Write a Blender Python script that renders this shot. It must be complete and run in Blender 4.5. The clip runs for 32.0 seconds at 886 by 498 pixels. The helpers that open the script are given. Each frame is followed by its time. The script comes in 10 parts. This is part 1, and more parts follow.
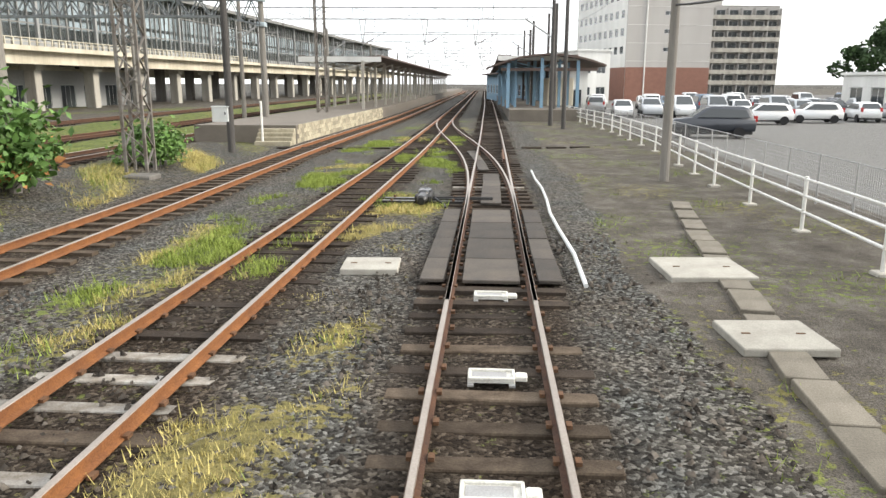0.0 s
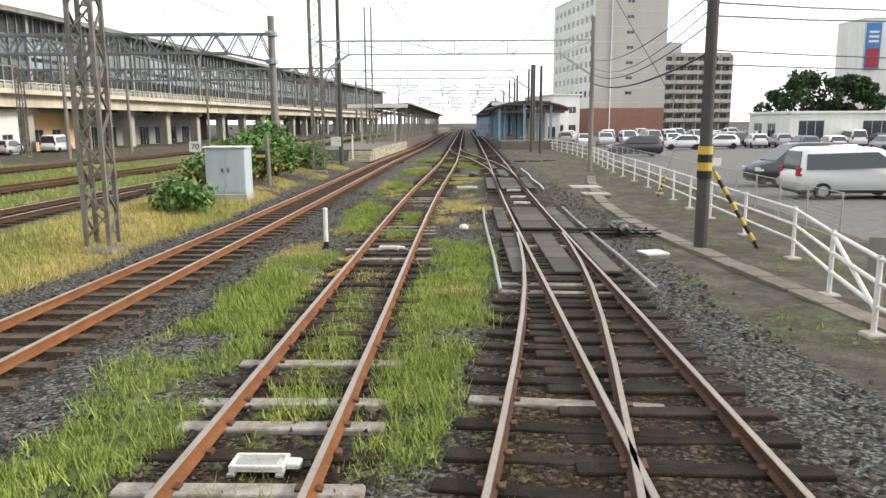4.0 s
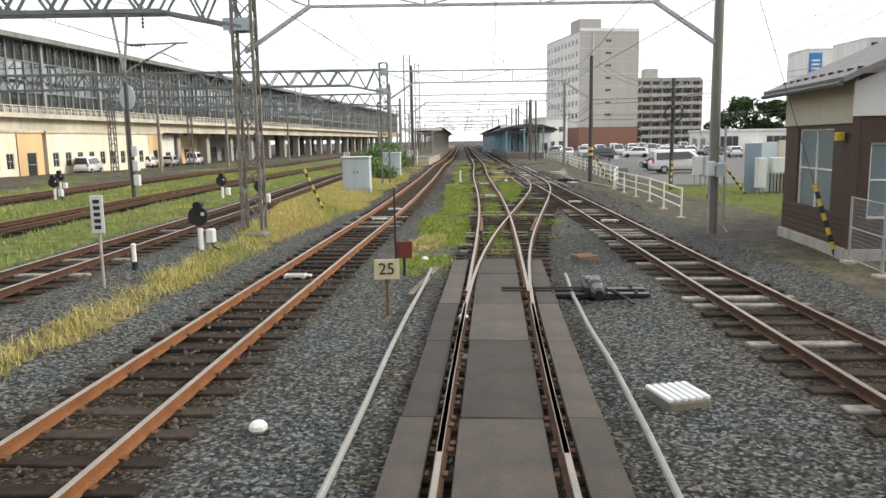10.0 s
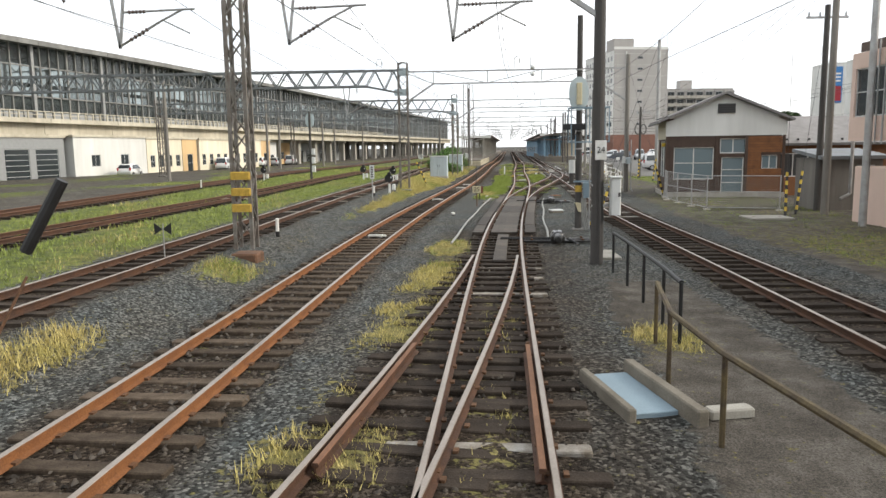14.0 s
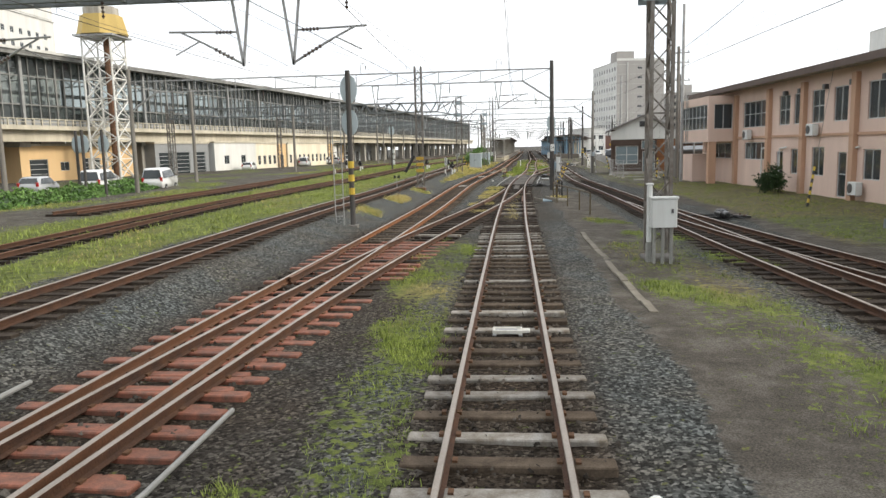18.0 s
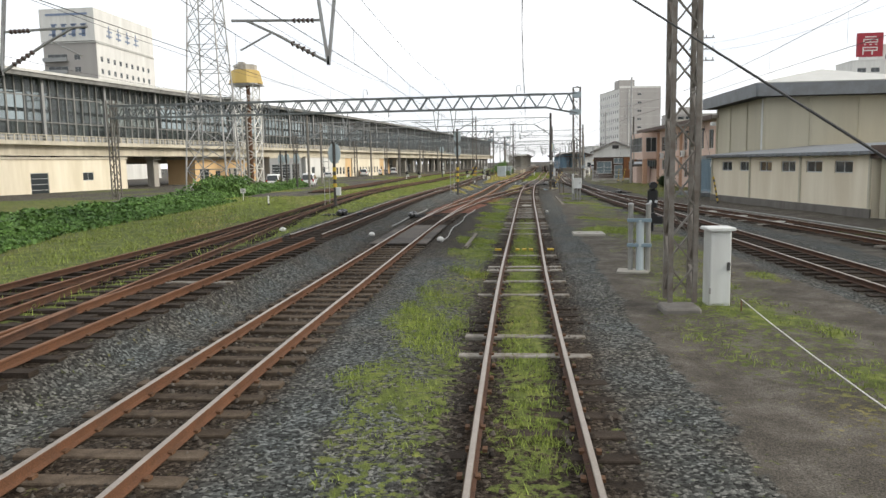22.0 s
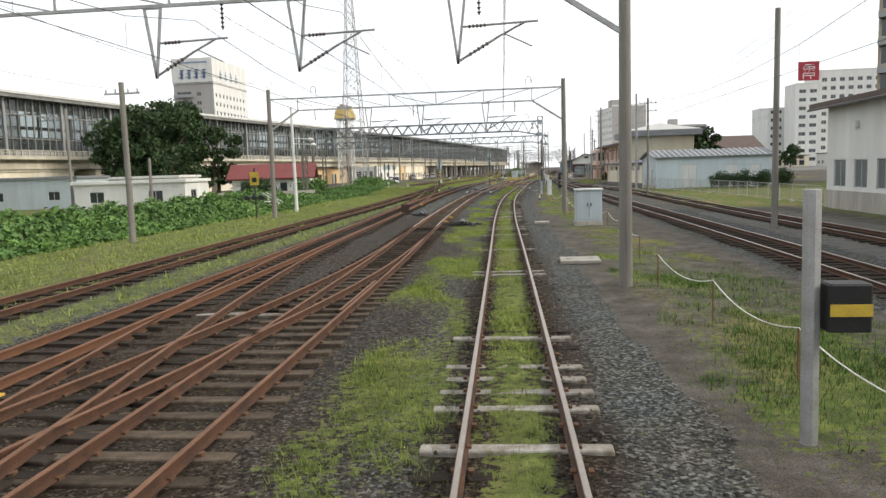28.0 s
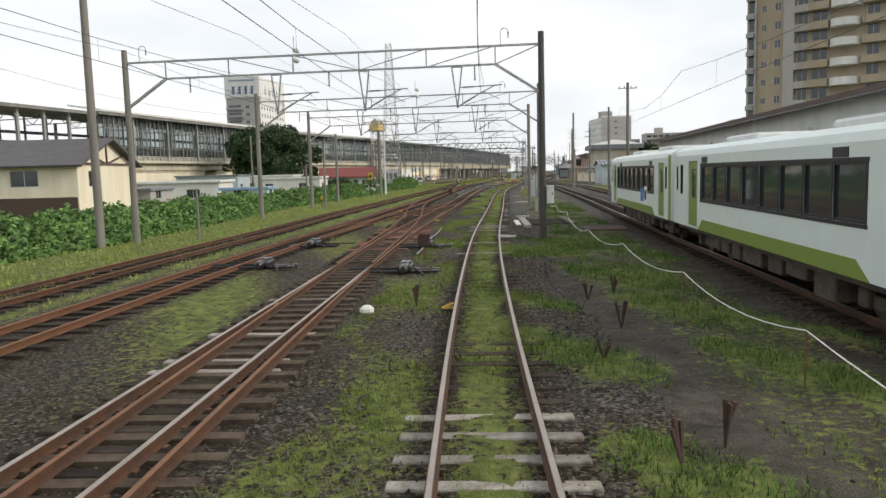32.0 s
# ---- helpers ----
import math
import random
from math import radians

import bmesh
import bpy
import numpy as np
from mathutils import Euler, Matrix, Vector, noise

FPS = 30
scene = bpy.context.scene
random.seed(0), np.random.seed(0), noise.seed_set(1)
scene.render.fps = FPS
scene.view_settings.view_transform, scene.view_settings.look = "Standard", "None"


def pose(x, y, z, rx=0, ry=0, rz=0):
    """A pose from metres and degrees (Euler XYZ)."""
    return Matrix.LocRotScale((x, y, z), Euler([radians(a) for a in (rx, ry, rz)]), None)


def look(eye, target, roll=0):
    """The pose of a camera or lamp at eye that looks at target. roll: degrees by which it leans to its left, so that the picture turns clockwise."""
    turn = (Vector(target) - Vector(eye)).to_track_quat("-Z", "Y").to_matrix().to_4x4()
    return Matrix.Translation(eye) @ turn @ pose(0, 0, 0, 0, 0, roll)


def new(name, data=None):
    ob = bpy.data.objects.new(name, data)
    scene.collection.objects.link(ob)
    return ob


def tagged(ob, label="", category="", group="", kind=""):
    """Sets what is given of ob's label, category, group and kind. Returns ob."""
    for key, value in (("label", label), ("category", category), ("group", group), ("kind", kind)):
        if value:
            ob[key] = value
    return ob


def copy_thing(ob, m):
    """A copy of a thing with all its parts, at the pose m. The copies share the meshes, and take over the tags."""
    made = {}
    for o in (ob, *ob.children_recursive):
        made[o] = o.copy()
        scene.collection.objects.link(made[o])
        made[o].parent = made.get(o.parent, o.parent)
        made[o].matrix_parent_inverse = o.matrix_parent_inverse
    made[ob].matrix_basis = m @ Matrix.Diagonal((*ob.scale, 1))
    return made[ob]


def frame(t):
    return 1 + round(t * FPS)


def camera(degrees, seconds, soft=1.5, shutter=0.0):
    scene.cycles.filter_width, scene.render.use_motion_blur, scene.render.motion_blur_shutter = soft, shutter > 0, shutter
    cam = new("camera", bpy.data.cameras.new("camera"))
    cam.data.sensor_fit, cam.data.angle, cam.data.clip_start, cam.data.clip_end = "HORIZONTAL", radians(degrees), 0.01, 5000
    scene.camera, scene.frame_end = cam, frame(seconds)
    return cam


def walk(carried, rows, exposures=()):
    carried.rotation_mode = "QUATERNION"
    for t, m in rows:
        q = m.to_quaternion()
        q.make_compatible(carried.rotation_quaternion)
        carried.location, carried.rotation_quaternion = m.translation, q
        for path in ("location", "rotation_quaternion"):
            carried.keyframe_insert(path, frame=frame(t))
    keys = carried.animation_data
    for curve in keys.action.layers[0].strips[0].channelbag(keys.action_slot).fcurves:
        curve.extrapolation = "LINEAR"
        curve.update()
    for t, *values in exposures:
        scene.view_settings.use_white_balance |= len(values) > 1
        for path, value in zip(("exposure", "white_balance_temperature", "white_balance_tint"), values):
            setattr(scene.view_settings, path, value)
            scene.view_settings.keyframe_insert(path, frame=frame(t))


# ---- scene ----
cam = camera(62.5, 32.0)
PATH = [
    (0, (-0.289, -0.006, 2.866), (-0.309, 1.944, 2.424), 0.1),
    (0.5, (-0.362, -2.833, 2.887), (-0.345, -0.883, 2.444), 0.0),
    (1, (-0.561, -5.728, 2.899), (-0.548, -3.776, 2.461), -0.2),
    (1.5, (-0.899, -8.705, 2.898), (-0.891, -6.752, 2.47), -0.4),
    (2, (-1.259, -11.649, 2.897), (-1.244, -9.693, 2.48), 0.1),
    (2.5, (-1.696, -14.527, 2.89), (-1.66, -12.565, 2.505), -0.3),
    (4.5, (-3.566, -23.362, 2.864), (-3.556, -21.391, 2.525), -0.4),
    (5, (-4.131, -26.082, 2.872), (-4.182, -24.111, 2.534), -0.7),
    (5.5, (-4.718, -28.761, 2.887), (-4.808, -26.792, 2.546), -1.1),
    (6, (-5.226, -31.474, 2.907), (-5.331, -29.506, 2.567), -1.4),
    (6.5, (-5.695, -34.206, 2.919), (-5.801, -32.237, 2.584), -1.5),
    (7, (-5.981, -37.017, 2.92), (-6.039, -35.043, 2.602), -1.8),
    (7.5, (-6.172, -39.754, 2.911), (-6.204, -37.777, 2.608), -2.3),
    (8, (-6.319, -42.432, 2.901), (-6.334, -40.454, 2.607), -2.6),
    (8.5, (-6.569, -45.192, 2.9), (-6.566, -43.215, 2.597), -2.9),
    (9, (-6.982, -47.834, 2.902), (-6.962, -45.858, 2.591), -2.7),
    (9.5, (-7.35, -50.436, 2.899), (-7.321, -48.46, 2.593), -1.7),
    (10, (-7.595, -53.143, 2.905), (-7.564, -51.165, 2.612), -1.0),
    (10.5, (-7.847, -55.886, 2.915), (-7.837, -53.906, 2.633), -0.8),
    (11, (-8.057, -58.648, 2.919), (-8.078, -56.668, 2.639), -1.0),
    (11.5, (-8.173, -61.469, 2.907), (-8.209, -59.489, 2.629), -1.2),
    (12, (-8.227, -64.413, 2.891), (-8.274, -62.434, 2.61), -1.0),
    (12.5, (-8.275, -67.407, 2.881), (-8.342, -65.429, 2.593), -1.0),
    (13, (-8.269, -70.481, 2.878), (-8.353, -68.504, 2.586), -1.1),
    (13.5, (-8.275, -73.863, 2.883), (-8.366, -71.886, 2.594), -0.9),
    (14, (-8.35, -77.457, 2.89), (-8.444, -75.479, 2.614), -0.8),
    (14.3, (-8.506, -79.652, 2.89), (-8.592, -77.673, 2.617), -0.7),
    (14.5, (-8.435, -81.237, 2.89), (-8.531, -79.257, 2.623), -0.6),
    (16.5, (-9.016, -96.09, 2.927), (-9.142, -94.111, 2.665), -1.1),
    (17, (-8.969, -100.215, 2.943), (-9.111, -98.24, 2.668), -1.3),
    (17.5, (-9.084, -104.378, 2.939), (-9.232, -102.403, 2.661), -1.3),
    (18, (-9.161, -108.653, 2.917), (-9.307, -106.677, 2.643), -1.4),
    (18.2, (-9.196, -110.359, 2.906), (-9.405, -108.389, 2.63), -1.5),
    (18.5, (-9.267, -112.945, 2.894), (-9.406, -110.968, 2.628), -1.6),
    (19, (-9.415, -117.31, 2.885), (-9.554, -115.329, 2.65), -1.4),
    (19.5, (-9.561, -121.739, 2.876), (-9.707, -119.756, 2.657), -1.1),
    (20, (-9.688, -126.248, 2.869), (-9.842, -124.265, 2.665), -1.2),
    (20.5, (-9.798, -130.745, 2.868), (-9.964, -128.763, 2.659), -1.2),
    (21, (-9.875, -135.379, 2.895), (-10.05, -133.399, 2.676), -1.1),
    (21.5, (-9.86, -140.337, 2.912), (-10.043, -138.359, 2.68), -1.0),
    (22, (-9.903, -145.244, 2.914), (-10.092, -143.266, 2.68), -1.1),
    (22.5, (-9.895, -150.145, 2.911), (-10.09, -148.168, 2.681), -0.8),
    (23, (-9.764, -155.118, 2.898), (-9.973, -153.143, 2.667), -0.7),
    (23.5, (-9.541, -159.919, 2.883), (-9.756, -157.945, 2.647), -0.7),
    (24, (-9.396, -164.869, 2.882), (-9.604, -162.896, 2.633), -0.8),
    (24.5, (-9.258, -169.843, 2.872), (-9.46, -167.865, 2.652), -1.0),
    (25, (-9.071, -175.034, 2.86), (-9.274, -173.058, 2.628), -1.2),
    (25.5, (-8.881, -180.354, 2.861), (-9.09, -178.377, 2.64), -1.8),
    (27.5, (-8.019, -200.994, 2.908), (-8.246, -199.021, 2.675), -1.9),
    (28, (-7.899, -206.666, 2.903), (-8.137, -204.692, 2.688), -1.8),
    (28.5, (-7.754, -212.417, 2.902), (-8.002, -210.444, 2.689), -1.3),
    (29, (-7.532, -218.223, 2.896), (-7.76, -216.247, 2.686), -1.3),
    (29.5, (-7.297, -223.686, 2.899), (-7.501, -221.706, 2.708), -1.0),
    (30, (-7.008, -229.176, 2.897), (-7.201, -227.194, 2.712), -1.2),
    (30.5, (-6.652, -234.435, 2.893), (-6.845, -232.453, 2.7), -1.6),
    (31, (-6.216, -239.734, 2.888), (-6.439, -237.759, 2.668), -2.0),
    (31.5, (-5.754, -245.38, 2.892), (-5.993, -243.406, 2.681), -1.7),
    (32, (-5.314, -251.236, 2.894), (-5.562, -249.262, 2.686), -1.5),
]
walk(cam, [(t, look(eye, target, roll)) for t, eye, target, roll in PATH],
     exposures=[(0, 0.48), (3, 0.3), (6, 0.13), (7, 0.17), (9, 0.09), (13, 0.03), (17, -0.07), (18, -0.02), (19, 0.03), (20.2, -0.14), (22, -0.2), (25, -0.13), (28, -0.16), (29, -0.24), (30, -0.4), (31, -0.46), (32, -0.42)])

# ---- world and light ----
world = bpy.data.worlds.new("sky")
scene.world = world
world.use_nodes = True
wn = world.node_tree.nodes
wn.clear()
sky_tex = wn.new("ShaderNodeTexSky")
sky_tex.sky_type = "NISHITA"
sky_tex.sun_disc = False
sky_tex.sun_elevation = radians(26)
sky_tex.sun_rotation = radians(95)
sky_tex.air_density, sky_tex.dust_density, sky_tex.ozone_density = 1.0, 3.0, 1.0
# a bright overcast layer: cloud noise mixed over the clear sky
tc = wn.new("ShaderNodeTexCoord")
mp = wn.new("ShaderNodeMapping")
mp.inputs["Scale"].default_value = (1.4, 1.4, 4.0)
cl = wn.new("ShaderNodeTexNoise")
cl.inputs["Scale"].default_value = 2.2
cl.inputs["Detail"].default_value = 6
cr = wn.new("ShaderNodeValToRGB")
cr.color_ramp.elements[0].position, cr.color_ramp.elements[0].color = 0.32, (8.2, 8.6, 9.1, 1)
cr.color_ramp.elements[1].position, cr.color_ramp.elements[1].color = 0.6, (10.2, 10.25, 10.3, 1)
mixc = wn.new("ShaderNodeMixRGB")
mixc.inputs["Fac"].default_value = 0.88
bg = wn.new("ShaderNodeBackground")
bg.inputs["Strength"].default_value = 0.15
wo = wn.new("ShaderNodeOutputWorld")
wl = world.node_tree.links
wl.new(tc.outputs["Generated"], mp.inputs["Vector"])
wl.new(mp.outputs["Vector"], cl.inputs["Vector"])
wl.new(cl.outputs["Fac"], cr.inputs["Fac"])
wl.new(sky_tex.outputs["Color"], mixc.inputs["Color1"])
wl.new(cr.outputs["Color"], mixc.inputs["Color2"])
wl.new(mixc.outputs["Color"], bg.inputs["Color"])
wl.new(bg.outputs["Background"], wo.inputs["Surface"])
sun = new("sun", bpy.data.lights.new("sun", "SUN"))
sun.data.energy = 3.0
sun.data.angle = radians(14)
sun.data.color = (1.0, 0.92, 0.8)
sun.matrix_world = look((85, -7, 48), (0, 0, 0))


# ---- materials ----
def mat(name, color, rough=0.7, metal=0.0, var=0.25, scale=6.0, bump=0.0, bscale=None, second=None, mix=0.5, island=0.0, spec=0.4, streak=False, objrand=0.0, fine=60.0):
    """A painted, weathered or mineral surface: base colour, a second colour in stains, grain and relief."""
    m = bpy.data.materials.new(name)
    m.use_nodes = True
    nt = m.node_tree
    n, l = nt.nodes, nt.links
    b = n["Principled BSDF"]
    b.inputs["Roughness"].default_value = rough
    b.inputs["Metallic"].default_value = metal
    b.inputs["Specular IOR Level"].default_value = spec
    co = n.new("ShaderNodeTexCoord")
    src = co.outputs["Object"]
    if streak:
        ma = n.new("ShaderNodeMapping")
        ma.inputs["Scale"].default_value = (1, 1, 0.12)
        l.new(src, ma.inputs["Vector"])
        src = ma.outputs["Vector"]
    big = n.new("ShaderNodeTexNoise")
    big.inputs["Scale"].default_value = scale
    big.inputs["Detail"].default_value = 5
    big.inputs["Roughness"].default_value = 0.65
    l.new(src, big.inputs["Vector"])
    small = n.new("ShaderNodeTexNoise")
    small.inputs["Scale"].default_value = fine
    small.inputs["Detail"].default_value = 3
    l.new(co.outputs["Object"], small.inputs["Vector"])
    sec = second or tuple(c * (1 - var) for c in color)
    ramp = n.new("ShaderNodeValToRGB")
    ramp.color_ramp.elements[0].position = max(0.0, 0.5 - 0.18)
    ramp.color_ramp.elements[1].position = min(1.0, 0.5 + 0.18)
    ramp.color_ramp.elements[0].color = (*sec, 1)
    ramp.color_ramp.elements[1].color = (*color, 1)
    if mix != 0.5:
        ramp.color_ramp.elements[0].position = max(0.0, mix - 0.25)
        ramp.color_ramp.elements[1].position = min(1.0, mix + 0.1)
    l.new(big.outputs["Fac"], ramp.inputs["Fac"])
    hsv = n.new("ShaderNodeHueSaturation")
    l.new(ramp.outputs["Color"], hsv.inputs["Color"])
    mr = n.new("ShaderNodeMapRange")
    mr.inputs["To Min"].default_value = 1 - var * 0.6
    mr.inputs["To Max"].default_value = 1 + var * 0.6
    mr.inputs["From Min"].default_value, mr.inputs["From Max"].default_value = 0.3, 0.7
    l.new(small.outputs["Fac"], mr.inputs["Value"])
    val = mr.outputs["Result"]
    for amount, node, out in ((island, "ShaderNodeNewGeometry", "Random Per Island"), (objrand, "ShaderNodeObjectInfo", "Random")):
        if amount:
            g = n.new(node)
            r2 = n.new("ShaderNodeMapRange")
            r2.inputs["To Min"].default_value, r2.inputs["To Max"].default_value = 1 - amount, 1 + amount
            l.new(g.outputs[out], r2.inputs["Value"])
            mu = n.new("ShaderNodeMath")
            mu.operation = "MULTIPLY"
            l.new(val, mu.inputs[0])
            l.new(r2.outputs["Result"], mu.inputs[1])
            val = mu.outputs["Value"]
    l.new(val, hsv.inputs["Value"])
    l.new(hsv.outputs["Color"], b.inputs["Base Color"])
    if bump:
        bn = n.new("ShaderNodeTexNoise")
        bn.inputs["Scale"].default_value = bscale or fine
        bn.inputs["Detail"].default_value = 4
        l.new(co.outputs["Object"], bn.inputs["Vector"])
        bu = n.new("ShaderNodeBump")
        bu.inputs["Strength"].default_value = bump
        bu.inputs["Distance"].default_value = 0.02
        l.new(bn.outputs["Fac"], bu.inputs["Height"])
        l.new(bu.outputs["Normal"], b.inputs["Normal"])
    return m


def ground_mat():
    """Ballast, dirt, grass and moss: the mesh's zone colour says how much of each lies where."""
    m = bpy.data.materials.new("yard_ground")
    m.use_nodes = True
    nt = m.node_tree
    n, l = nt.nodes, nt.links
    b = n["Principled BSDF"]
    b.inputs["Roughness"].default_value = 0.9
    b.inputs["Specular IOR Level"].default_value = 0.1
    co = n.new("ShaderNodeTexCoord")
    at = n.new("ShaderNodeVertexColor")
    at.layer_name = "zone"
    sep = n.new("ShaderNodeSeparateColor")
    l.new(at.outputs["Color"], sep.inputs["Color"])
    at2 = n.new("ShaderNodeVertexColor")
    at2.layer_name = "growth"
    sep2 = n.new("ShaderNodeSeparateColor")
    l.new(at2.outputs["Color"], sep2.inputs["Color"])

    def noise_at(scale, detail=4, rough=0.6):
        x = n.new("ShaderNodeTexNoise")
        x.inputs["Scale"].default_value, x.inputs["Detail"].default_value, x.inputs["Roughness"].default_value = scale, detail, rough
        l.new(co.outputs["Object"], x.inputs["Vector"])
        return x.outputs["Fac"]

    def ramp(fac, stops):
        r = n.new("ShaderNodeValToRGB")
        r.color_ramp.elements[0].position, r.color_ramp.elements[0].color = stops[0][0], (*stops[0][1], 1)
        r.color_ramp.elements[1].position, r.color_ramp.elements[1].color = stops[-1][0], (*stops[-1][1], 1)
        for p, c in stops[1:-1]:
            e = r.color_ramp.elements.new(p)
            e.color = (*c, 1)
        l.new(fac, r.inputs["Fac"])
        return r.outputs["Color"]

    def mixed(fac, a, c):
        x = n.new("ShaderNodeMixRGB")
        l.new(fac, x.inputs["Fac"])
        l.new(a, x.inputs["Color1"])
        l.new(c, x.inputs["Color2"])
        return x.outputs["Color"]

    vor = n.new("ShaderNodeTexVoronoi")
    vor.inputs["Scale"].default_value = 27
    l.new(co.outputs["Object"], vor.inputs["Vector"])
    vor2 = n.new("ShaderNodeTexVoronoi")
    vor2.inputs["Scale"].default_value = 27
    vor2.feature = "DISTANCE_TO_EDGE"
    l.new(co.outputs["Object"], vor2.inputs["Vector"])
    sepv = n.new("ShaderNodeSeparateColor")
    l.new(vor.outputs["Color"], sepv.inputs["Color"])
    # three sorts of stone: weathered brown, clean bluish grey, and the oily bed between the rails
    brown = ramp(sepv.outputs["Red"], [(0.0, (0.0155, 0.0129, 0.0112)), (0.35, (0.0482, 0.043, 0.037)), (0.7, (0.0989, 0.0912, 0.0808)), (1.0, (0.2236, 0.215, 0.1978))])
    blue = ramp(sepv.outputs["Red"], [(0.0, (0.0151, 0.016, 0.0151)), (0.35, (0.0454, 0.0479, 0.0462)), (0.7, (0.0907, 0.0966, 0.0941)), (1.0, (0.2184, 0.2268, 0.2184))])
    oily = ramp(sepv.outputs["Red"], [(0.0, (0.012, 0.009, 0.007)), (0.4, (0.03, 0.023, 0.017)), (0.8, (0.058, 0.046, 0.035)), (1.0, (0.12, 0.1, 0.08))])
    clean = mixed(sep2.outputs["Blue"], brown, blue)
    stained = mixed(sep2.outputs["Green"], clean, oily)
    rust = ramp(noise_at(0.6), [(0.35, (0.88, 0.94, 0.96)), (0.65, (1.0, 0.86, 0.72))])
    mu = n.new("ShaderNodeMixRGB")
    mu.blend_type = "MULTIPLY"
    mu.inputs["Fac"].default_value = 0.6
    l.new(stained, mu.inputs["Color1"])
    l.new(rust, mu.inputs["Color2"])
    gap = n.new("ShaderNodeMath")
    gap.operation = "LESS_THAN"
    gap.inputs[1].default_value = 0.006
    dk = n.new("ShaderNodeRGB")
    dk.outputs[0].default_value = (0.022, 0.019, 0.016, 1)
    l.new(vor2.outputs["Distance"], gap.inputs[0])
    ballast = mixed(gap.outputs["Value"], mu.outputs["Color"], dk.outputs[0])
    dirt = ramp(noise_at(1.3, 8, 0.7), [(0.28, (0.0528, 0.0466, 0.0396)), (0.5, (0.1012, 0.0924, 0.0801)), (0.7, (0.176, 0.1637, 0.1452))])
    dirt2 = ramp(noise_at(45, 3, 0.7), [(0.35, (0.38, 0.37, 0.36)), (0.65, (1.4, 1.36, 1.3))])
    mu2 = n.new("ShaderNodeMixRGB")
    mu2.blend_type = "MULTIPLY"
    mu2.inputs["Fac"].default_value = 0.8
    l.new(dirt, mu2.inputs["Color1"])
    l.new(dirt2, mu2.inputs["Color2"])
    dim = n.new("ShaderNodeMixRGB")
    dim.blend_type = "MULTIPLY"
    dim.inputs["Color2"].default_value = (0.42, 0.4, 0.38, 1)
    l.new(sep2.outputs["Green"], dim.inputs["Fac"])
    l.new(mu2.outputs["Color"], dim.inputs["Color1"])
    green = ramp(noise_at(2.5, 8, 0.75), [(0.32, (0.045, 0.055, 0.02)), (0.5, (0.11, 0.135, 0.038)), (0.68, (0.22, 0.24, 0.068))])
    straw = ramp(noise_at(2.9, 8, 0.75), [(0.32, (0.07, 0.06, 0.03)), (0.5, (0.17, 0.145, 0.06)), (0.68, (0.32, 0.265, 0.11))])
    grass = mixed(sep2.outputs["Red"], green, straw)
    asphalt = ramp(noise_at(3.0, 8, 0.7), [(0.3, (0.13, 0.13, 0.125)), (0.7, (0.21, 0.205, 0.195))])

    def edge(ch, spread=0.35, fine=3.5):
        """A zone's share, broken up along its border by noise."""
        ad = n.new("ShaderNodeMath")
        ad.operation = "ADD"
        l.new(sep.outputs[ch], ad.inputs[0])
        sc = n.new("ShaderNodeMapRange")
        sc.inputs["To Min"].default_value, sc.inputs["To Max"].default_value = -spread, spread
        sc.inputs["From Min"].default_value, sc.inputs["From Max"].default_value = 0.3, 0.7
        l.new(noise_at(fine, 6, 0.7), sc.inputs["Value"])
        l.new(sc.outputs["Result"], ad.inputs[1])
        st = n.new("ShaderNodeMapRange")
        st.inputs["From Min"].default_value, st.inputs["From Max"].default_value = 0.42, 0.62
        l.new(ad.outputs["Value"], st.inputs["Value"])
        return st.outputs["Result"]

    c1 = mixed(edge("Green", 0.3), ballast, dim.outputs["Color"])
    c2 = mixed(edge("Blue", 0.1), c1, asphalt)
    c3 = mixed(edge("Red", 0.7, 7.0), c2, grass)
    l.new(c3, b.inputs["Base Color"])
    bu = n.new("ShaderNodeBump")
    bu.inputs["Strength"].default_value, bu.inputs["Distance"].default_value = 0.7, 0.03
    add = n.new("ShaderNodeMath")
    add.operation = "ADD"
    l.new(vor2.outputs["Distance"], add.inputs[0])
    l.new(noise_at(30, 4, 0.7), add.inputs[1])
    l.new(add.outputs["Value"], bu.inputs["Height"])
    l.new(bu.outputs["Normal"], b.inputs["Normal"])
    return m


def glass_mat(name, color, rough=0.08, spec=0.6):
    m = bpy.data.materials.new(name)
    m.use_nodes = True
    b = m.node_tree.nodes["Principled BSDF"]
    b.inputs["Base Color"].default_value = (*color, 1)
    b.inputs["Roughness"].default_value = rough
    b.inputs["Specular IOR Level"].default_value = spec
    return m


def clear_glass(name, color, share):
    """Thin glazing: part of the light goes straight through, the rest is a glossy tinted pane."""
    m = glass_mat(name, color, 0.08, 0.7)
    n, l = m.node_tree.nodes, m.node_tree.links
    tr = n.new("ShaderNodeBsdfTransparent")
    tr.inputs["Color"].default_value = (0.75, 0.8, 0.8, 1)
    mx = n.new("ShaderNodeMixShader")
    pane_no = n.new("ShaderNodeObjectInfo")
    vary = n.new("ShaderNodeMapRange")
    vary.inputs["To Min"].default_value, vary.inputs["To Max"].default_value = share - 0.2, share + 0.2
    l.new(pane_no.outputs["Random"], vary.inputs["Value"])
    l.new(vary.outputs["Result"], mx.inputs["Fac"])
    l.new(n["Principled BSDF"].outputs["BSDF"], mx.inputs[1])
    l.new(tr.outputs["BSDF"], mx.inputs[2])
    l.new(mx.outputs["Shader"], n["Material Output"].inputs["Surface"])
    return m


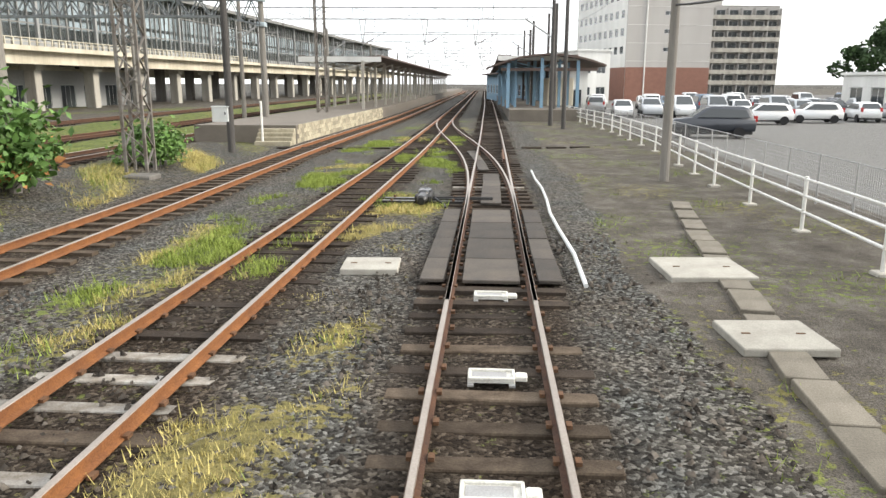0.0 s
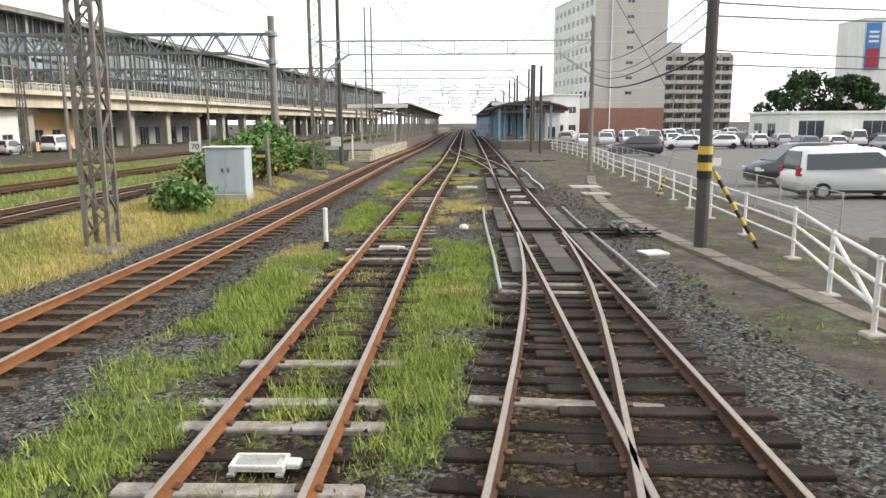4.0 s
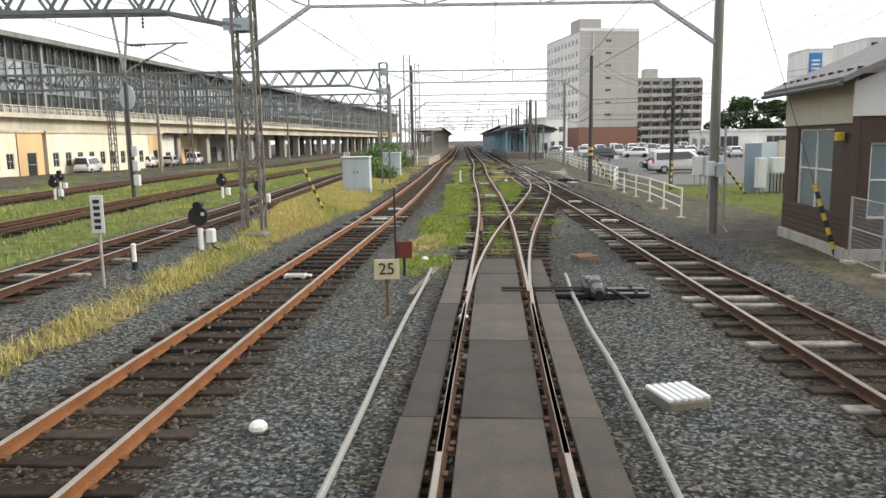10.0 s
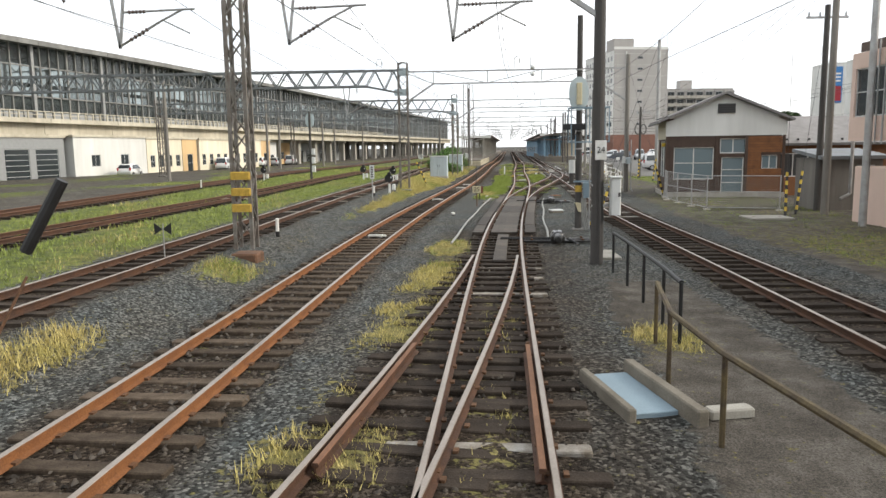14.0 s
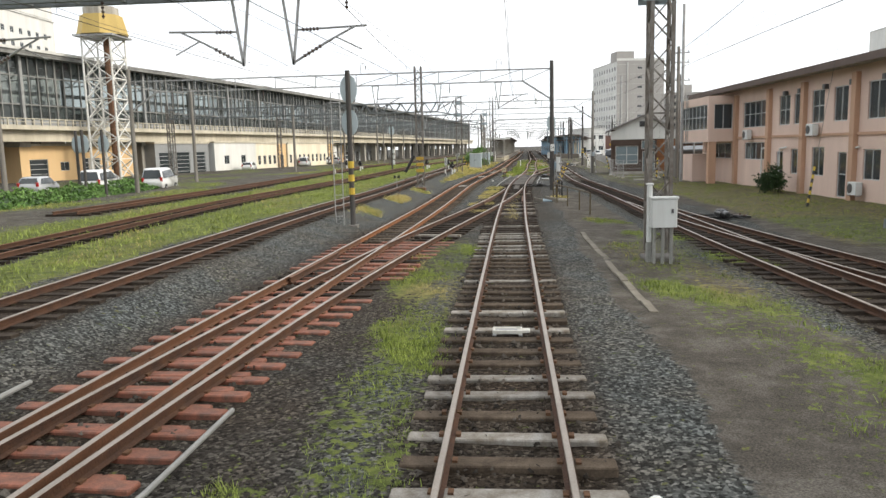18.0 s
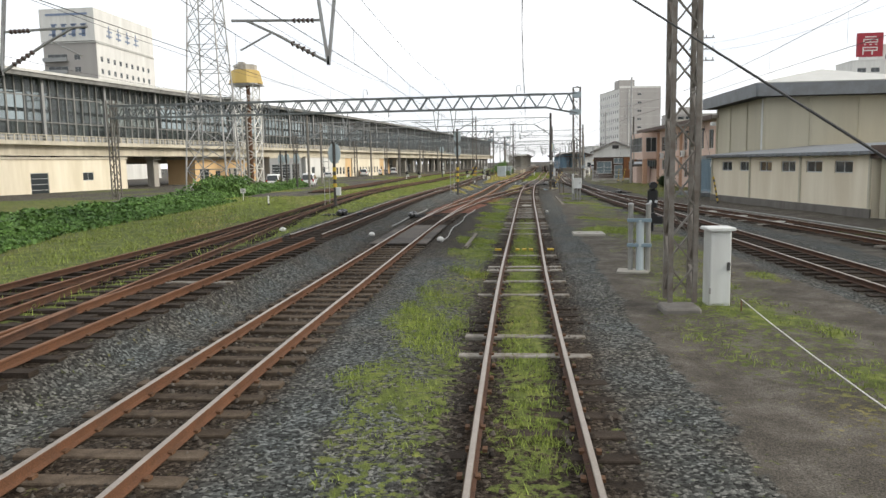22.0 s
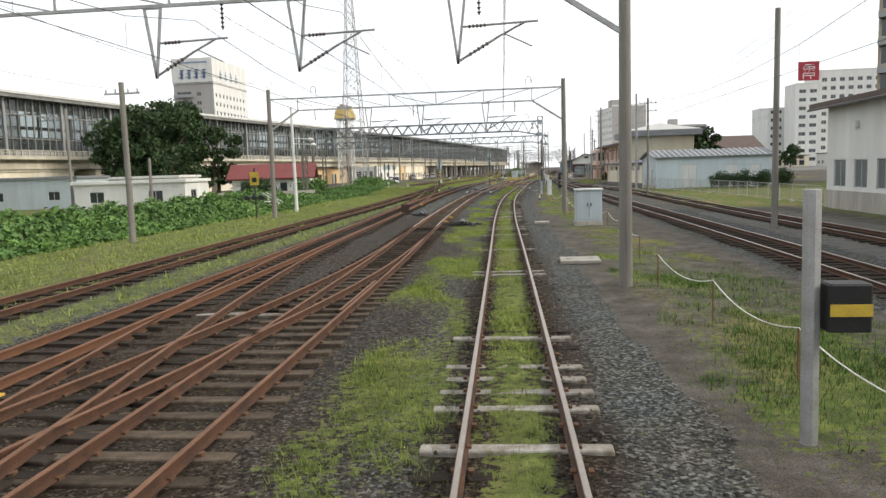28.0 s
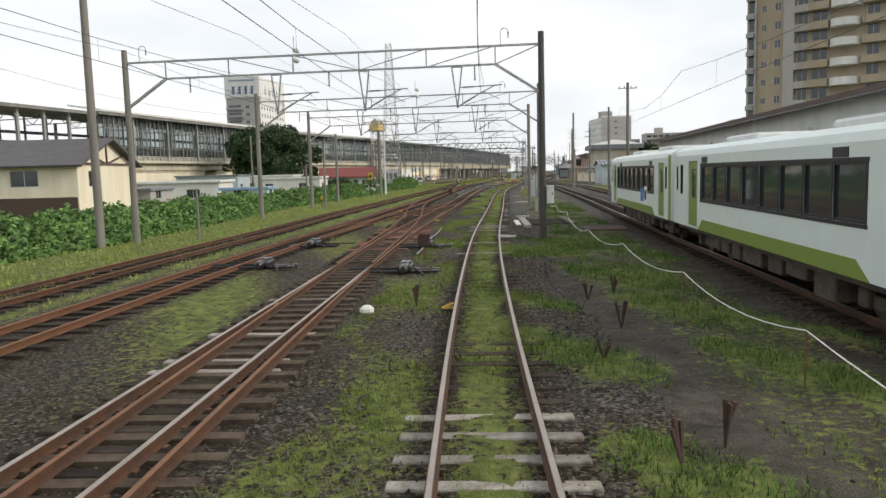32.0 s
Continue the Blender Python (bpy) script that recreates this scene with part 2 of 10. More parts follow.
M_CLEAR = clear_glass("hall_glazing", (0.09, 0.1, 0.103), 0.6)
M_GROUND = ground_mat()
M_RAIL = mat("rusty_rail", (0.2484, 0.103, 0.035), 0.85, 0.1, 0.4, 3.0, 0.3, 40, second=(0.1656, 0.0681, 0.0276))
M_RAILMID = mat("brown_rail", (0.15, 0.068, 0.034), 0.85, 0.1, 0.4, 3.0, 0.3, 40, second=(0.11, 0.054, 0.03))
M_RAILDARK = mat("dark_rail", (0.1066, 0.0508, 0.0271), 0.8, 0.2, 0.4, 3.0, 0.3, 40, second=(0.0574, 0.0328, 0.023))
M_STEELTOP = mat("polished_rail_head", (0.4, 0.345, 0.295), 0.4, 0.8, 0.2, 2.0, 0.05)
M_RUSTTOP = mat("rusted_rail_head", (0.2, 0.1, 0.055), 0.7, 0.3, 0.3, 2.0, 0.1)
M_WOOD = mat("old_sleeper_wood", (0.052, 0.041, 0.032), 0.95, 0, 0.45, 4.0, 0.6, 30, second=(0.027, 0.022, 0.018), objrand=0.4, spec=0.12)
M_PC = mat("concrete_sleeper", (0.32, 0.305, 0.275), 0.9, 0, 0.3, 5.0, 0.3, 40, second=(0.14, 0.115, 0.085), objrand=0.2)
M_PCBROWN = mat("brown_concrete_sleeper", (0.1062, 0.0833, 0.0612), 0.9, 0, 0.35, 4.0, 0.4, 40, second=(0.0467, 0.0348, 0.0255), objrand=0.35, spec=0.12)
M_SALMON = mat("salmon_painted_sleeper", (0.3, 0.11, 0.066), 0.75, 0, 0.35, 5.0, 0.2, 40, second=(0.12, 0.066, 0.048), objrand=0.15)
M_CLIP = mat("rusty_fastening", (0.16, 0.085, 0.045), 0.8, 0.2, 0.4, 10, 0.2)
M_YCLIP = mat("yellow_rail_brace", (0.55, 0.36, 0.06), 0.7, 0, 0.3, 10, 0.2)
M_STONE = mat("ballast_stone", (0.0924, 0.0823, 0.0706), 0.95, 0, 0.35, 5.0, 0.3, 50, second=(0.047, 0.0386, 0.0311), island=0.7, spec=0.12)
M_STONEBLUE = mat("fresh_ballast_stone", (0.1148, 0.1238, 0.1214), 0.95, 0, 0.3, 5.0, 0.3, 50, second=(0.059, 0.0623, 0.0599), island=0.85, spec=0.15)
M_GRASS = mat("green_grass", (0.27, 0.325, 0.08), 0.85, 0, 0.35, 0.9, second=(0.16, 0.215, 0.045), island=0.45, spec=0.1)
M_GRASSY = mat("yellow_dry_grass", (0.52, 0.43, 0.18), 0.85, 0, 0.3, 0.8, second=(0.37, 0.335, 0.11), island=0.4, spec=0.1)
M_MEADOW = mat("pale_meadow_grass", (0.29, 0.34, 0.095), 0.85, 0, 0.35, 0.5, second=(0.19, 0.24, 0.06), island=0.45, spec=0.1)
M_GRASSDEEP = mat("deep_green_grass", (0.17, 0.215, 0.055), 0.85, 0, 0.35, 0.9, second=(0.095, 0.135, 0.03), island=0.45, spec=0.1)
M_WEED = mat("dark_green_weeds", (0.1, 0.165, 0.04), 0.85, 0, 0.35, 0.9, second=(0.06, 0.105, 0.025), island=0.45, spec=0.1)
M_LEAF = mat("vine_leaf", (0.14, 0.245, 0.06), 0.6, 0, 0.4, 0.7, second=(0.06, 0.125, 0.032), island=0.45, spec=0.3)
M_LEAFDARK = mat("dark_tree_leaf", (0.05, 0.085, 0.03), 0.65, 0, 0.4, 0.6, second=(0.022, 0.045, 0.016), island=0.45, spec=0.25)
M_LEAFDRY = mat("autumn_leaf", (0.36, 0.16, 0.045), 0.7, 0, 0.4, 0.7, second=(0.2, 0.11, 0.05), island=0.5, spec=0.25)
M_BARK = mat("tree_bark", (0.11, 0.085, 0.06), 0.95, 0, 0.4, 6, 0.7, 20)
M_CONC = mat("weathered_concrete", (0.46, 0.44, 0.39), 0.9, 0, 0.25, 1.2, 0.25, 20, second=(0.27, 0.25, 0.215), streak=True)
M_CREAMCONC = mat("cream_concrete", (0.58, 0.54, 0.44), 0.9, 0, 0.2, 0.8, 0.2, 20, second=(0.38, 0.345, 0.27), streak=True)
# Dark concrete of footings and plinths; also painted shade under the viaduct deck.
M_DARKCONC = mat("dark_stained_and_shaded_concrete", (0.2, 0.19, 0.17), 0.9, 0, 0.3, 1.5, 0.3, 20, second=(0.12, 0.11, 0.1), streak=True)
M_POLE = mat("concrete_pole", (0.24, 0.225, 0.2), 0.9, 0, 0.25, 2.5, 0.25, 60, second=(0.15, 0.14, 0.125), streak=True)
M_POLEDARK = mat("dark_pole", (0.085, 0.08, 0.075), 0.8, 0.1, 0.3, 2.5, 0.25, 60, streak=True)
M_GALV = mat("galvanised_steel", (0.44, 0.45, 0.45), 0.55, 0.55, 0.2, 3, 0.1, second=(0.32, 0.31, 0.3))
M_LATT = mat("aged_lattice_steel", (0.25, 0.24, 0.22), 0.7, 0.3, 0.25, 3, 0.15, second=(0.13, 0.105, 0.085))
M_TRUSS = mat("grey_truss_steel", (0.21, 0.235, 0.245), 0.7, 0.2, 0.25, 3, 0.15, second=(0.13, 0.135, 0.135))
M_PALETRUSS = mat("pale_gusset_steel", (0.4, 0.47, 0.5), 0.6, 0.2, 0.2, 3, 0.1)
M_RUSTSTEEL = mat("rusty_steel", (0.2, 0.105, 0.06), 0.85, 0.2, 0.4, 5, 0.3, second=(0.1, 0.06, 0.04))
M_WHITE = mat("white_paint", (0.78, 0.78, 0.75), 0.6, 0, 0.1, 3, 0.05, second=(0.6, 0.59, 0.55))
M_CABINET = mat("pale_blue_cabinet_paint", (0.46, 0.53, 0.56), 0.5, 0.1, 0.1, 2, 0.03, second=(0.39, 0.44, 0.46), streak=True)
M_CABWHITE = mat("white_cabinet_paint", (0.68, 0.7, 0.69), 0.5, 0, 0.1, 2, 0.03, second=(0.55, 0.56, 0.54), streak=True)
M_BLACK = mat("black_paint", (0.02, 0.02, 0.021), 0.5, 0, 0.3, 6, 0.1)
M_MACHINE = mat("oily_black_steel", (0.012, 0.012, 0.012), 0.32, 0.0, 0.5, 8, 0.1, second=(0.024, 0.023, 0.022), spec=0.5)
M_MACHTOP = mat("worn_machine_lid", (0.022, 0.022, 0.023), 0.22, 0.0, 0.4, 8, 0.2, second=(0.012, 0.012, 0.013), spec=0.6)
M_YELLOW = mat("yellow_paint", (0.62, 0.44, 0.045), 0.6, 0, 0.15, 5, 0.05, second=(0.45, 0.31, 0.05))
M_RED = mat("faded_red_paint", (0.17, 0.035, 0.028), 0.7, 0, 0.3, 5, 0.1)
M_BROWNPLATE = mat("rusty_plate", (0.075, 0.045, 0.036), 0.85, 0.1, 0.3, 5, 0.2)
M_CREAM = mat("cream_plate", (0.62, 0.55, 0.36), 0.7, 0, 0.15, 5, 0.05)
M_BOARD = mat("rubber_crossing_panel", (0.086, 0.071, 0.057), 0.85, 0, 0.5, 1.6, 0.35, 40, second=(0.05, 0.045, 0.04), objrand=0.35)
M_BEACON = mat("dirty_white_beacon", (0.6, 0.59, 0.54), 0.6, 0, 0.25, 9, 0.1, second=(0.36, 0.33, 0.28), mix=0.45)
M_SLAB = mat("concrete_slab", (0.37, 0.355, 0.31), 0.9, 0, 0.2, 2.0, 0.3, 40, second=(0.27, 0.255, 0.22), objrand=0.12)
M_DUCT = mat("cable_duct_concrete", (0.2, 0.18, 0.145), 0.95, 0, 0.3, 2.0, 0.4, 40, second=(0.13, 0.115, 0.09), objrand=0.15)
M_PIPE = mat("grey_pipe", (0.33, 0.33, 0.31), 0.6, 0.2, 0.2, 5, 0.1)
M_GLASSD = glass_mat("dark_window_glass", (0.035, 0.042, 0.045), 0.06, 0.7)
M_GLASSB = glass_mat("bluish_screen_glass", (0.17, 0.22, 0.24), 0.12, 0.7)
M_GLASSG = glass_mat("grey_window_glass", (0.13, 0.15, 0.155), 0.1, 0.6)
M_WIRE = mat("dark_wire", (0.05, 0.05, 0.05), 0.6, 0.4, 0.1, 1)
M_INSUL = mat("brown_insulator", (0.09, 0.06, 0.05), 0.35, 0, 0.2, 10)
M_INSULG = mat("grey_insulator", (0.38, 0.4, 0.41), 0.4, 0, 0.2, 10)


# ---- mesh building ----
class Geo:
    """Vertices and faces gathered from simple solids, made into one mesh."""

    def __init__(self):
        self.v, self.f, self.mi = [], [], []

    def add(self, vs, fs, mi=0):
        k = len(self.v)
        self.v += [tuple(p) for p in vs]
        self.f += [tuple(i + k for i in q) for q in fs]
        self.mi += [mi] * len(fs)
        return self

    def box(self, x, y, z, sx, sy, sz, rz=0.0, bev=0.0, mi=0):
        """A box standing on z, its middle at x, y; bev chamfers the upright and top edges."""
        c, s = math.cos(radians(rz)), math.sin(radians(rz))
        hx, hy = sx / 2, sy / 2
        if bev:
            b = bev
            ring = [(hx - b, hy), (-hx + b, hy), (-hx, hy - b), (-hx, -hy + b), (-hx + b, -hy), (hx - b, -hy), (hx, -hy + b), (hx, hy - b)]
            top = [(p[0] - math.copysign(b, p[0]) * 0.7, p[1] - math.copysign(b, p[1]) * 0.7) for p in ring]
            vs = [(*p, 0) for p in ring] + [(*p, sz - b) for p in ring] + [(*p, sz) for p in top]
            fs = [tuple(range(7, -1, -1)), tuple(range(16, 24))]
            for k in (0, 8):
                fs += [(k + i, k + (i + 1) % 8, k + 8 + (i + 1) % 8, k + 8 + i) for i in range(8)]
        else:
            ring = [(hx, hy), (-hx, hy), (-hx, -hy), (hx, -hy)]
            vs = [(*p, 0) for p in ring] + [(*p, sz) for p in ring]
            fs = [(3, 2, 1, 0), (4, 5, 6, 7)] + [(i, (i + 1) % 4, 4 + (i + 1) % 4, 4 + i) for i in range(4)]
        return self.add([(x + c * p[0] - s * p[1], y + s * p[0] + c * p[1], z + p[2]) for p in vs], fs, mi)

    def rod(self, a, b, r0, r1=None, n=6, mi=0):
        """A round bar from a to b."""
        a, b = Vector(a), Vector(b)
        r1 = r0 if r1 is None else r1
        d = (b - a)
        if d.length < 1e-6:
            return self
        d.normalize()
        u = d.orthogonal().normalized()
        w = d.cross(u)
        vs = []
        for p, r in ((a, r0), (b, r1)):
            vs += [p + (u * math.cos(2 * math.pi * i / n) + w * math.sin(2 * math.pi * i / n)) * r for i in range(n)]
        fs = [tuple(range(n - 1, -1, -1)), tuple(range(n, 2 * n))] + [(i, (i + 1) % n, n + (i + 1) % n, n + i) for i in range(n)]
        return self.add(vs, fs, mi)

    def bar(self, a, b, w, h=None, mi=0):
        """A square bar from a to b, its sides level and upright."""
        a, b = Vector(a), Vector(b)
        h = w if h is None else h
        d = (b - a).normalized()
        side = d.cross(Vector((0, 0, 1)))
        side = Vector((1, 0, 0)) if side.length < 1e-4 else side.normalized()
        up = side.cross(d)
        vs = []
        for p in (a, b):
            vs += [p + side * (sx * w / 2) + up * (sy * h / 2) for sx, sy in ((-1, -1), (1, -1), (1, 1), (-1, 1))]
        return self.add(vs, [(3, 2, 1, 0), (4, 5, 6, 7)] + [(i, (i + 1) % 4, 4 + (i + 1) % 4, 4 + i) for i in range(4)], mi)

    def prism(self, ring, z0, z1, mi=0):
        n = len(ring)
        vs = [(x, y, z0) for x, y in ring] + [(x, y, z1) for x, y in ring]
        return self.add(vs, [tuple(range(n - 1, -1, -1)), tuple(range(n, 2 * n))] + [(i, (i + 1) % n, n + (i + 1) % n, n + i) for i in range(n)], mi)

    def slab(self, pts, depth, mi=0):
        """A flat polygon given depth along its normal."""
        p = [Vector(q) for q in pts]
        nrm = (p[1] - p[0]).cross(p[2] - p[0]).normalized() * depth
        n = len(p)
        return self.add([*p, *(q + nrm for q in p)], [tuple(range(n - 1, -1, -1)), tuple(range(n, 2 * n))] + [(i, (i + 1) % n, n + (i + 1) % n, n + i) for i in range(n)], mi)

    def tube(self, pts, r, n=6, mi=0):
        """A round pipe bent along several points, in one piece."""
        p = [Vector(q) for q in pts]
        vs, k = [], len(p)
        for i, q in enumerate(p):
            d = (p[min(i + 1, k - 1)] - p[max(i - 1, 0)]).normalized()
            u = d.cross(Vector((0, 0, 1)))
            u = Vector((1, 0, 0)) if u.length < 1e-3 else u.normalized()
            w = u.cross(d)
            vs += [q + (u * math.cos(2 * math.pi * j / n) + w * math.sin(2 * math.pi * j / n)) * r for j in range(n)]
        fs = [tuple(range(n - 1, -1, -1)), tuple((k - 1) * n + j for j in range(n))]
        for i in range(k - 1):
            fs += [(i * n + j, i * n + (j + 1) % n, (i + 1) * n + (j + 1) % n, (i + 1) * n + j) for j in range(n)]
        return self.add(vs, fs, mi)

    def ball(self, x, y, z, r, n=8, m=5, sz=1.0, mi=0):
        vs = [(x, y, z - r * sz)]
        for j in range(1, m):
            a = -math.pi / 2 + math.pi * j / m
            vs += [(x + r * math.cos(a) * math.cos(2 * math.pi * i / n), y + r * math.cos(a) * math.sin(2 * math.pi * i / n), z + r * sz * math.sin(a)) for i in range(n)]
        vs.append((x, y, z + r * sz))
        fs = [(0, 1 + (i + 1) % n, 1 + i) for i in range(n)]
        for j in range(m - 2):
            k = 1 + j * n
            fs += [(k + i, k + (i + 1) % n, k + n + (i + 1) % n, k + n + i) for i in range(n)]
        k, t = 1 + (m - 2) * n, len(vs) - 1
        fs += [(k + i, k + (i + 1) % n, t) for i in range(n)]
        return self.add(vs, fs, mi)

    def mesh(self, name, *mats):
        me = bpy.data.meshes.new(name)
        me.from_pydata(self.v, [], self.f)
        for m in mats:
            me.materials.append(m)
        if len(mats) > 1:
            me.polygons.foreach_set("material_index", self.mi)
        me.update()
        return me


def part(name, geo, material, parent=None, label=""):
    """Links a gathered mesh as one object under a thing or a part."""
    mats = material if isinstance(material, (list, tuple)) else [material]
    ob = new(name, geo.mesh(name, *mats) if isinstance(geo, Geo) else geo)
    ob.parent = parent
    return tagged(ob, label)


def thing(name, x, y, z=0.0, rz=0.0, label="", category="", group="", kind=""):
    """An Empty at a thing's base, to hold its parts."""
    ob = new(name)
    ob.empty_display_size = 0.2
    ob.matrix_basis = pose(x, y, z, 0, 0, rz)
    return tagged(ob, label, category, group, kind)


def shade_smooth(ob):
    ob.data.polygons.foreach_set("use_smooth", [True] * len(ob.data.polygons))
    return ob


def tri_mesh(name, verts, tris, material):
    """A mesh from arrays of vertices and triangles."""
    me = bpy.data.meshes.new(name)
    nv, nt = len(verts), len(tris)
    me.vertices.add(nv)
    me.vertices.foreach_set("co", np.asarray(verts, np.float32).ravel())
    me.loops.add(nt * 3)
    me.loops.foreach_set("vertex_index", np.asarray(tris, np.int32).ravel())
    me.polygons.add(nt)
    me.polygons.foreach_set("loop_start", np.arange(0, nt * 3, 3, dtype=np.int32))
    me.materials.append(material)
    me.update(calc_edges=True)
    return me

# ---- the plan of the tracks: centre lines as (y, x), from the station towards the depot ----
PLAN = {
    "right": [(420, 19.0), (98, 4.75), (40, 1.9), (24, 1.05), (8, 0.18), (0, -0.22), (-16, -0.87), (-24, -1.24), (-32, -1.64), (-40, -2.05), (-48, -2.4), (-56, -2.4), (-64, -2.32), (-72, -2.36), (-80, -2.5), (-88, -2.58), (-96, -2.4), (-104, -2.12), (-112, -1.95), (-128, -1.58), (-136, -1.28), (-144, -1.02), (-160, -0.56), (-168, -0.25), (-184, 0.15), (-200, 0.35), (-224, 0.8), (-240, 1.25), (-275, 2.6)],
    "left_one": [(420, 15.0), (98, 1.0), (48, -1.17), (32, -1.9), (24, -2.39), (16, -2.91), (8, -3.44), (0, -3.86), (-16, -4.6), (-24, -5.07), (-32, -5.68), (-40, -6.39), (-48, -7.1), (-56, -7.65), (-64, -8.0), (-80, -8.58), (-96, -8.98), (-112, -9.3), (-128, -9.66), (-136, -9.74), (-144, -9.74), (-152, -9.63), (-168, -9.21), (-184, -8.6), (-200, -8.04), (-216, -7.54), (-224, -7.17), (-232, -6.69), (-240, -6.13), (-252, -5.1), (-275, -2.9)],
    "left_two": [(420, 11.0), (98, -3.0), (64, -4.5), (48, -5.5), (32, -6.55), (16, -7.25), (0, -8.0), (-8, -8.45), (-16, -8.88), (-24, -9.39), (-40, -10.66), (-48, -11.25), (-56, -11.67), (-72, -12.15), (-80, -12.54), (-96, -13.45), (-104, -13.8), (-112, -13.94), (-136, -14.05), (-152, -13.72), (-168, -13.22), (-184, -12.45), (-200, -12.0), (-216, -11.55), (-224, -11.16), (-232, -10.62), (-240, -9.95), (-256, -8.5), (-275, -6.6)],
    "left_three": [(420, 2.5), (98, -10.5), (40, -13.4), (0, -14.9), (-24, -15.1), (-40, -15.65), (-56, -15.9), (-64, -16.05), (-72, -16.45), (-80, -16.95), (-96, -17.3), (-112, -17.2), (-136, -17.2), (-152, -17.0), (-168, -16.55), (-184, -16.1), (-200, -15.75), (-216, -15.35), (-232, -14.95), (-240, -14.7), (-275, -12.5)],
    "left_four": [(300, -9.0), (40, -19.0), (-16, -20.9), (-40, -21.1), (-56, -22.0), (-72, -22.9), (-88, -22.6), (-104, -21.5), (-120, -20.4), (-136, -20.1), (-152, -20.0), (-168, -20.3), (-184, -19.9), (-200, -19.5), (-216, -18.7), (-232, -18.2), (-275, -16.5)],
    "left_five": [(300, -17.0), (40, -27.2), (24, -27.8), (-8, -28.3), (-40, -27.6), (-60, -27.4), (-78, -28.0)],
    "crossover_one": [(4, 0.0), (-2, -0.33), (-6, -0.56), (-10, -1.02), (-15, -1.9), (-20, -2.86), (-25, -3.85), (-30, -4.85), (-35, -5.75), (-40, -6.4), (-45, -6.85), (-50, -7.24)],
    "crossover_two": [(-54, -7.52), (-58, -7.8), (-62, -8.12), (-65, -8.45), (-70, -9.1), (-75, -9.82), (-80, -10.68), (-85, -11.5), (-90, -12.2), (-95, -12.85), (-100, -13.35), (-106, -13.75), (-114, -13.96)],
    "crossover_far": [(9, 0.24), (14, 0.5), (18, 0.72), (21, 0.84), (27, 0.82), (34, 0.4), (41, -0.2), (47, -0.6), (53, -0.78), (60, -0.62)],
    "scissors_one": [(-158, -16.85), (-172, -16.4), (-182, -15.95), (-190, -15.2), (-195, -14.5), (-200, -13.75), (-205, -13.07), (-210, -12.5), (-216, -11.95), (-224, -11.3), (-232, -10.7)],
    "scissors_two": [(-166, -13.3), (-178, -12.75), (-186, -12.6), (-192, -12.95), (-197, -13.55), (-202, -14.25), (-208, -14.85), (-214, -15.2), (-222, -15.25), (-232, -14.95)],
    "yard_left": [(-104, -21.5), (-114, -20.4), (-124, -19.3), (-134, -18.2), (-142, -17.5), (-150, -17.1)],
    "yard_right": [(-68, -2.33), (-76, -2.25), (-84, -1.85), (-90, -1.35), (-97, -0.5), (-104, 0.5), (-112, 1.75), (-120, 2.6), (-130, 3.1), (-144, 3.35), (-152, 3.5), (-168, 3.95), (-200, 5.2), (-275, 9.0)],
    "end_branch": [(-226, -11.0), (-232, -10.65), (-240, -10.2), (-248, -9.7), (-256, -9.3), (-275, -8.4)],
}


def smooth_line(pts, step=0.5, soft=7.0):
    """x over y along a centre line, with its corners rounded off."""
    p = sorted(pts)
    ys = np.arange(p[0][0], p[-1][0] + step / 2, step)
    xs = np.interp(ys, [q[0] for q in p], [q[1] for q in p])
    k = int(soft / step)
    w = np.hanning(2 * k + 3)[1:-1]
    pad = np.concatenate([xs[0] + (xs[1] - xs[0]) * np.arange(-k, 0), xs, xs[-1] + (xs[-1] - xs[-2]) * np.arange(1, k + 1)])
    return ys, np.convolve(pad, w / w.sum(), "valid")


LINES = {name: smooth_line(pts) for name, pts in PLAN.items()}


def at(name, y):
    """The centre line's x at y."""
    ys, xs = LINES[name]
    return float(np.interp(y, ys, xs))


def heading(name, y):
    """The track's turn at y, in degrees, for things set along it."""
    return -math.degrees(math.atan2(at(name, y + 0.5) - at(name, y - 0.5), 1.0))


def lift(name, y):
    """How much higher the left sidings lie than the main tracks."""
    low = float(np.interp(y, [-170, -130, 0, 40], [0.06, 0.33, 0.33, 0.1]))
    return {"left_three": low, "left_four": low * 1.1, "left_five": low * 1.2, "yard_left": low}.get(name, float(np.interp(y, [-200, -165], [0.0, 0.06])) if name == "scissors_one" else 0.0)


GAUGE = 1.132
RAIL_TOP = 0.16
PROFILE = [(-0.06, 0.02), (0.06, 0.02), (0.06, 0.032), (0.012, 0.05), (0.009, 0.11), (0.0325, 0.125), (0.0325, 0.152), (0.026, 0.16), (-0.026, 0.16), (-0.0325, 0.152), (-0.0325, 0.125), (-0.009, 0.11), (-0.012, 0.05), (-0.06, 0.032)]


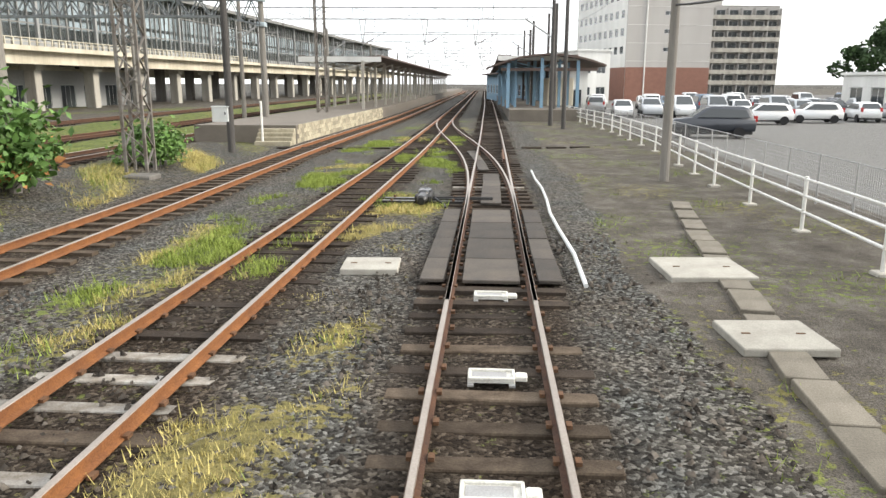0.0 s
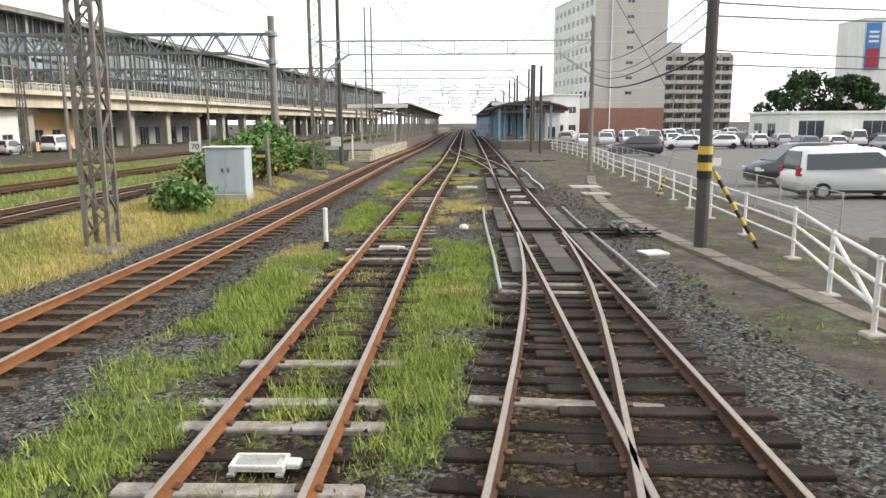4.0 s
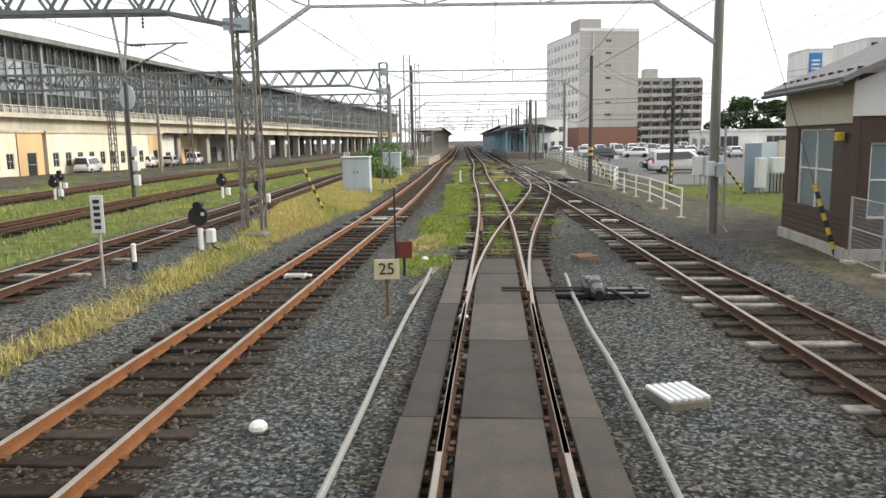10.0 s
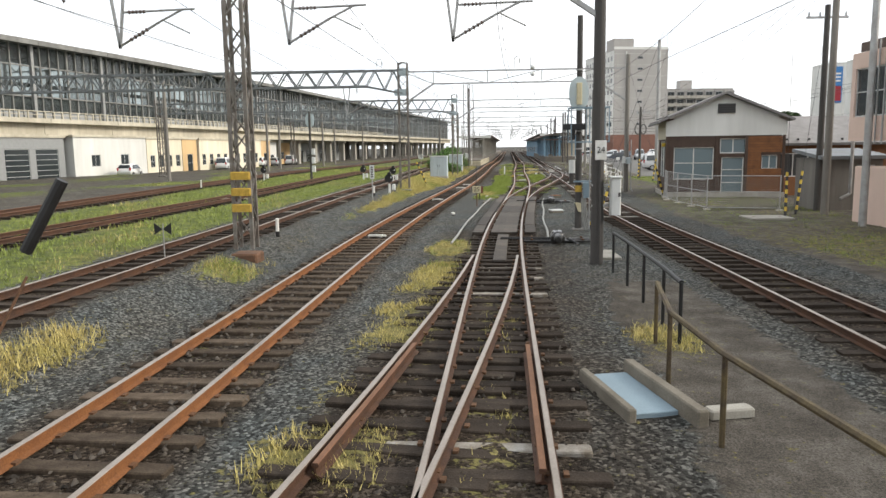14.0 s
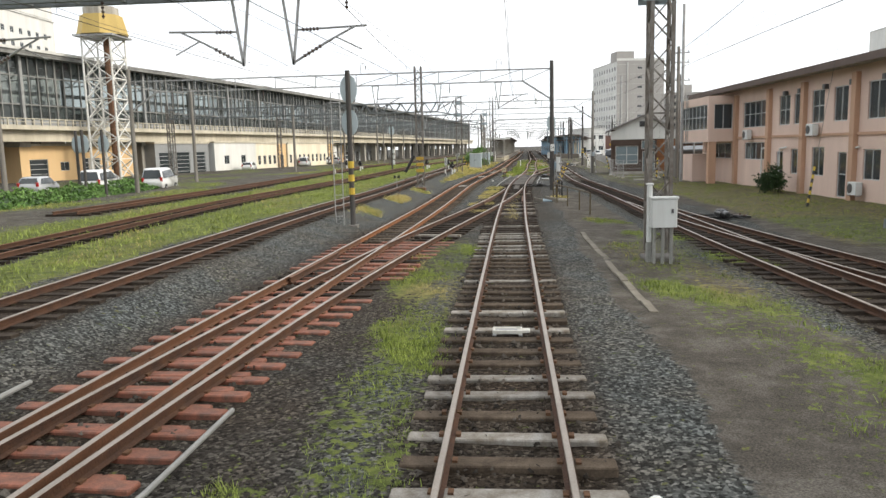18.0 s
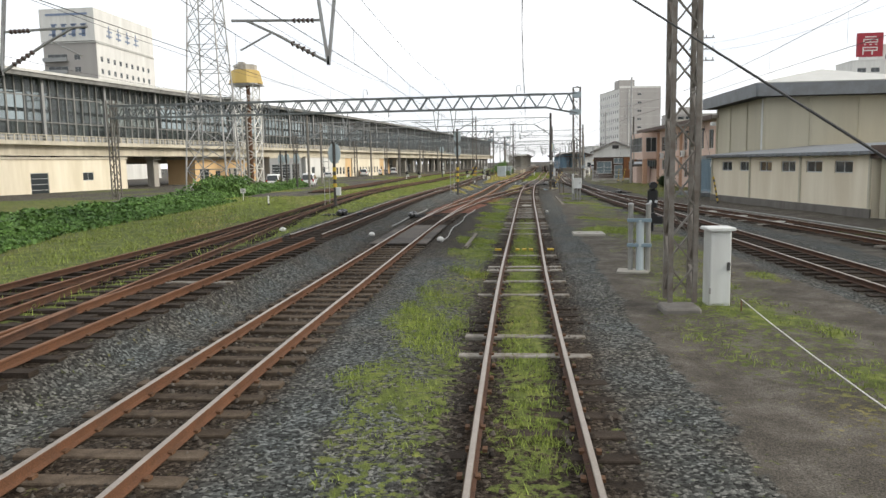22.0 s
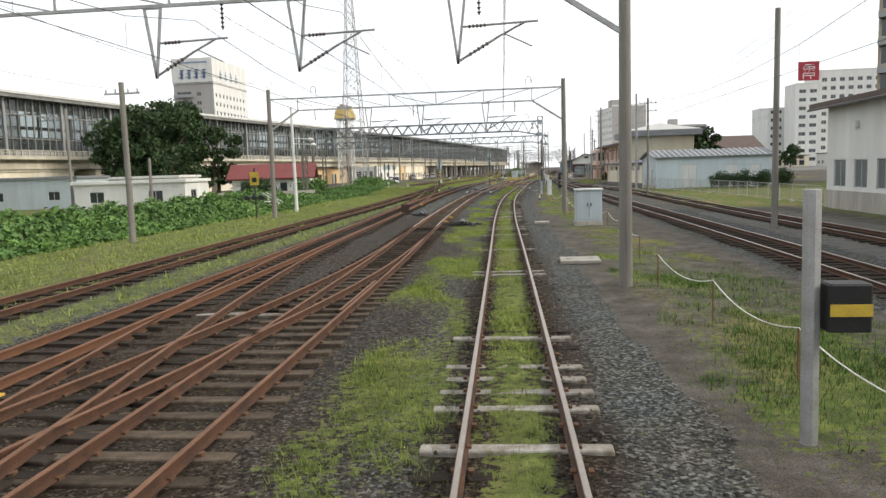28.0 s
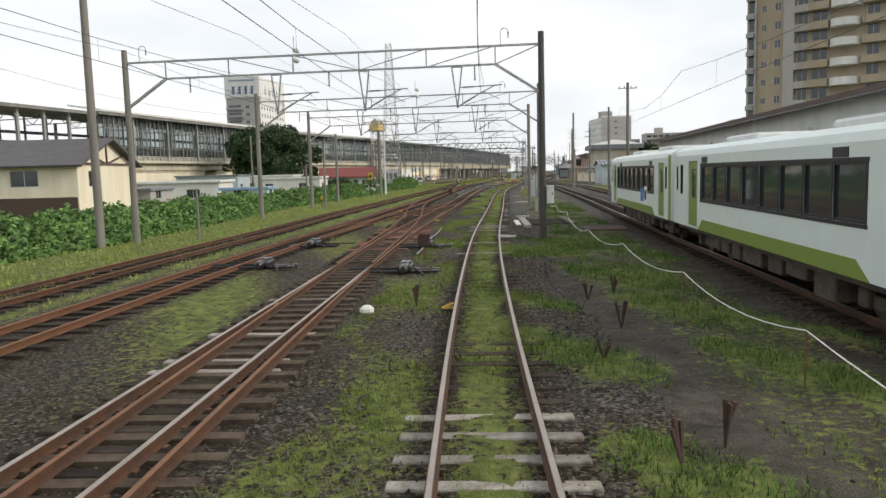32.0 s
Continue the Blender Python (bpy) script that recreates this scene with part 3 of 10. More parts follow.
def rail_geo(name, side, y0, y1, shift=0.0, step=2.0):
    """A rail swept along a centre line, its head on a second material."""
    g = Geo()
    ys = np.arange(y0, y1 + step / 2, step)
    n = len(PROFILE)
    vs, fs, mi = [], [], []
    for y in ys:
        a = radians(heading(name, y))
        off = side * GAUGE / 2 + shift
        cx, cy = at(name, y) + off * math.cos(a), y + off * math.sin(a)
        vs += [(cx + px * math.cos(a), cy + px * math.sin(a), pz + lift(name, y)) for px, pz in PROFILE]
    for k in range(len(ys) - 1):
        for i in range(n):
            j = (i + 1) % n
            fs.append((k * n + i, k * n + j, (k + 1) * n + j, (k + 1) * n + i))
            mi.append(1 if i in (6, 7, 8) else 0)
    fs += [tuple(range(n - 1, -1, -1)), tuple((len(ys) - 1) * n + i for i in range(n))]
    mi += [0, 0]
    g.v, g.f, g.mi = vs, fs, mi
    return g


def sleeper_mesh(name, length, width, material):
    g = Geo().box(0, 0, -0.13, length, width, 0.16, 0, 0.015)
    return g.mesh(name, material)


ME_WOOD = sleeper_mesh("sleeper", 2.1, 0.21, M_WOOD)
ME_PC = sleeper_mesh("sleeper", 2.0, 0.2, M_PC)
ME_PCB = sleeper_mesh("sleeper", 2.0, 0.22, M_PCBROWN)
ME_SAL = sleeper_mesh("sleeper", 2.35, 0.2, M_SALMON)


def sleeper_kind(name, y, rng):
    if name in ("left_two", "crossover_two") and -103 < y < -86:
        return ME_SAL if not (-94.5 < y < -89) else (ME_SAL if rng.random() < 0.6 else ME_WOOD)
    if name in ("left_two", "scissors_one") and -224 < y < -213:
        return ME_SAL if rng.random() < 0.75 else ME_WOOD
    if name == "left_two" and y > -80:
        return ME_PCB if y < -48 else (ME_WOOD if rng.random() < 0.9 else ME_PC)
    if name == "left_two":
        return ME_PCB
    if name == "left_one" and -245 < y < -243:
        return ME_PC
    if name == "left_one" and y < -84:
        if y > -112:
            return ME_PC if rng.random() < 0.5 else ME_PCB
        return ME_PC if rng.random() < 0.2 else ME_WOOD
    if name == "left_one" and y > -6:
        return ME_PC if rng.random() < 0.35 else ME_PCB
    if name == "right" and y > -4:
        return ME_PCB if rng.random() < 0.55 else ME_WOOD
    if name in ("left_one", "right"):
        return ME_PC if rng.random() < (0.3 if -50 < y < -20 and name == "right" else 0.16) else ME_WOOD
    return ME_WOOD if rng.random() < 0.9 else ME_PC


def track(name, y0, y1, near, label, pitch=0.62, rail_mats=(0, 0), sleepers=True, group="railway tracks of the yard"):
    """Rails, sleepers and fastenings of one track between y0 and y1; near: the stretch whose sleepers are single parts."""
    rng = random.Random(hash(len(name) * 7 + int(y0)))
    top = thing("railway_track", at(name, (y0 + y1) / 2), (y0 + y1) / 2, 0, 0, label, "track", group, "structure")
    inv = top.matrix_basis.inverted()
    for side in (-1, 1):
        ob = part("rail", rail_geo(name, side, y0, y1), rail_mats, top)
        ob.matrix_parent_inverse = inv
    if not sleepers:
        return top
    rest, clips = Geo(), Geo()
    y, single = y0 + 0.3, 0
    while y < y1 - 0.2:
        me = sleeper_kind(name, y, rng)
        a = heading(name, y)
        x = at(name, y) + rng.uniform(-0.03, 0.03)
        up = lift(name, y)
        sunk = rng.uniform(0.03, 0.06) if name == "left_one" and y < -84 and me is ME_WOOD else 0.0
        if y > -3 and name in ("right", "left_one"):
            sunk = rng.uniform(0.015, 0.045)
        m = pose(x, y, up - sunk + rng.uniform(-0.012, 0.006), 0, 0, a + rng.uniform(-1.2, 1.2))
        if (near[0] < y < near[1] and single < 300) or (name == "left_one" and y < -200 and me is ME_PC):
            ob = new("sleeper", me)
            ob.parent, ob.matrix_parent_inverse, ob.matrix_basis = top, inv, m
            single += 1
        else:
            rest.box(x, y, up - sunk - 0.13, 2.05, 0.21, 0.16, a)
        if near[0] - 5 < y < near[1] + 5:
            ca, sa = math.cos(radians(a)), math.sin(radians(a))
            for side in (-1, 1):
                for d in (-0.085, 0.085):
                    o = side * GAUGE / 2 + d
                    clips.box(x + o * ca, y + o * sa, up + 0.02, 0.05, 0.09, 0.035, a)
        y += pitch * rng.uniform(0.95, 1.05)
    if rest.v:
        ob = part("sleepers", rest, M_WOOD if name != "left_two" else M_PCBROWN, top)
        ob.matrix_parent_inverse = inv
        tagged(ob, kind="stuff")
    if clips.v:
        ob = part("fastenings", clips, M_CLIP, top)
        ob.matrix_parent_inverse = inv
        tagged(ob, kind="stuff")
    return top


SHINY, RUSTY, DARK = (M_RAIL, M_STEELTOP), (M_RAILDARK, M_RUSTTOP), (M_RAILDARK, M_STEELTOP)
track("left_one", -275, -40, (-200, -45), "track with worn bright rails on wooden and concrete sleepers", rail_mats=DARK)
track("left_one", -40, 300, (-40, 8), "weedy track with rusty rails on wooden sleepers", rail_mats=SHINY)
track("right", -275, 300, (-48, 26), "track with dark rails on old wooden sleepers", rail_mats=DARK)
track("left_two", -86, 300, (-86, -22), "main track with orange rusty rails on brown sleepers", rail_mats=SHINY)
track("left_two", -172, -86, (-160, -86), "main track with brown rails on brown and salmon sleepers", rail_mats=(M_RAILMID, M_STEELTOP))
track("left_two", -275, -172, (-220, -195), "main track with dark rust-brown rails on brown sleepers", rail_mats=RUSTY)
track("left_three", -120, 200, (-58, -28), "rusty side track beside yellow grass", rail_mats=DARK)
track("left_three", -275, -120, (-130, -129), "rusty brown side track below the vines", rail_mats=(M_RAILMID, M_RUSTTOP))
track("left_four", -275, 150, (-40, -38), "overgrown rusty siding in the grass", pitch=0.75, rail_mats=RUSTY)
track("left_five", -78, 150, (-40, -38), "rusty siding by the viaduct", pitch=0.75, rail_mats=RUSTY)
track("crossover_one", -47, -3, (-44, -8), "crossover track on long wooden sleepers", rail_mats=DARK)
track("crossover_two", -111, -58, (-104, -64), "crossover track joining the main track", rail_mats=DARK)
track("crossover_far", 9, 58, (20, 22), "crossover track before the platforms", rail_mats=DARK)
track("scissors_one", -229, -160, (-228, -185), "rusty diagonal track of a scissors crossing", rail_mats=(M_RAILDARK, M_RUSTTOP))
track("scissors_two", -229, -170, (-228, -185), "rusty diagonal track of a scissors crossing", rail_mats=(M_RAILDARK, M_RUSTTOP))
track("yard_left", -149, -105, (-110, -109), "rusty connecting track in the yard", rail_mats=RUSTY)
track("yard_right", -275, -72, (-130, -90), "depot track with dull rails", rail_mats=DARK)
track("end_branch", -275, -228, (-256, -232), "branching track with worn rails", rail_mats=DARK)


# ---- the ground ----
def lookup(name, y):
    ys, xs = LINES[name]
    return np.interp(y, ys, xs)


def zones(x, y):
    """How much grass, dirt and asphalt lies at each place."""
    l1, l2, l3, l4, r = (lookup(k, y) for k in ("left_one", "left_two", "left_three", "left_four", "right"))
    wob = 0.5 * np.sin(y * 0.31 + 1.1) + 0.35 * np.sin(y * 0.83 + x * 0.6) + 0.25 * np.sin(y * 1.9 - x * 1.3)
    grass = np.zeros_like(x)
    dirt = np.zeros_like(x)

    def strip(a, b, y0, y1, amount, fade=0.35):
        s = np.clip((x - a) / fade, 0, 1) * np.clip((b - x) / fade, 0, 1) * np.clip((y - y0) / 3, 0, 1) * np.clip((y1 - y) / 3, 0, 1)
        return amount * s

    def put(g):
        np.maximum(grass, g, out=grass)

    near_mast = np.interp(y, [-34, -22], [1.0, 0.0])
    put(strip(l3 + 0.9 + 1.1 * near_mast, l2 - 1.5 - 0.5 * near_mast + 0.25 * wob, -58, 200, 0.85) * np.clip(np.interp(y, [7, 12], [1.0, 0.35]) + 0.3 * np.sin(y * 0.9 + x * 1.7), 0, 1))
    put(strip(l3 + 1.2, l3 + 2.6 + 0.3 * wob, -84, -56, 0.75) * np.clip(np.sin(y * 0.8) + 0.5 * np.sin(y * 2.1 + x), 0, 1))
    put(strip(l4 + 0.9, l3 - 1.2, -140, 200, 0.85))
    l5 = np.where(y > -85, lookup("left_five", y) + 1.3, -200.0)
    put(strip(l5 + 0.5 * wob, l4 - 0.9, -400, 200, 0.8))
    put(strip(x * 0 - 60, l5, -85, 90, 0.72) * np.clip(np.sin(x * 0.5 + 2 * np.sin(y * 0.13)) + 0.4 * np.sin(y * 0.5), 0, 1))
    put(strip(l4 - 0.6, l4 + 0.6, -400, 200, 0.5))
    put(strip(l4 + 0.9, l3 - 1.1, -400, -140, 0.62))
    tufts = np.clip(np.sin(y * 0.55 + 1.5 * np.sin(x * 1.1)) * 0.6 + np.sin(y * 1.3 + x * 1.9) * 0.45 + 0.45 * np.sin(y * 2.9 - x * 2.2) + np.interp(y, [-12, 0, 6], [1.2, 0.35, 0.2]), 0, 1)
    put(strip(l2 + 1.8 + 0.4 * wob, l1 - 0.7, -36, 60, 0.78) * np.clip(tufts + np.interp(y, [-12, 0, 14, 30], [0.0, 0.35, 0.25, 0.0]), 0, 1))
    put(strip(l1 - 0.55, l1 + 0.55, -38, 60, 0.6) * tufts)
    clear = np.where((y > -47) & (y < -9), np.clip((lookup("crossover_one", y) - 0.95 + 0.2 * wob - x) / 0.3, 0, 1), 1.0)
    put(strip(l1 + 0.6, r - 1.1 + 0.3 * wob, -36, 60, 0.8) * tufts * np.maximum(clear, 0.3))
    put(strip(l1 - 2.2 + 0.3 * wob, l1 - 0.8, -78, -53, 0.95) * np.clip(np.interp(y, [-70, -60], [0.2, 1.0]) + 0.6 * np.sin(y * 1.3 + x * 0.7) + 0.5 * np.sin(y * 2.9 - x * 1.9), 0, 1))
    put(strip(l1 - 0.5, l1 + 0.5, -82, -62, 0.42))
    put(strip(l1 - 2.4 + 0.4 * wob, l1 - 0.8, -150, -84, 0.42))
    put(strip(l1 - 0.55, l1 + 0.55, -400, -106, 1.0) * np.interp(y, [-164, -156, -140, -133, -116, -108], [0.85, 0.5, 0.5, 0.85, 0.85, 0.55]))
    put(strip(l1 - 2.7 + 0.5 * wob, l1 - 0.6, -400, -150, 0.72) * np.clip(0.62 + 0.3 * np.sin(y * 1.1 + x * 2.1) + 0.35 * np.sin(y * 0.47 - x * 1.3), 0, 1))
    put(strip(l1 + 2.5 + 0.6 * wob, l1 + 5.8, -190, -84, 0.38, 1.0))
    put(strip(l1 + 2.8 + 0.5 * wob, r - 1.9, -400, -184, 0.4))
    put(strip(l2 + 1.0, l1 - 3.0, -400, -186, 0.42))
    put(strip(l3 + 0.9, l2 - 1.1, -400, -200, 0.78) * np.clip(0.6 + 0.5 * np.sin(y * 0.5 + x), 0, 1))
    put(strip(r + 1.9 + 0.5 * wob, r + 8.5, -32, 80, 0.38) * np.clip(0.5 + 0.5 * np.sin(y * 0.7 + x * 1.3) + 0.4 * np.sin(y * 1.9 - x), 0, 1))
    put(strip(r + 2.2, r + 9, -60, -32, 0.35))
    spots = np.sin(y * 0.43 + 1.3 * np.sin(x * 0.9)) * np.sin(y * 0.91 + x * 1.1 + 2.0) + 0.5 * np.sin(y * 1.7 + x * 2.6)
    put(strip(l1 + 2.4, l1 + 6.5, -400, -78, 0.95, 0.6) * np.clip((spots - 0.6) / 0.25, 0, 1))
    put(strip(l1 - 2.8, l1 - 0.7, -150, -84, 0.85, 0.5) * np.clip((spots - 0.28) / 0.3, 0, 1))
    put(strip(r - 8, r - 1.6, -400, -215, 0.9, 0.6) * np.clip((spots - 0.2) / 0.3, 0, 1))
    for cx, cy, rx, ry in ((-5.9, -114.2, 1.3, 1.6), (-4.6, -117.6, 1.2, 1.0), (-6.6, -151.0, 0.8, 2.6), (-6.2, -158.5, 0.9, 1.6), (-5.4, -160.8, 1.1, 1.2), (-3.9, -196.0, 1.4, 4.0), (-3.7, -222.5, 1.5, 3.0), (-2.6, -231.5, 1.4, 3.2), (-5.5, -66.5, 0.6, 1.0)):
        put(0.95 * np.clip(1.4 - np.hypot((x - cx) / rx, (y - cy) / ry) + 0.12 * wob, 0, 1))
    put(strip(x * 0 + 4.6, x * 0 + 20 + 0.3 * wob, -29, -8, 0.85, 0.8))
    put(strip(x * 0 - 8.7 + 0.2 * wob, x * 0 - 6.9, -38.4, -33, 0.9))
    put(strip(r + 3.0, r + 40, -90, -52, 0.55))
    put(strip(r + 8.5, r + 60, -260, -110, 0.62))
    put(strip(r + 3.2 + 0.4 * wob, r + 30, -160, -114, 0.9, 0.8))
    np.maximum(dirt, strip(l1 + 1.9 + 0.2 * wob, r - 1.4, -400, -60, 0.9), out=dirt)
    np.maximum(dirt, strip(r + 2.2 + 0.3 * wob, r + 200, -400, 400, 0.95), out=dirt)
    np.maximum(dirt, strip(l2 + 1.4, l1 - 2.6, -400, -182, 0.55), out=dirt)
    np.maximum(dirt, strip(x * 0 - 200, l4 - 1.5, -400, 200, 0.6), out=dirt)
    fence = 7.5 + (y - 8) * 0.095
    asphalt = np.clip((x - fence - 0.9) / 0.4, 0, 1) * np.clip((y + 9) / 2, 0, 1) * np.clip((200 - y) / 5, 0, 1)
    asphalt = np.maximum(asphalt, strip(r + 1.6, r + 7.5, -400, -160, 0.5))
    return grass * (1 - asphalt), dirt, asphalt


def straw_share(x, y):
    """How far the grass has turned to straw."""
    l3, l2 = lookup("left_three", y), lookup("left_two", y)
    out = np.clip((np.sin(x * 0.9 + y * 0.37 + 2.0) + 0.5 * np.sin(x * 2.3 - y * 0.8) - 0.35) / 0.5, 0, 1) * 0.8
    out = np.where((x > l3) & (x < l2) & (y > -90), 0.7 + 0.3 * np.sin(y * 0.4 + x * 1.5), out)
    out = np.where((y > -2) & (y < 17) & (x > -3) & (x < 0), 0.9, out)
    out = np.where((x > l2) & (y > -30) & (y < -9), 0.25 * out, out)
    out = np.where((x > l2) & (y < -51) & (y > -80), 0.8, out)
    out = np.where((np.abs(x - lookup("left_one", y)) < 3) & (y < -95), 0.35 * out, out)
    out = np.where((x < l3) & (y < 30), 0.4 * out, out)
    return np.clip(out * np.interp(y, [-215, -180], [0.45, 1.0]), 0, 1)


def bed_share(x, y):
    """How close a place is to a track's oily middle."""
    out = np.zeros_like(x)
    for name, (ys, xs) in LINES.items():
        c = np.interp(y, ys, xs)
        inside = (y > ys[0]) & (y < ys[-1])
        out = np.maximum(out, np.where(inside, np.clip((1.3 - np.abs(x - c)) / 0.45, 0, 1), 0))
    r = lookup("right", y)
    cinder = np.clip((x - r + 4.2) / 1.2, 0, 1) * np.clip((r + 5 - x) / 1.0, 0, 1) * np.clip((-200 - y) / 8, 0, 1)
    two = lookup("left_two", y)
    turnout = np.clip((2.6 - np.abs(x - two - 0.6)) / 0.8, 0, 1) * np.clip((y + 124) / 3, 0, 1) * np.clip((-80 - y) / 3, 0, 1)
    scissors = np.clip((4.2 - np.abs(x - two + 1.2)) / 1.0, 0, 1) * np.clip((-158 - y) / 6, 0, 1)
    fork = np.clip((2.4 - np.abs(x - lookup("left_one", y))) / 0.9, 0, 1) * np.clip((y + 82) / 3, 0, 1) * np.clip((-50 - y) / 3, 0, 1)
    out = np.maximum(out, 0.75 * np.maximum(np.maximum(turnout, scissors), 0.8 * fork))
    return np.maximum(out, np.maximum(0.8 * cinder, 0.5 * np.clip((-204 - y) / 10, 0, 1)))


def clean_share(y):
    """Where the ballast is fresh and bluish, along the yard."""
    return np.interp(y, [-218, -198, -30, 8], [0.15, 1.0, 1.0, 0.35])


def rise(x, y):
    """The ground climbs gently from the main tracks to the sidings."""
    l2, l3 = lookup("left_two", y), lookup("left_three", y)
    low = np.interp(y, [-170, -130, 0, 40], [0.06, 0.33, 0.33, 0.1])
    s = np.clip((l2 - 1.6 - x) / np.maximum(l2 - 1.6 - l3 - 1.2, 0.5), 0, 1)
    return low * s * s * (3 - 2 * s)


def ground_sheet():
    """One sheet: fine by the tracks, coarser outwards, out to the horizon."""
    xs = np.concatenate([[-3000, -900, -300, -140, -90, -70], np.arange(-56, -26, 2.0), np.arange(-26, 12, 0.33), np.arange(12, 60, 2.5), [75, 100, 150, 300, 900, 3000]])
    ys = np.concatenate([[-3000, -1000, -500, -340, -300], np.arange(-276, 60, 0.9), np.arange(60, 120, 3.0), [140, 180, 240, 340, 600, 1200, 3000]])
    gx, gy = np.meshgrid(xs, ys)
    x, y = gx.ravel(), gy.ravel()
    g, d, a = zones(x, y)
    inner = (np.abs(x) < 60) & (y > -280) & (y < 130)
    z = np.where(inner, 0.03 * np.sin(x * 1.3 + 0.7 * np.sin(y * 0.4)) * np.sin(y * 0.9 + x * 0.4) + 0.015 * np.sin(x * 4.1 + y * 2.7), 0.0) * (1 - a)
    z = z - 0.02 + 0.03 * g + rise(x, y)
    v = np.stack([x, y, z], 1)
    nx, ny = len(xs), len(ys)
    i = np.arange((ny - 1) * (nx - 1))
    k = (i // (nx - 1)) * nx + i % (nx - 1)
    tris = np.concatenate([np.stack([k, k + 1, k + nx + 1], 1), np.stack([k, k + nx + 1, k + nx], 1)])
    me = tri_mesh("ground", v, tris, M_GROUND)
    col = me.color_attributes.new("zone", "FLOAT_COLOR", "POINT")
    col.data.foreach_set("color", np.stack([g, d, a, np.ones_like(g)], 1).astype(np.float32).ravel())
    col = me.color_attributes.new("growth", "FLOAT_COLOR", "POINT")
    col.data.foreach_set("color", np.stack([straw_share(x, y), bed_share(x, y), clean_share(y), np.ones_like(g)], 1).astype(np.float32).ravel())
    me.polygons.foreach_set("use_smooth", [True] * len(me.polygons))
    return tagged(new("ground", me), "gravel, dirt and weedy ground of a rail yard", "ground", kind="structure")


ground_sheet()


def scatter(x0, x1, y0, y1, count, seed):
    r = np.random.RandomState(seed)
    return r.uniform(x0, x1, count), r.uniform(y0, y1, count), r


def near_tracks(x, y, margin):
    """Whether a place lies within margin of a rail."""
    hit = np.zeros(len(x), bool)
    for name, (ys, xs) in LINES.items():
        c = np.interp(y, ys, xs)
        inside = (y > ys[0]) & (y < ys[-1])
        for s in (-GAUGE / 2, GAUGE / 2):
            hit |= inside & (np.abs(x - c - s) < margin)
    return hit


def blades(name, x, y, r, height, material, label, per=5, spread=0.09, width=0.012):
    """Tufts of thin leaning blades, all in one mesh."""
    n = len(x)
    bx = np.repeat(x, per) + r.normal(0, spread, n * per)
    by = np.repeat(y, per) + r.normal(0, spread, n * per)
    h = np.repeat(height * r.uniform(0.45, 1.3, n), per) * r.uniform(0.45, 1.1, n * per)
    a = r.uniform(0, 2 * np.pi, n * per)
    lean = h * r.uniform(0.2, 1.1, n * per)
    w = width * r.uniform(0.6, 1.4, n * per)
    dx, dy = np.cos(a), np.sin(a)
    z0 = rise(bx, by) - 0.02
    p0 = np.stack([bx - dy * w, by + dx * w, z0], 1)
    p1 = np.stack([bx + dy * w, by - dx * w, z0], 1)
    p2 = np.stack([bx + dx * lean, by + dy * lean, h + z0], 1)
    v = np.stack([p0, p1, p2], 1).reshape(-1, 3)
    t = np.arange(n * per * 3).reshape(-1, 3)
    ob = new(name, tri_mesh(name, v, t, material))
    return tagged(ob, label, "grass", kind="stuff")


def grow(name, x0, x1, y0, y1, count, seed, height, material, label, floor=0.4, dry=None, line=None, **kw):
    """Grass where the zones have it; with a line, x0 and x1 count from that track's middle."""
    x, y, r = scatter(x0, x1, y0, y1, count, seed)
    if line:
        x = x + lookup(line, y)
    g, d, a = zones(x, y)
    patch = np.sin(x * 1.7 + 2 * np.sin(y * 0.6)) * np.sin(y * 1.1 + seed) + 0.6 * np.sin(x * 4.3 + y * 3.1) + 0.4 * np.sin(x * 9.1 - y * 7.7)
    keep = (g + 0.16 * patch > floor + r.uniform(0, 0.35, len(x))) & ~near_tracks(x, y, 0.09)
    if line == "left_one":
        inside = np.abs(x - lookup(line, y)) < 0.62
        rows = np.abs(np.sin(np.pi * y / 0.62 + 0.6 * np.sin(y * 0.37))) + 0.35 * np.sin(y * 0.53 + x) + 0.3 * np.sin(y * 1.9 + 2.0 * x)
        keep &= ~inside | (rows > r.uniform(0.2, 0.75, len(x)))
    if dry is not None:
        tan = straw_share(x, y) > r.uniform(0.15, 0.85, len(x))
        keep &= tan if dry else ~tan
    return blades(name, x[keep], y[keep], r, height, material, label, **kw)


grow("grass", -3.4, 3.2, -60, 40, 110000, 1, 0.16, M_GRASS, "green grass and weeds between the tracks", 0.3, False, "left_one", per=8, width=0.007, spread=0.07)
grow("dry_grass", -3.4, 3.2, -90, 40, 110000, 2, 0.12, M_GRASSY, "yellow dry grass between the tracks", 0.33, True, "left_one", per=7, width=0.006, spread=0.07)
grow("dry_grass", -5.0, -1.0, -90, 30, 70000, 8, 0.2, M_GRASSY, "tall straw-yellow grass between the main track and the siding", 0.33, True, "left_two", per=8, width=0.006, spread=0.1)
grow("grass", -5.0, -1.0, -90, 30, 40000, 9, 0.2, M_GRASS, "green stalks among the straw-yellow grass", 0.33, False, "left_two", per=6, width=0.006, spread=0.1)
grow("grass", -3.0, 1.0, -262, -196, 46000, 21, 0.1, M_GRASSDEEP, "deep green grass in and beside the track", 0.32, False, "left_one", per=7, width=0.005, spread=0.07)
grow("grass", -3.0, 1.0, -196, -84, 84000, 3, 0.1, M_GRASS, "low green grass in and beside the track", 0.32, False, "left_one", per=7, width=0.005, spread=0.07)
grow("dry_grass", -3.0, 1.0, -262, -84, 60000, 6, 0.09, M_GRASSY, "sparse yellow grass beside the track", 0.34, True, "left_one", per=6, width=0.005, spread=0.07)
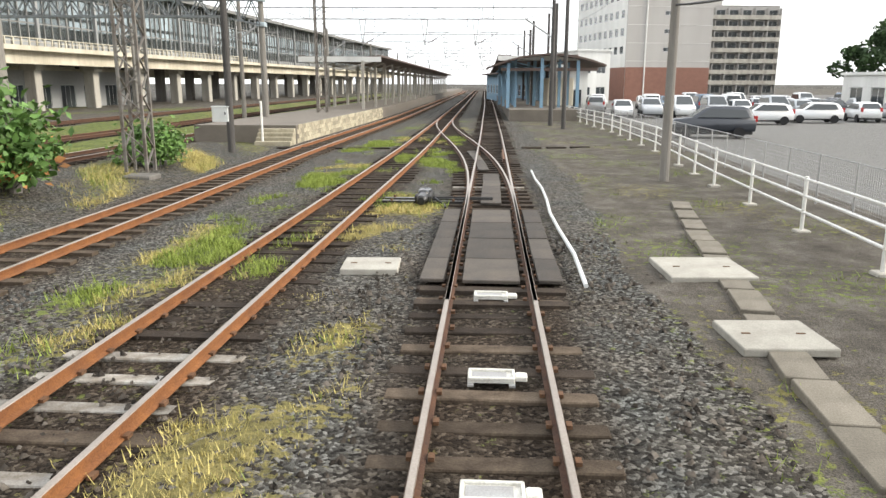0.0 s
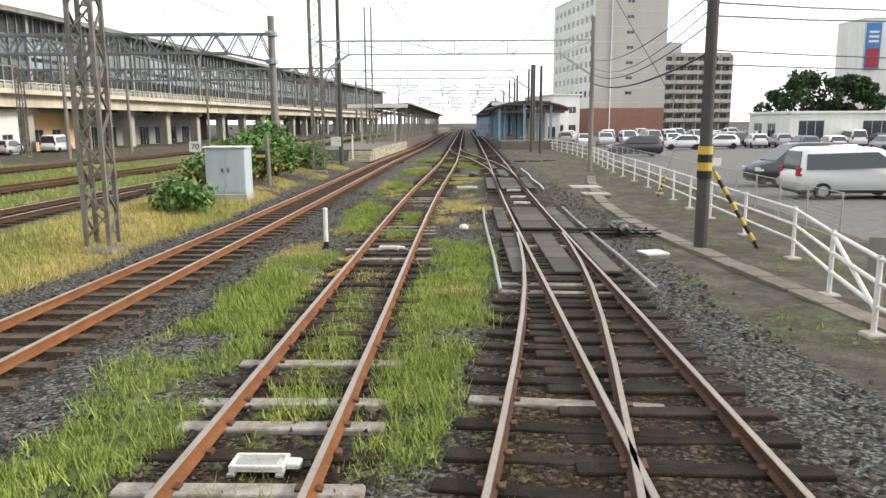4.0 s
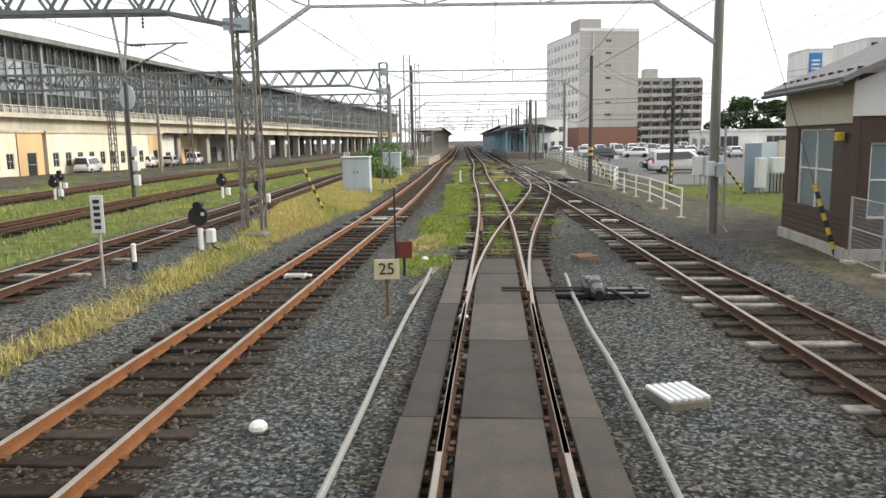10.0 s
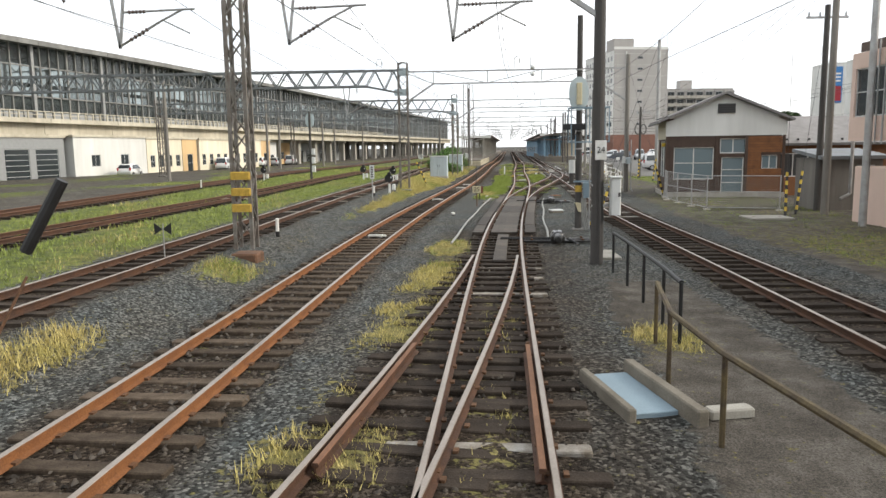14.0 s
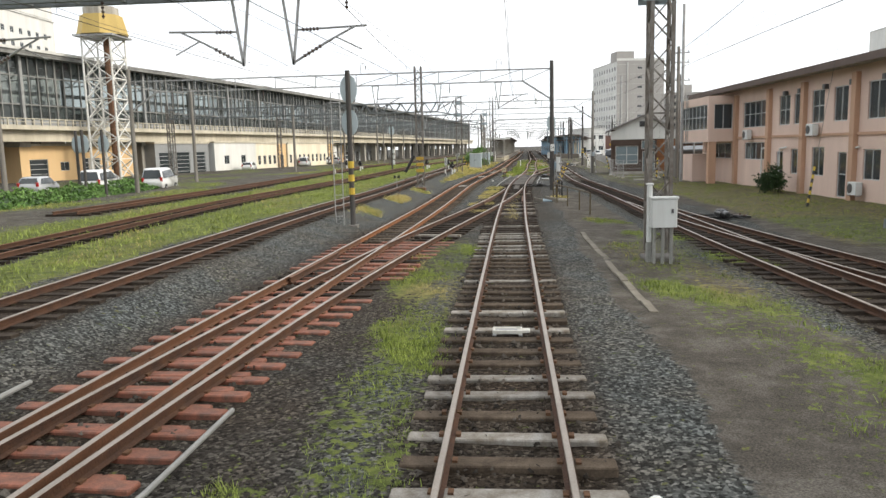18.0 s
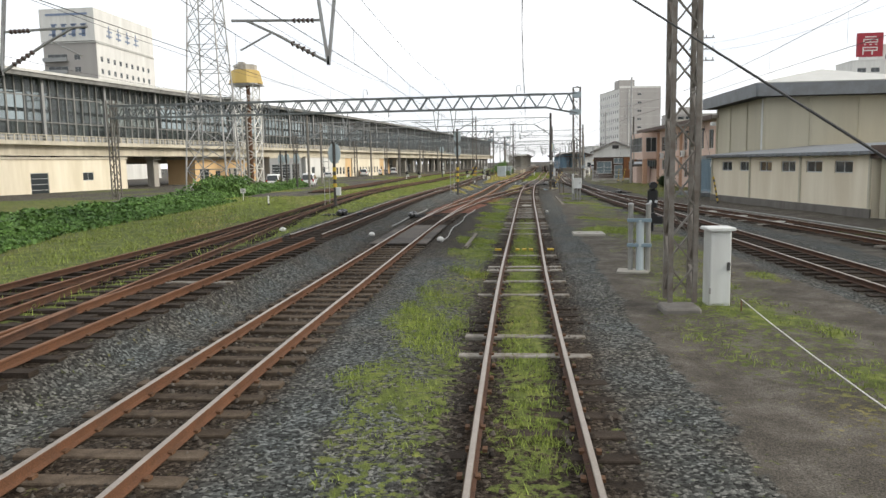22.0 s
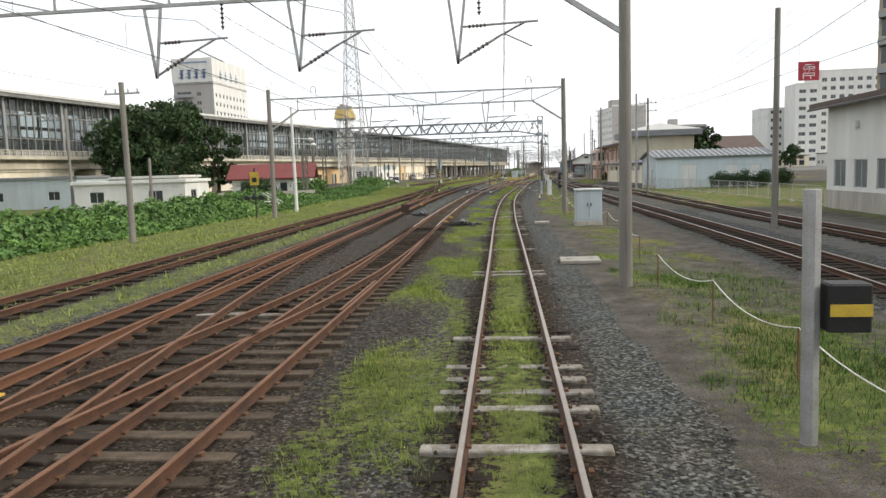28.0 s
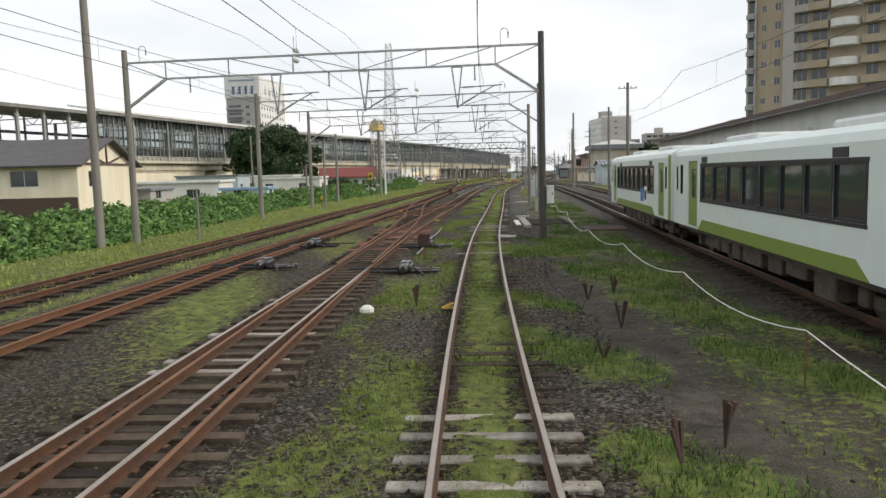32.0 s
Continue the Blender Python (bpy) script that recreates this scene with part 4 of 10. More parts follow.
grow("grass", 1.0, 8.0, -185, -78, 60000, 10, 0.1, M_GRASS, "patches of green grass on the dirt path", 0.34, None, "left_one", per=6, width=0.006, spread=0.08)
grow("weeds", 1.0, 8.0, -262, -185, 44000, 20, 0.16, M_WEED, "dark green weeds along the rope fence", 0.34, None, "left_one", per=6, width=0.007, spread=0.09)
grow("grass", -2, 10, -90, 40, 36000, 7, 0.12, M_GRASS, "weedy grass along the fence", 0.36, per=6, width=0.006)
grow("grass", -34, -14, -272, 30, 80000, 4, 0.18, M_MEADOW, "pale green meadow beside the sidings", dry=False, width=0.011, per=6, spread=0.18)
grow("dry_grass", -34, -15, -120, 30, 40000, 5, 0.2, M_GRASSY, "yellow grass beside the sidings", dry=True, width=0.011, per=6, spread=0.18)


def stones(name, x, y, r, size, material, label):
    """Broken stones, each an uneven six-cornered shard."""
    n = len(x)
    lump = np.array([[-1, -0.8, -0.5], [1, -0.8, -0.5], [1, 0.8, -0.5], [-1, 0.8, -0.5], [-0.45, 0, 0.75], [0.5, 0, 0.7]])
    v = (lump[None] + r.uniform(-0.4, 0.4, (n, 6, 3))) * (size * r.uniform(0.6, 1.35, (n, 1, 1)))
    a = r.uniform(0, 6.3, n)
    c, s = np.cos(a)[:, None], np.sin(a)[:, None]
    vx, vy = v[:, :, 0] * c - v[:, :, 1] * s, v[:, :, 0] * s + v[:, :, 1] * c
    tilt = r.uniform(-0.4, 0.4, (n, 1))
    vz = v[:, :, 2] + vx * tilt
    out = np.stack([vx + x[:, None], vy + y[:, None], vz + r.uniform(0.0, 0.02, (n, 1)) + rise(x, y)[:, None]], 2).reshape(-1, 3)
    f = np.array([[0, 1, 5], [0, 5, 4], [2, 3, 4], [2, 4, 5], [1, 2, 5], [3, 0, 4]])
    t = (f[None] + (np.arange(n) * 6)[:, None, None]).reshape(-1, 3)
    return tagged(new(name, tri_mesh(name, out, t, material)), label, "gravel", kind="stuff")


def lay_stones(a, b, y0, y1, count, seed, size, bed, label, line="left_one", top=0.55):
    """Loose stones beside a track's middle line; bed: the stained ones between the rails, else the cleaner rest."""
    r = np.random.RandomState(seed)
    y = r.uniform(y0, y1, count)
    x = lookup(line, y) + r.uniform(a, b, count)
    g, d, s = zones(x, y)
    stain = bed_share(x, y) > r.uniform(0.2, 0.9, count)
    keep = (g < top) & (s < 0.3) & (stain == bed) & (d < 0.5 + 0.5 * (r.uniform(0, 1, count) < (0.12 if size > 0.02 else 2))) & ~near_tracks(x, y, 0.075)
    fresh = clean_share(y) > r.uniform(0, 1, count)
    made = None
    for material, pick in ((M_STONE, keep & (bed | ~fresh)), (M_STONEBLUE, keep & ~bed & fresh)):
        if pick.any():
            made = stones("ballast_stones", x[pick], y[pick], r, size, material, label)
    return made


lay_stones(-3.3, -0.9, -262, 10, 42000, 11, 0.027, False, "grey ballast stones on the track shoulder", top=0.7)
lay_stones(0.9, 2.5, -262, 10, 25000, 12, 0.027, False, "bluish fresh ballast along the track shoulder", top=0.8)
lay_stones(-1.2, 1.2, -262, 10, 17000, 18, 0.025, True, "oily brown ballast stones between the rails")
lay_stones(-1.8, 2.6, -64, 14, 19000, 13, 0.028, False, "grey-brown ballast stones of the track bed", "right")
lay_stones(-2.3, 2.2, -200, 10, 25000, 14, 0.029, False, "grey ballast stones of the main track", "left_two")
lay_stones(-1.2, 1.2, -150, -20, 8000, 19, 0.027, True, "oily brown ballast stones between the rails", "left_two")
lay_stones(1.4, 7.0, -255, -36, 16000, 16, 0.017, False, "small loose stones on the dirt path")


# ---- overhead line: masts, poles, gantries and wires ----
def lattice_geo(x, y, h, w, z0=0.0, step=0.55):
    """Four corner angles laced with diagonals."""
    legs, lace = [], Geo()
    c = [(x + sx * w / 2, y + sy * w / 2) for sx, sy in ((-1, -1), (1, -1), (1, 1), (-1, 1))]
    for cx, cy in c:
        legs.append(Geo().box(cx, cy, z0, 0.085, 0.085, h))
    z = z0 + 0.15
    k = 0
    while z + step < z0 + h:
        for i in range(4):
            a, b = c[i], c[(i + 1) % 4]
            if k % 2:
                a, b = b, a
            lace.bar((*a, z), (*b, z + step), 0.055, 0.03)
        z += step
        k += 1
    return legs, lace


def ground_z(x, y):
    return float(rise(np.array([float(x)]), np.array([float(y)]))[0])


def lattice_mast(x, y, h, w, top, bands=False, material=None):
    """The parts of a lattice mast, under a gantry."""
    material = material or M_LATT
    z = ground_z(x, y)
    inv = top.matrix_basis.inverted()
    legs, lace = lattice_geo(x, y, h - z, w, z + 0.2)
    mast = part("mast", Geo().box(x, y, z + h * 0.45, w * 0.9, 0.04, 0.04), material, top, "grey lattice mast")
    mast.matrix_parent_inverse = inv
    for g in legs:
        part("leg", g, material, mast)
    tagged(part("lacing", lace, material, mast), kind="stuff")
    part("footing", Geo().box(x, y, z - 0.3, w + 0.25, w + 0.25, 0.4, 0, 0.04), M_DARKCONC if not bands else M_RUSTSTEEL, mast, "concrete footing")
    if bands:
        for k, zz in enumerate((1.15, 1.55, 1.95)):
            part("band", Geo().box(x, y - w / 2 - 0.05, z + zz, w + 0.08, 0.07, 0.2, 0, 0.03), M_YCLIP, mast, "faded yellow warning band")
    return mast


def pole_geo(x, y, h, r, z0=0.0, lean=(0.0, 0.0)):
    return Geo().rod((x, y, z0 - 0.4), (x + lean[0], y + lean[1], z0 + h), r, r * 0.78, 14)


def heavy_truss(x0, x1, y, z, depth, width=0.55, slope=0.0):
    """A deep box truss: four chords, and zig-zag webs on both faces."""
    chords, web = [], Geo()
    n = max(4, int(abs(x1 - x0) / 0.62))
    for yy in (y - width / 2, y + width / 2):
        for zz in (z, z - depth):
            chords.append(Geo().bar((x0, yy, zz), (x1, yy, zz + slope), 0.12))
        for i in range(n):
            xa, xb = x0 + (x1 - x0) * i / n, x0 + (x1 - x0) * (i + 1) / n
            za, zb = slope * i / n, slope * (i + 1) / n
            lo, hi = z - depth, z
            web.bar((xa, yy, (lo if i % 2 else hi) + za), (xb, yy, (hi if i % 2 else lo) + zb), 0.07)
    for i in range(0, n + 1, 2):
        xa = x0 + (x1 - x0) * i / n
        for zz in (z, z - depth):
            web.bar((xa, y - width / 2, zz + slope * i / n), (xa, y + width / 2, zz + slope * i / n), 0.05)
    return chords, web


def light_truss(x0, x1, y, z, depth=0.75, bay=2.6):
    """A slim portal beam: two pipes, upright struts and slanting rods, with its ends drawn down to the posts."""
    web = Geo()
    d = 1 if x1 > x0 else -1
    chords = [Geo().bar((x0, y, z), (x1, y, z), 0.085), Geo().bar((x0 + d * 1.9, y, z - depth), (x1 - d * 1.9, y, z - depth), 0.08)]
    web.bar((x0 + d * 1.9, y, z - depth), (x0, y, z - depth - 1.25), 0.11)
    web.bar((x1 - d * 1.9, y, z - depth), (x1, y, z - depth - 1.25), 0.11)
    n = max(2, int(abs(x1 - x0 - d * 3.8) / bay))
    for i in range(n + 1):
        xa = x0 + d * 1.9 + (x1 - x0 - d * 3.8) * i / n
        web.bar((xa, y, z - depth), (xa, y, z), 0.05)
        if i < n:
            xb = x0 + d * 1.9 + (x1 - x0 - d * 3.8) * (i + 1) / n
            up = (xa + xb) / 2 < (x0 + x1) / 2
            web.bar((xa, y, z if up else z - depth), (xb, y, z - depth if up else z), 0.04)
    web.bar((x0, y, z), (x0 + d * 1.9, y, z - depth), 0.045)
    web.bar((x1, y, z), (x1 - d * 1.9, y, z - depth), 0.045)
    return chords, web


def insulator(g, a, b, discs=6, r=0.07):
    """A string of ribbed discs between two points."""
    a, b = Vector(a), Vector(b)
    d = (b - a)
    g.rod(a, b, 0.018, None, 5)
    for i in range(discs):
        p = a + d * ((i + 0.5) / discs)
        n = d.normalized() * 0.022
        g.rod(p - n, p + n, r, r * 0.6, 8)
    return g


def cantilever(top, x, y, z, side, parent_inv):
    """A dropper bracket with its tube arms, insulators and steady arm over one track."""
    arm, ins, ins2 = Geo(), Geo(), Geo()
    arm.bar((x - 0.22, y, z), (x, y, z - 1.75), 0.06)
    arm.bar((x + 0.22, y, z), (x, y, z - 1.75), 0.06)
    arm.bar((x - 0.22, y, z - 0.05), (x + 0.22, y, z - 0.05), 0.05)
    arm.rod((x, y, z - 1.7), (x + side * 1.0, y, z - 1.15), 0.03)
    insulator(ins, (x + side * 0.25, y, z - 1.56), (x + side * 0.75, y, z - 1.29), 5, 0.06)
    arm.rod((x + side * 0.1, y, z - 0.9), (x + side * 1.9, y, z - 0.85), 0.026)
    insulator(ins2, (x + side * 0.25, y, z - 0.9), (x + side * 0.7, y, z - 0.89), 5, 0.055)
    arm.rod((x + side * 1.0, y, z - 1.15), (x + side * 1.6, y, z - 0.86), 0.026)
    arm.rod((x + side * 1.1, y, z - 1.1), (x + side * 1.75, y, z - 1.42), 0.018)
    ob = part("cantilever", arm, M_GALV, top, "tubular cantilever bracket")
    ob.matrix_parent_inverse = parent_inv
    part("insulator", ins, M_INSUL, ob)
    part("insulator", ins2, M_INSUL, ob)
    return ob


def gantry(y, left, right, z, heavy=True, mast_w=0.55, bands=False, label="", slope=0.0, brackets=(), light_to=None, hooks=(), dark=False, round_post=0.0, base=0.0):
    """A beam across the tracks at y, between posts at x = left and x = right; light_to: a slim beam that goes on from the right mast; round_post: radius of a concrete pole in place of that mast."""
    top = thing("overhead_line_gantry", right, y, 0, 0, label or "grey steel catenary gantry spanning the tracks", "gantry", "overhead line gantries")
    inv = top.matrix_basis.inverted()

    def add(name, geo, m, lab=""):
        ob = part(name, geo, m, top, lab)
        ob.matrix_parent_inverse = inv
        return ob

    if heavy:
        depth = 0.95
        if round_post:
            add("post", pole_geo(right, y, z + 0.9 - base, round_post, base), M_POLE, "thick weathered concrete post")
            for zz in (z - 1.5, z - 0.1):
                add("collar", Geo().box(right, y, zz, 2 * round_post + 0.12, 2 * round_post + 0.12, 0.24, 0, 0.03), M_PALETRUSS, "steel collar")
        else:
            lattice_mast(right, y, z + 0.25, mast_w, top, bands)
        lattice_mast(left, y, z + 0.25, mast_w, top)
        chords, web = heavy_truss(left, right - 2.3, y, z, depth, slope=slope)
        for chord in chords:
            add("chord", chord, M_TRUSS, "chord of a deep box-truss beam")
        tagged(add("web", web, M_TRUSS), kind="stuff")
        haunch = Geo()
        for yy in (y - 0.275, y + 0.275):
            add("haunch_chord", Geo().bar((right - 2.3, yy, z - depth), (right, yy, z - 1.42), 0.09), M_TRUSS)
            add("haunch_chord", Geo().bar((right - 2.3, yy, z), (right, yy, z), 0.09), M_TRUSS)
            for i in range(4):
                xa, xb = right - 2.3 + 0.575 * i, right - 2.3 + 0.575 * (i + 1)
                la, lb = z - depth - 0.47 * i / 4, z - depth - 0.47 * (i + 1) / 4
                haunch.bar((xa, yy, z if i % 2 else la), (xb, yy, lb if i % 2 else z), 0.055)
        tagged(add("haunch_web", haunch, M_TRUSS), kind="stuff")
        if not round_post:
            for yy in (y - 0.3, y + 0.3):
                add("gusset", Geo().box(right, yy, z - 0.3, mast_w + 0.1, 0.02, 0.4), M_PALETRUSS, "pale gusset plate")
                add("gusset", Geo().box(right - 0.1, yy, z - 1.52, mast_w + 0.3, 0.02, 0.35), M_PALETRUSS, "pale gusset plate")
            arc = [(right + q * math.cos(math.pi * i / 7), z + 0.25 + 0.74 * q * math.sin(math.pi * i / 7)) for q in (0.27, 0.32) for i in range(8)]
            cap = Geo().add([(px, y + dy, pz) for dy in (-0.25, 0.25) for px, pz in arc], [(i, i + 1, i + 17, i + 16) for i in range(7)] + [(i + 9, i + 8, i + 24, i + 25) for i in range(7)] + [(i, i + 8, i + 9, i + 1) for i in range(7)] + [(i + 16, i + 17, i + 25, i + 24) for i in range(7)])
            add("cap", cap, M_LATT)
        if light_to is not None:
            chords, web = light_truss(right, light_to, y, z - 0.1)
            for chord in chords:
                add("side_chord", chord, M_GALV, "slim portal beam")
            tagged(add("side_web", web, M_GALV), kind="stuff")
            add("post", pole_geo(light_to, y, z + 0.7, 0.15), M_POLEDARK if dark else M_POLE, "concrete post")
    else:
        chords, web = light_truss(left, right, y, z)
        for chord in chords:
            add("chord", chord, M_GALV, "slim portal beam")
        tagged(add("web", web, M_GALV), kind="stuff")
        add("post", pole_geo(right, y, z + 0.5, 0.16), M_POLEDARK if dark else M_POLE, "round concrete post")
        add("post", pole_geo(left, y, z + 0.5, 0.16, ground_z(left, y)), M_POLE, "round concrete post")
    for x, side in brackets:
        cantilever(top, x, y, z - (0.95 if heavy else 0.75), side, inv)
    for x in hooks:
        curve = [(x, y, z), (x, y, z + 0.55)] + [(x + 0.16 - 0.16 * math.cos(math.pi * k / 6), y, z + 0.55 + 0.16 * math.sin(math.pi * k / 6)) for k in range(1, 7)]
        hook = add("wire_hook", Geo().tube(curve, 0.02, 5), M_GALV, "hooked earth-wire holder")
        part("hook_insulator", insulator(Geo(), (x + 0.32, y, z + 0.55), (x + 0.32, y, z + 0.3), 3, 0.04), M_INSUL, hook)
    for x in np.arange(left + 3, right - 1.5, 6.3):
        add("hanging_insulator", insulator(Geo(), (x, y, z - 0.75), (x, y, z - 1.4), 6, 0.05), M_INSUL)
    return top


WIRED = ("left_one", "left_two", "left_three", "right")


def brackets_at(y, names=WIRED):
    return [(at(n, y) - 1.1, 1) for n in names]


gantry(18.3, -38.0, -11.4, 7.45, True, 0.5, round_post=0.22, brackets=brackets_at(18.3, ("left_three",)), label="heavy truss beam on a thick round pole behind the shrubs")
gantry(44.5, -39.0, -11.4, 7.6, True, 0.5, round_post=0.2, base=0.92, brackets=brackets_at(44.5, ("left_three",)), label="heavy truss beam on a round pole at the platform end")
gantry(-4.7, -40.0, -10.5, 7.5, True, 0.5, brackets=brackets_at(-4.7, ("left_three",)), light_to=3.02, hooks=(-12.5, -3.0), dark=True)
gantry(-31.2, -44.0, -12.9, 7.65, True, 0.55, brackets=brackets_at(-31.2, ("left_three",)), light_to=0.95, hooks=(-14.5, -6.0))
gantry(-59.4, -34.0, -5.4, 7.9, False, brackets=brackets_at(-59.4, ("left_one", "left_two", "left_three")), hooks=(-9.0, -18.0), dark=True, label="slim portal gantry on a dark numbered post")
gantry(-90.0, -41.0, -5.1, 7.8, True, 0.5, brackets=[(at("left_two", -90) - 1.1, 1), (at("left_two", -90) - 2.4, -1), (at("left_four", -90), 1)], hooks=(-21.0, -9.5), label="lattice mast gantry with a white cabinet on it")
gantry(-131.0, -31.5, -6.7, 7.55, True, 0.45, brackets=[(at("left_two", -131) + 0.6, -1), (at("left_four", -131), 1)], hooks=(-19.0, -8.2), slope=0.0, label="long lattice mast gantry across the yard")
gantry(-161.0, -24.3, -5.75, 7.7, False, brackets=brackets_at(-161, ("left_one", "left_two", "left_three")), hooks=(-8.0, -21.5), label="slim portal gantry on round posts")
gantry(-189.0, -24.6, -5.65, 7.9, False, brackets=brackets_at(-189, ("left_one", "left_two", "left_three")), hooks=(-8.0, -23.0), label="slim portal gantry on round posts")
gantry(-202.6, -24.0, -4.9, 8.0, False, brackets=brackets_at(-202.6, ("left_one", "left_two", "left_three")), hooks=(-7.4, -23.0), label="slim portal gantry on round posts")
gantry(-220.0, -23.3, -4.93, 8.1, False, brackets=brackets_at(-220, ("left_one", "left_two", "left_three")), hooks=(-6.6, -22.6), dark=True, label="slim portal gantry on a dark post")
for yy in (52.0, 80.0, 110.0, 145.0, 185.0, 235.0):
    gantry(yy, at("left_three", yy) - 2, at("right", yy) + 4.2, 7.9, False, brackets=brackets_at(yy), dark=True, label="far portal gantry by the platforms")

# the single mast that carries the middle of the slim gantry
mid = thing("lattice_mast", -14.2, -59.3, ground_z(-14.2, -59.3), 0, "lattice mast with faded yellow warning bands", "mast")
lattice_mast(-14.2, -59.3, 8.1, 0.42, mid, True)
far_mast = thing("lattice_mast", -9.2, 51.5, 0, 0, "tall lattice mast at the platform end", "mast")
lattice_mast(-9.2, 51.5, 13.6, 0.62, far_mast)

# the tall mast beside the shrubs, with its slim beam over the tracks
shrub_mast = thing("overhead_line_gantry", -9.75, 22.2, 0, 0, "tall lattice mast with a slim beam beside the shrubs", "gantry", "overhead line gantries")
lattice_mast(-9.75, 22.2, 11.3, 0.62, shrub_mast)
slim_chords, slim_web = light_truss(-9.75, 6.2, 22.2, 7.5)
for geo_ in slim_chords:
    part("chord", geo_, M_GALV, shrub_mast, "slim portal beam").matrix_parent_inverse = shrub_mast.matrix_basis.inverted()
tagged(part("web", slim_web, M_GALV, shrub_mast), kind="stuff").matrix_parent_inverse = shrub_mast.matrix_basis.inverted()
part("post", pole_geo(6.2, 22.2, 8.8, 0.15), M_POLE, shrub_mast, "concrete post").matrix_parent_inverse = shrub_mast.matrix_basis.inverted()


def wires(name):
    """Contact wire, catenary and droppers over one track."""
    g = Geo()
    sup = [300, 235, 185, 145, 110, 80, 52, 22.6, -4.7, -31.2, -59.4, -90, -131, -161, -189, -202.6, -220, -262]
    for a, b in zip(sup, sup[1:]):
        n = max(4, int((a - b) / 5))
        prev = None
        for i in range(n + 1):
            y = a + (b - a) * i / n
            u = i / n
            x = at(name, y)
            m = (x, y, 6.75 - 0.75 * 4 * u * (1 - u))
            c = (x, y, 5.55)
            if prev:
                g.rod(prev[0], m, 0.008, None, 4)
                g.rod(prev[1], c, 0.008, None, 4)
            if 0 < i < n:
                g.rod(m, c, 0.004, None, 3)
            prev = (m, c)
    ob = new("overhead_wire", g.mesh("overhead_wire", M_WIRE))
    return tagged(ob, "thin copper contact wire and catenary over a track", "wire", "overhead wires")


for nm in WIRED:
    wires(nm)
feeders = thing("feeder_line", 0, 0, 0, 0, "feeder wires strung between the gantries", "wire")
for x0, z0 in ((-13.0, 8.9), (-17.5, 9.0), (-23.0, 8.6), (-30.0, 8.4)):
    pts = [52, 22.6, -4.7, -31.2, -59.4, -90, -131, -161, -189, -220, -265]
    run = []
    for a, b in zip(pts, pts[1:]):
        for u in (0, 1 / 6, 1 / 3, 1 / 2, 2 / 3, 5 / 6):
            y = a + (b - a) * u
            run.append((x0 + (at("left_three", y) + 15) * 0.9, y, z0 - 2.0 * u * (1 - u)))
    part("wire", Geo().tube(run, 0.009, 4), M_WIRE, feeders)


def plain_pole(x, y, h, r, material, label, arms=0, name="utility_pole", lean=(0, 0), z=None):
    z = ground_z(x, y) if z is None else z
    top = thing(name, x, y, z, 0, label, "pole", "poles along the yard")
    part("shaft", pole_geo(0, 0, h, r, 0, lean), material, top)
    for k in range(arms):
        zz = h - 0.5 - 0.75 * k
        part("cross_arm", Geo().bar((-0.85, 0, zz), (0.85, 0, zz), 0.08), M_GALV, top)
        ins = Geo()
        for sx in (-0.75, -0.3, 0.3, 0.75):
            ins.rod((sx, 0, zz + 0.04), (sx, 0, zz + 0.22), 0.045, 0.03, 6)
        part("insulator", ins, M_INSULG, top)
    return top


plain_pole(-9.5, 30.8, 11.3, 0.16, M_POLEDARK, "thin dark pole beside the platform ramp")
plain_pole(5.9, -12.3, 6.1, 0.12, M_POLEDARK, "dark pole with a cable coil behind the white fence", 1)
plain_pole(6.05, -17.8, 11.0, 0.17, M_GALV, "tall grey steel pole")
plain_pole(6.2, -45.5, 8.5, 0.14, M_POLEDARK, "dark wooden pole behind the hut", 1)
plain_pole(5.6, -47.5, 10.5, 0.15, M_POLE, "grey utility pole beside the brown hut", 2)
plain_pole(4.9, -51.8, 13.0, 0.13, M_GALV, "tall thin steel pole by the pink building")
plain_pole(3.0, -93.0, 11.5, 0.16, M_POLE, "utility pole by the beige warehouse", 3)
plain_pole(4.6, -118.6, 11.0, 0.14, M_GALV, "tall steel pole before the warehouse")
plain_pole(0.9, -136.1, 11.5, 0.17, M_POLE, "round concrete pole between the depot tracks")
plain_pole(3.6, -133.3, 9.2, 0.12, M_POLE, "grey utility pole by the white shed", 2)
plain_pole(2.4, -174.3, 9.1, 0.14, M_POLE, "round concrete pole between the depot tracks")
plain_pole(3.2, -183.0, 10.5, 0.16, M_POLE, "concrete catenary pole with a side arm", 1)
plain_pole(-22.8, -191.0, 5.1, 0.1, M_POLE, "short concrete pole at the hedge")
plain_pole(-23.8, -222.0, 12.0, 0.19, M_POLE, "tall concrete pole with an arm before the cream house", 1)
for x, y, h in ((8.0, 60.0, 9.0), (7.0, 48.0, 8.0), (9.2, 74.0, 9.5), (8.4, 90.0, 9.0), (7.3, 70.0, 8.5)):
    plain_pole(x, y, h, 0.15, M_POLEDARK, "dark wooden pole by the station")
for x, y in ((-33, 40), (-34, 12), (-35, -15), (-37, -42), (-39, -66), (-36, 25), (-34, 55), (-32, 75)):
    plain_pole(x, y, 8.5, 0.17, M_POLE, "concrete pole along the viaduct")

# ---- materials of the buildings ----
M_CREAMWALL = mat("cream_wall_paint", (0.8, 0.74, 0.6), 0.85, 0, 0.12, 0.7, 0.1, 30, second=(0.64, 0.57, 0.43), streak=True)
M_OCHREWALL = mat("ochre_wall_paint", (0.7, 0.49, 0.26), 0.85, 0, 0.12, 0.7, 0.1, 30, streak=True)
M_PINK = mat("faded_pink_render", (0.72, 0.555, 0.47), 0.9, 0, 0.14, 0.6, 0.15, 30, second=(0.6, 0.455, 0.38), streak=True)
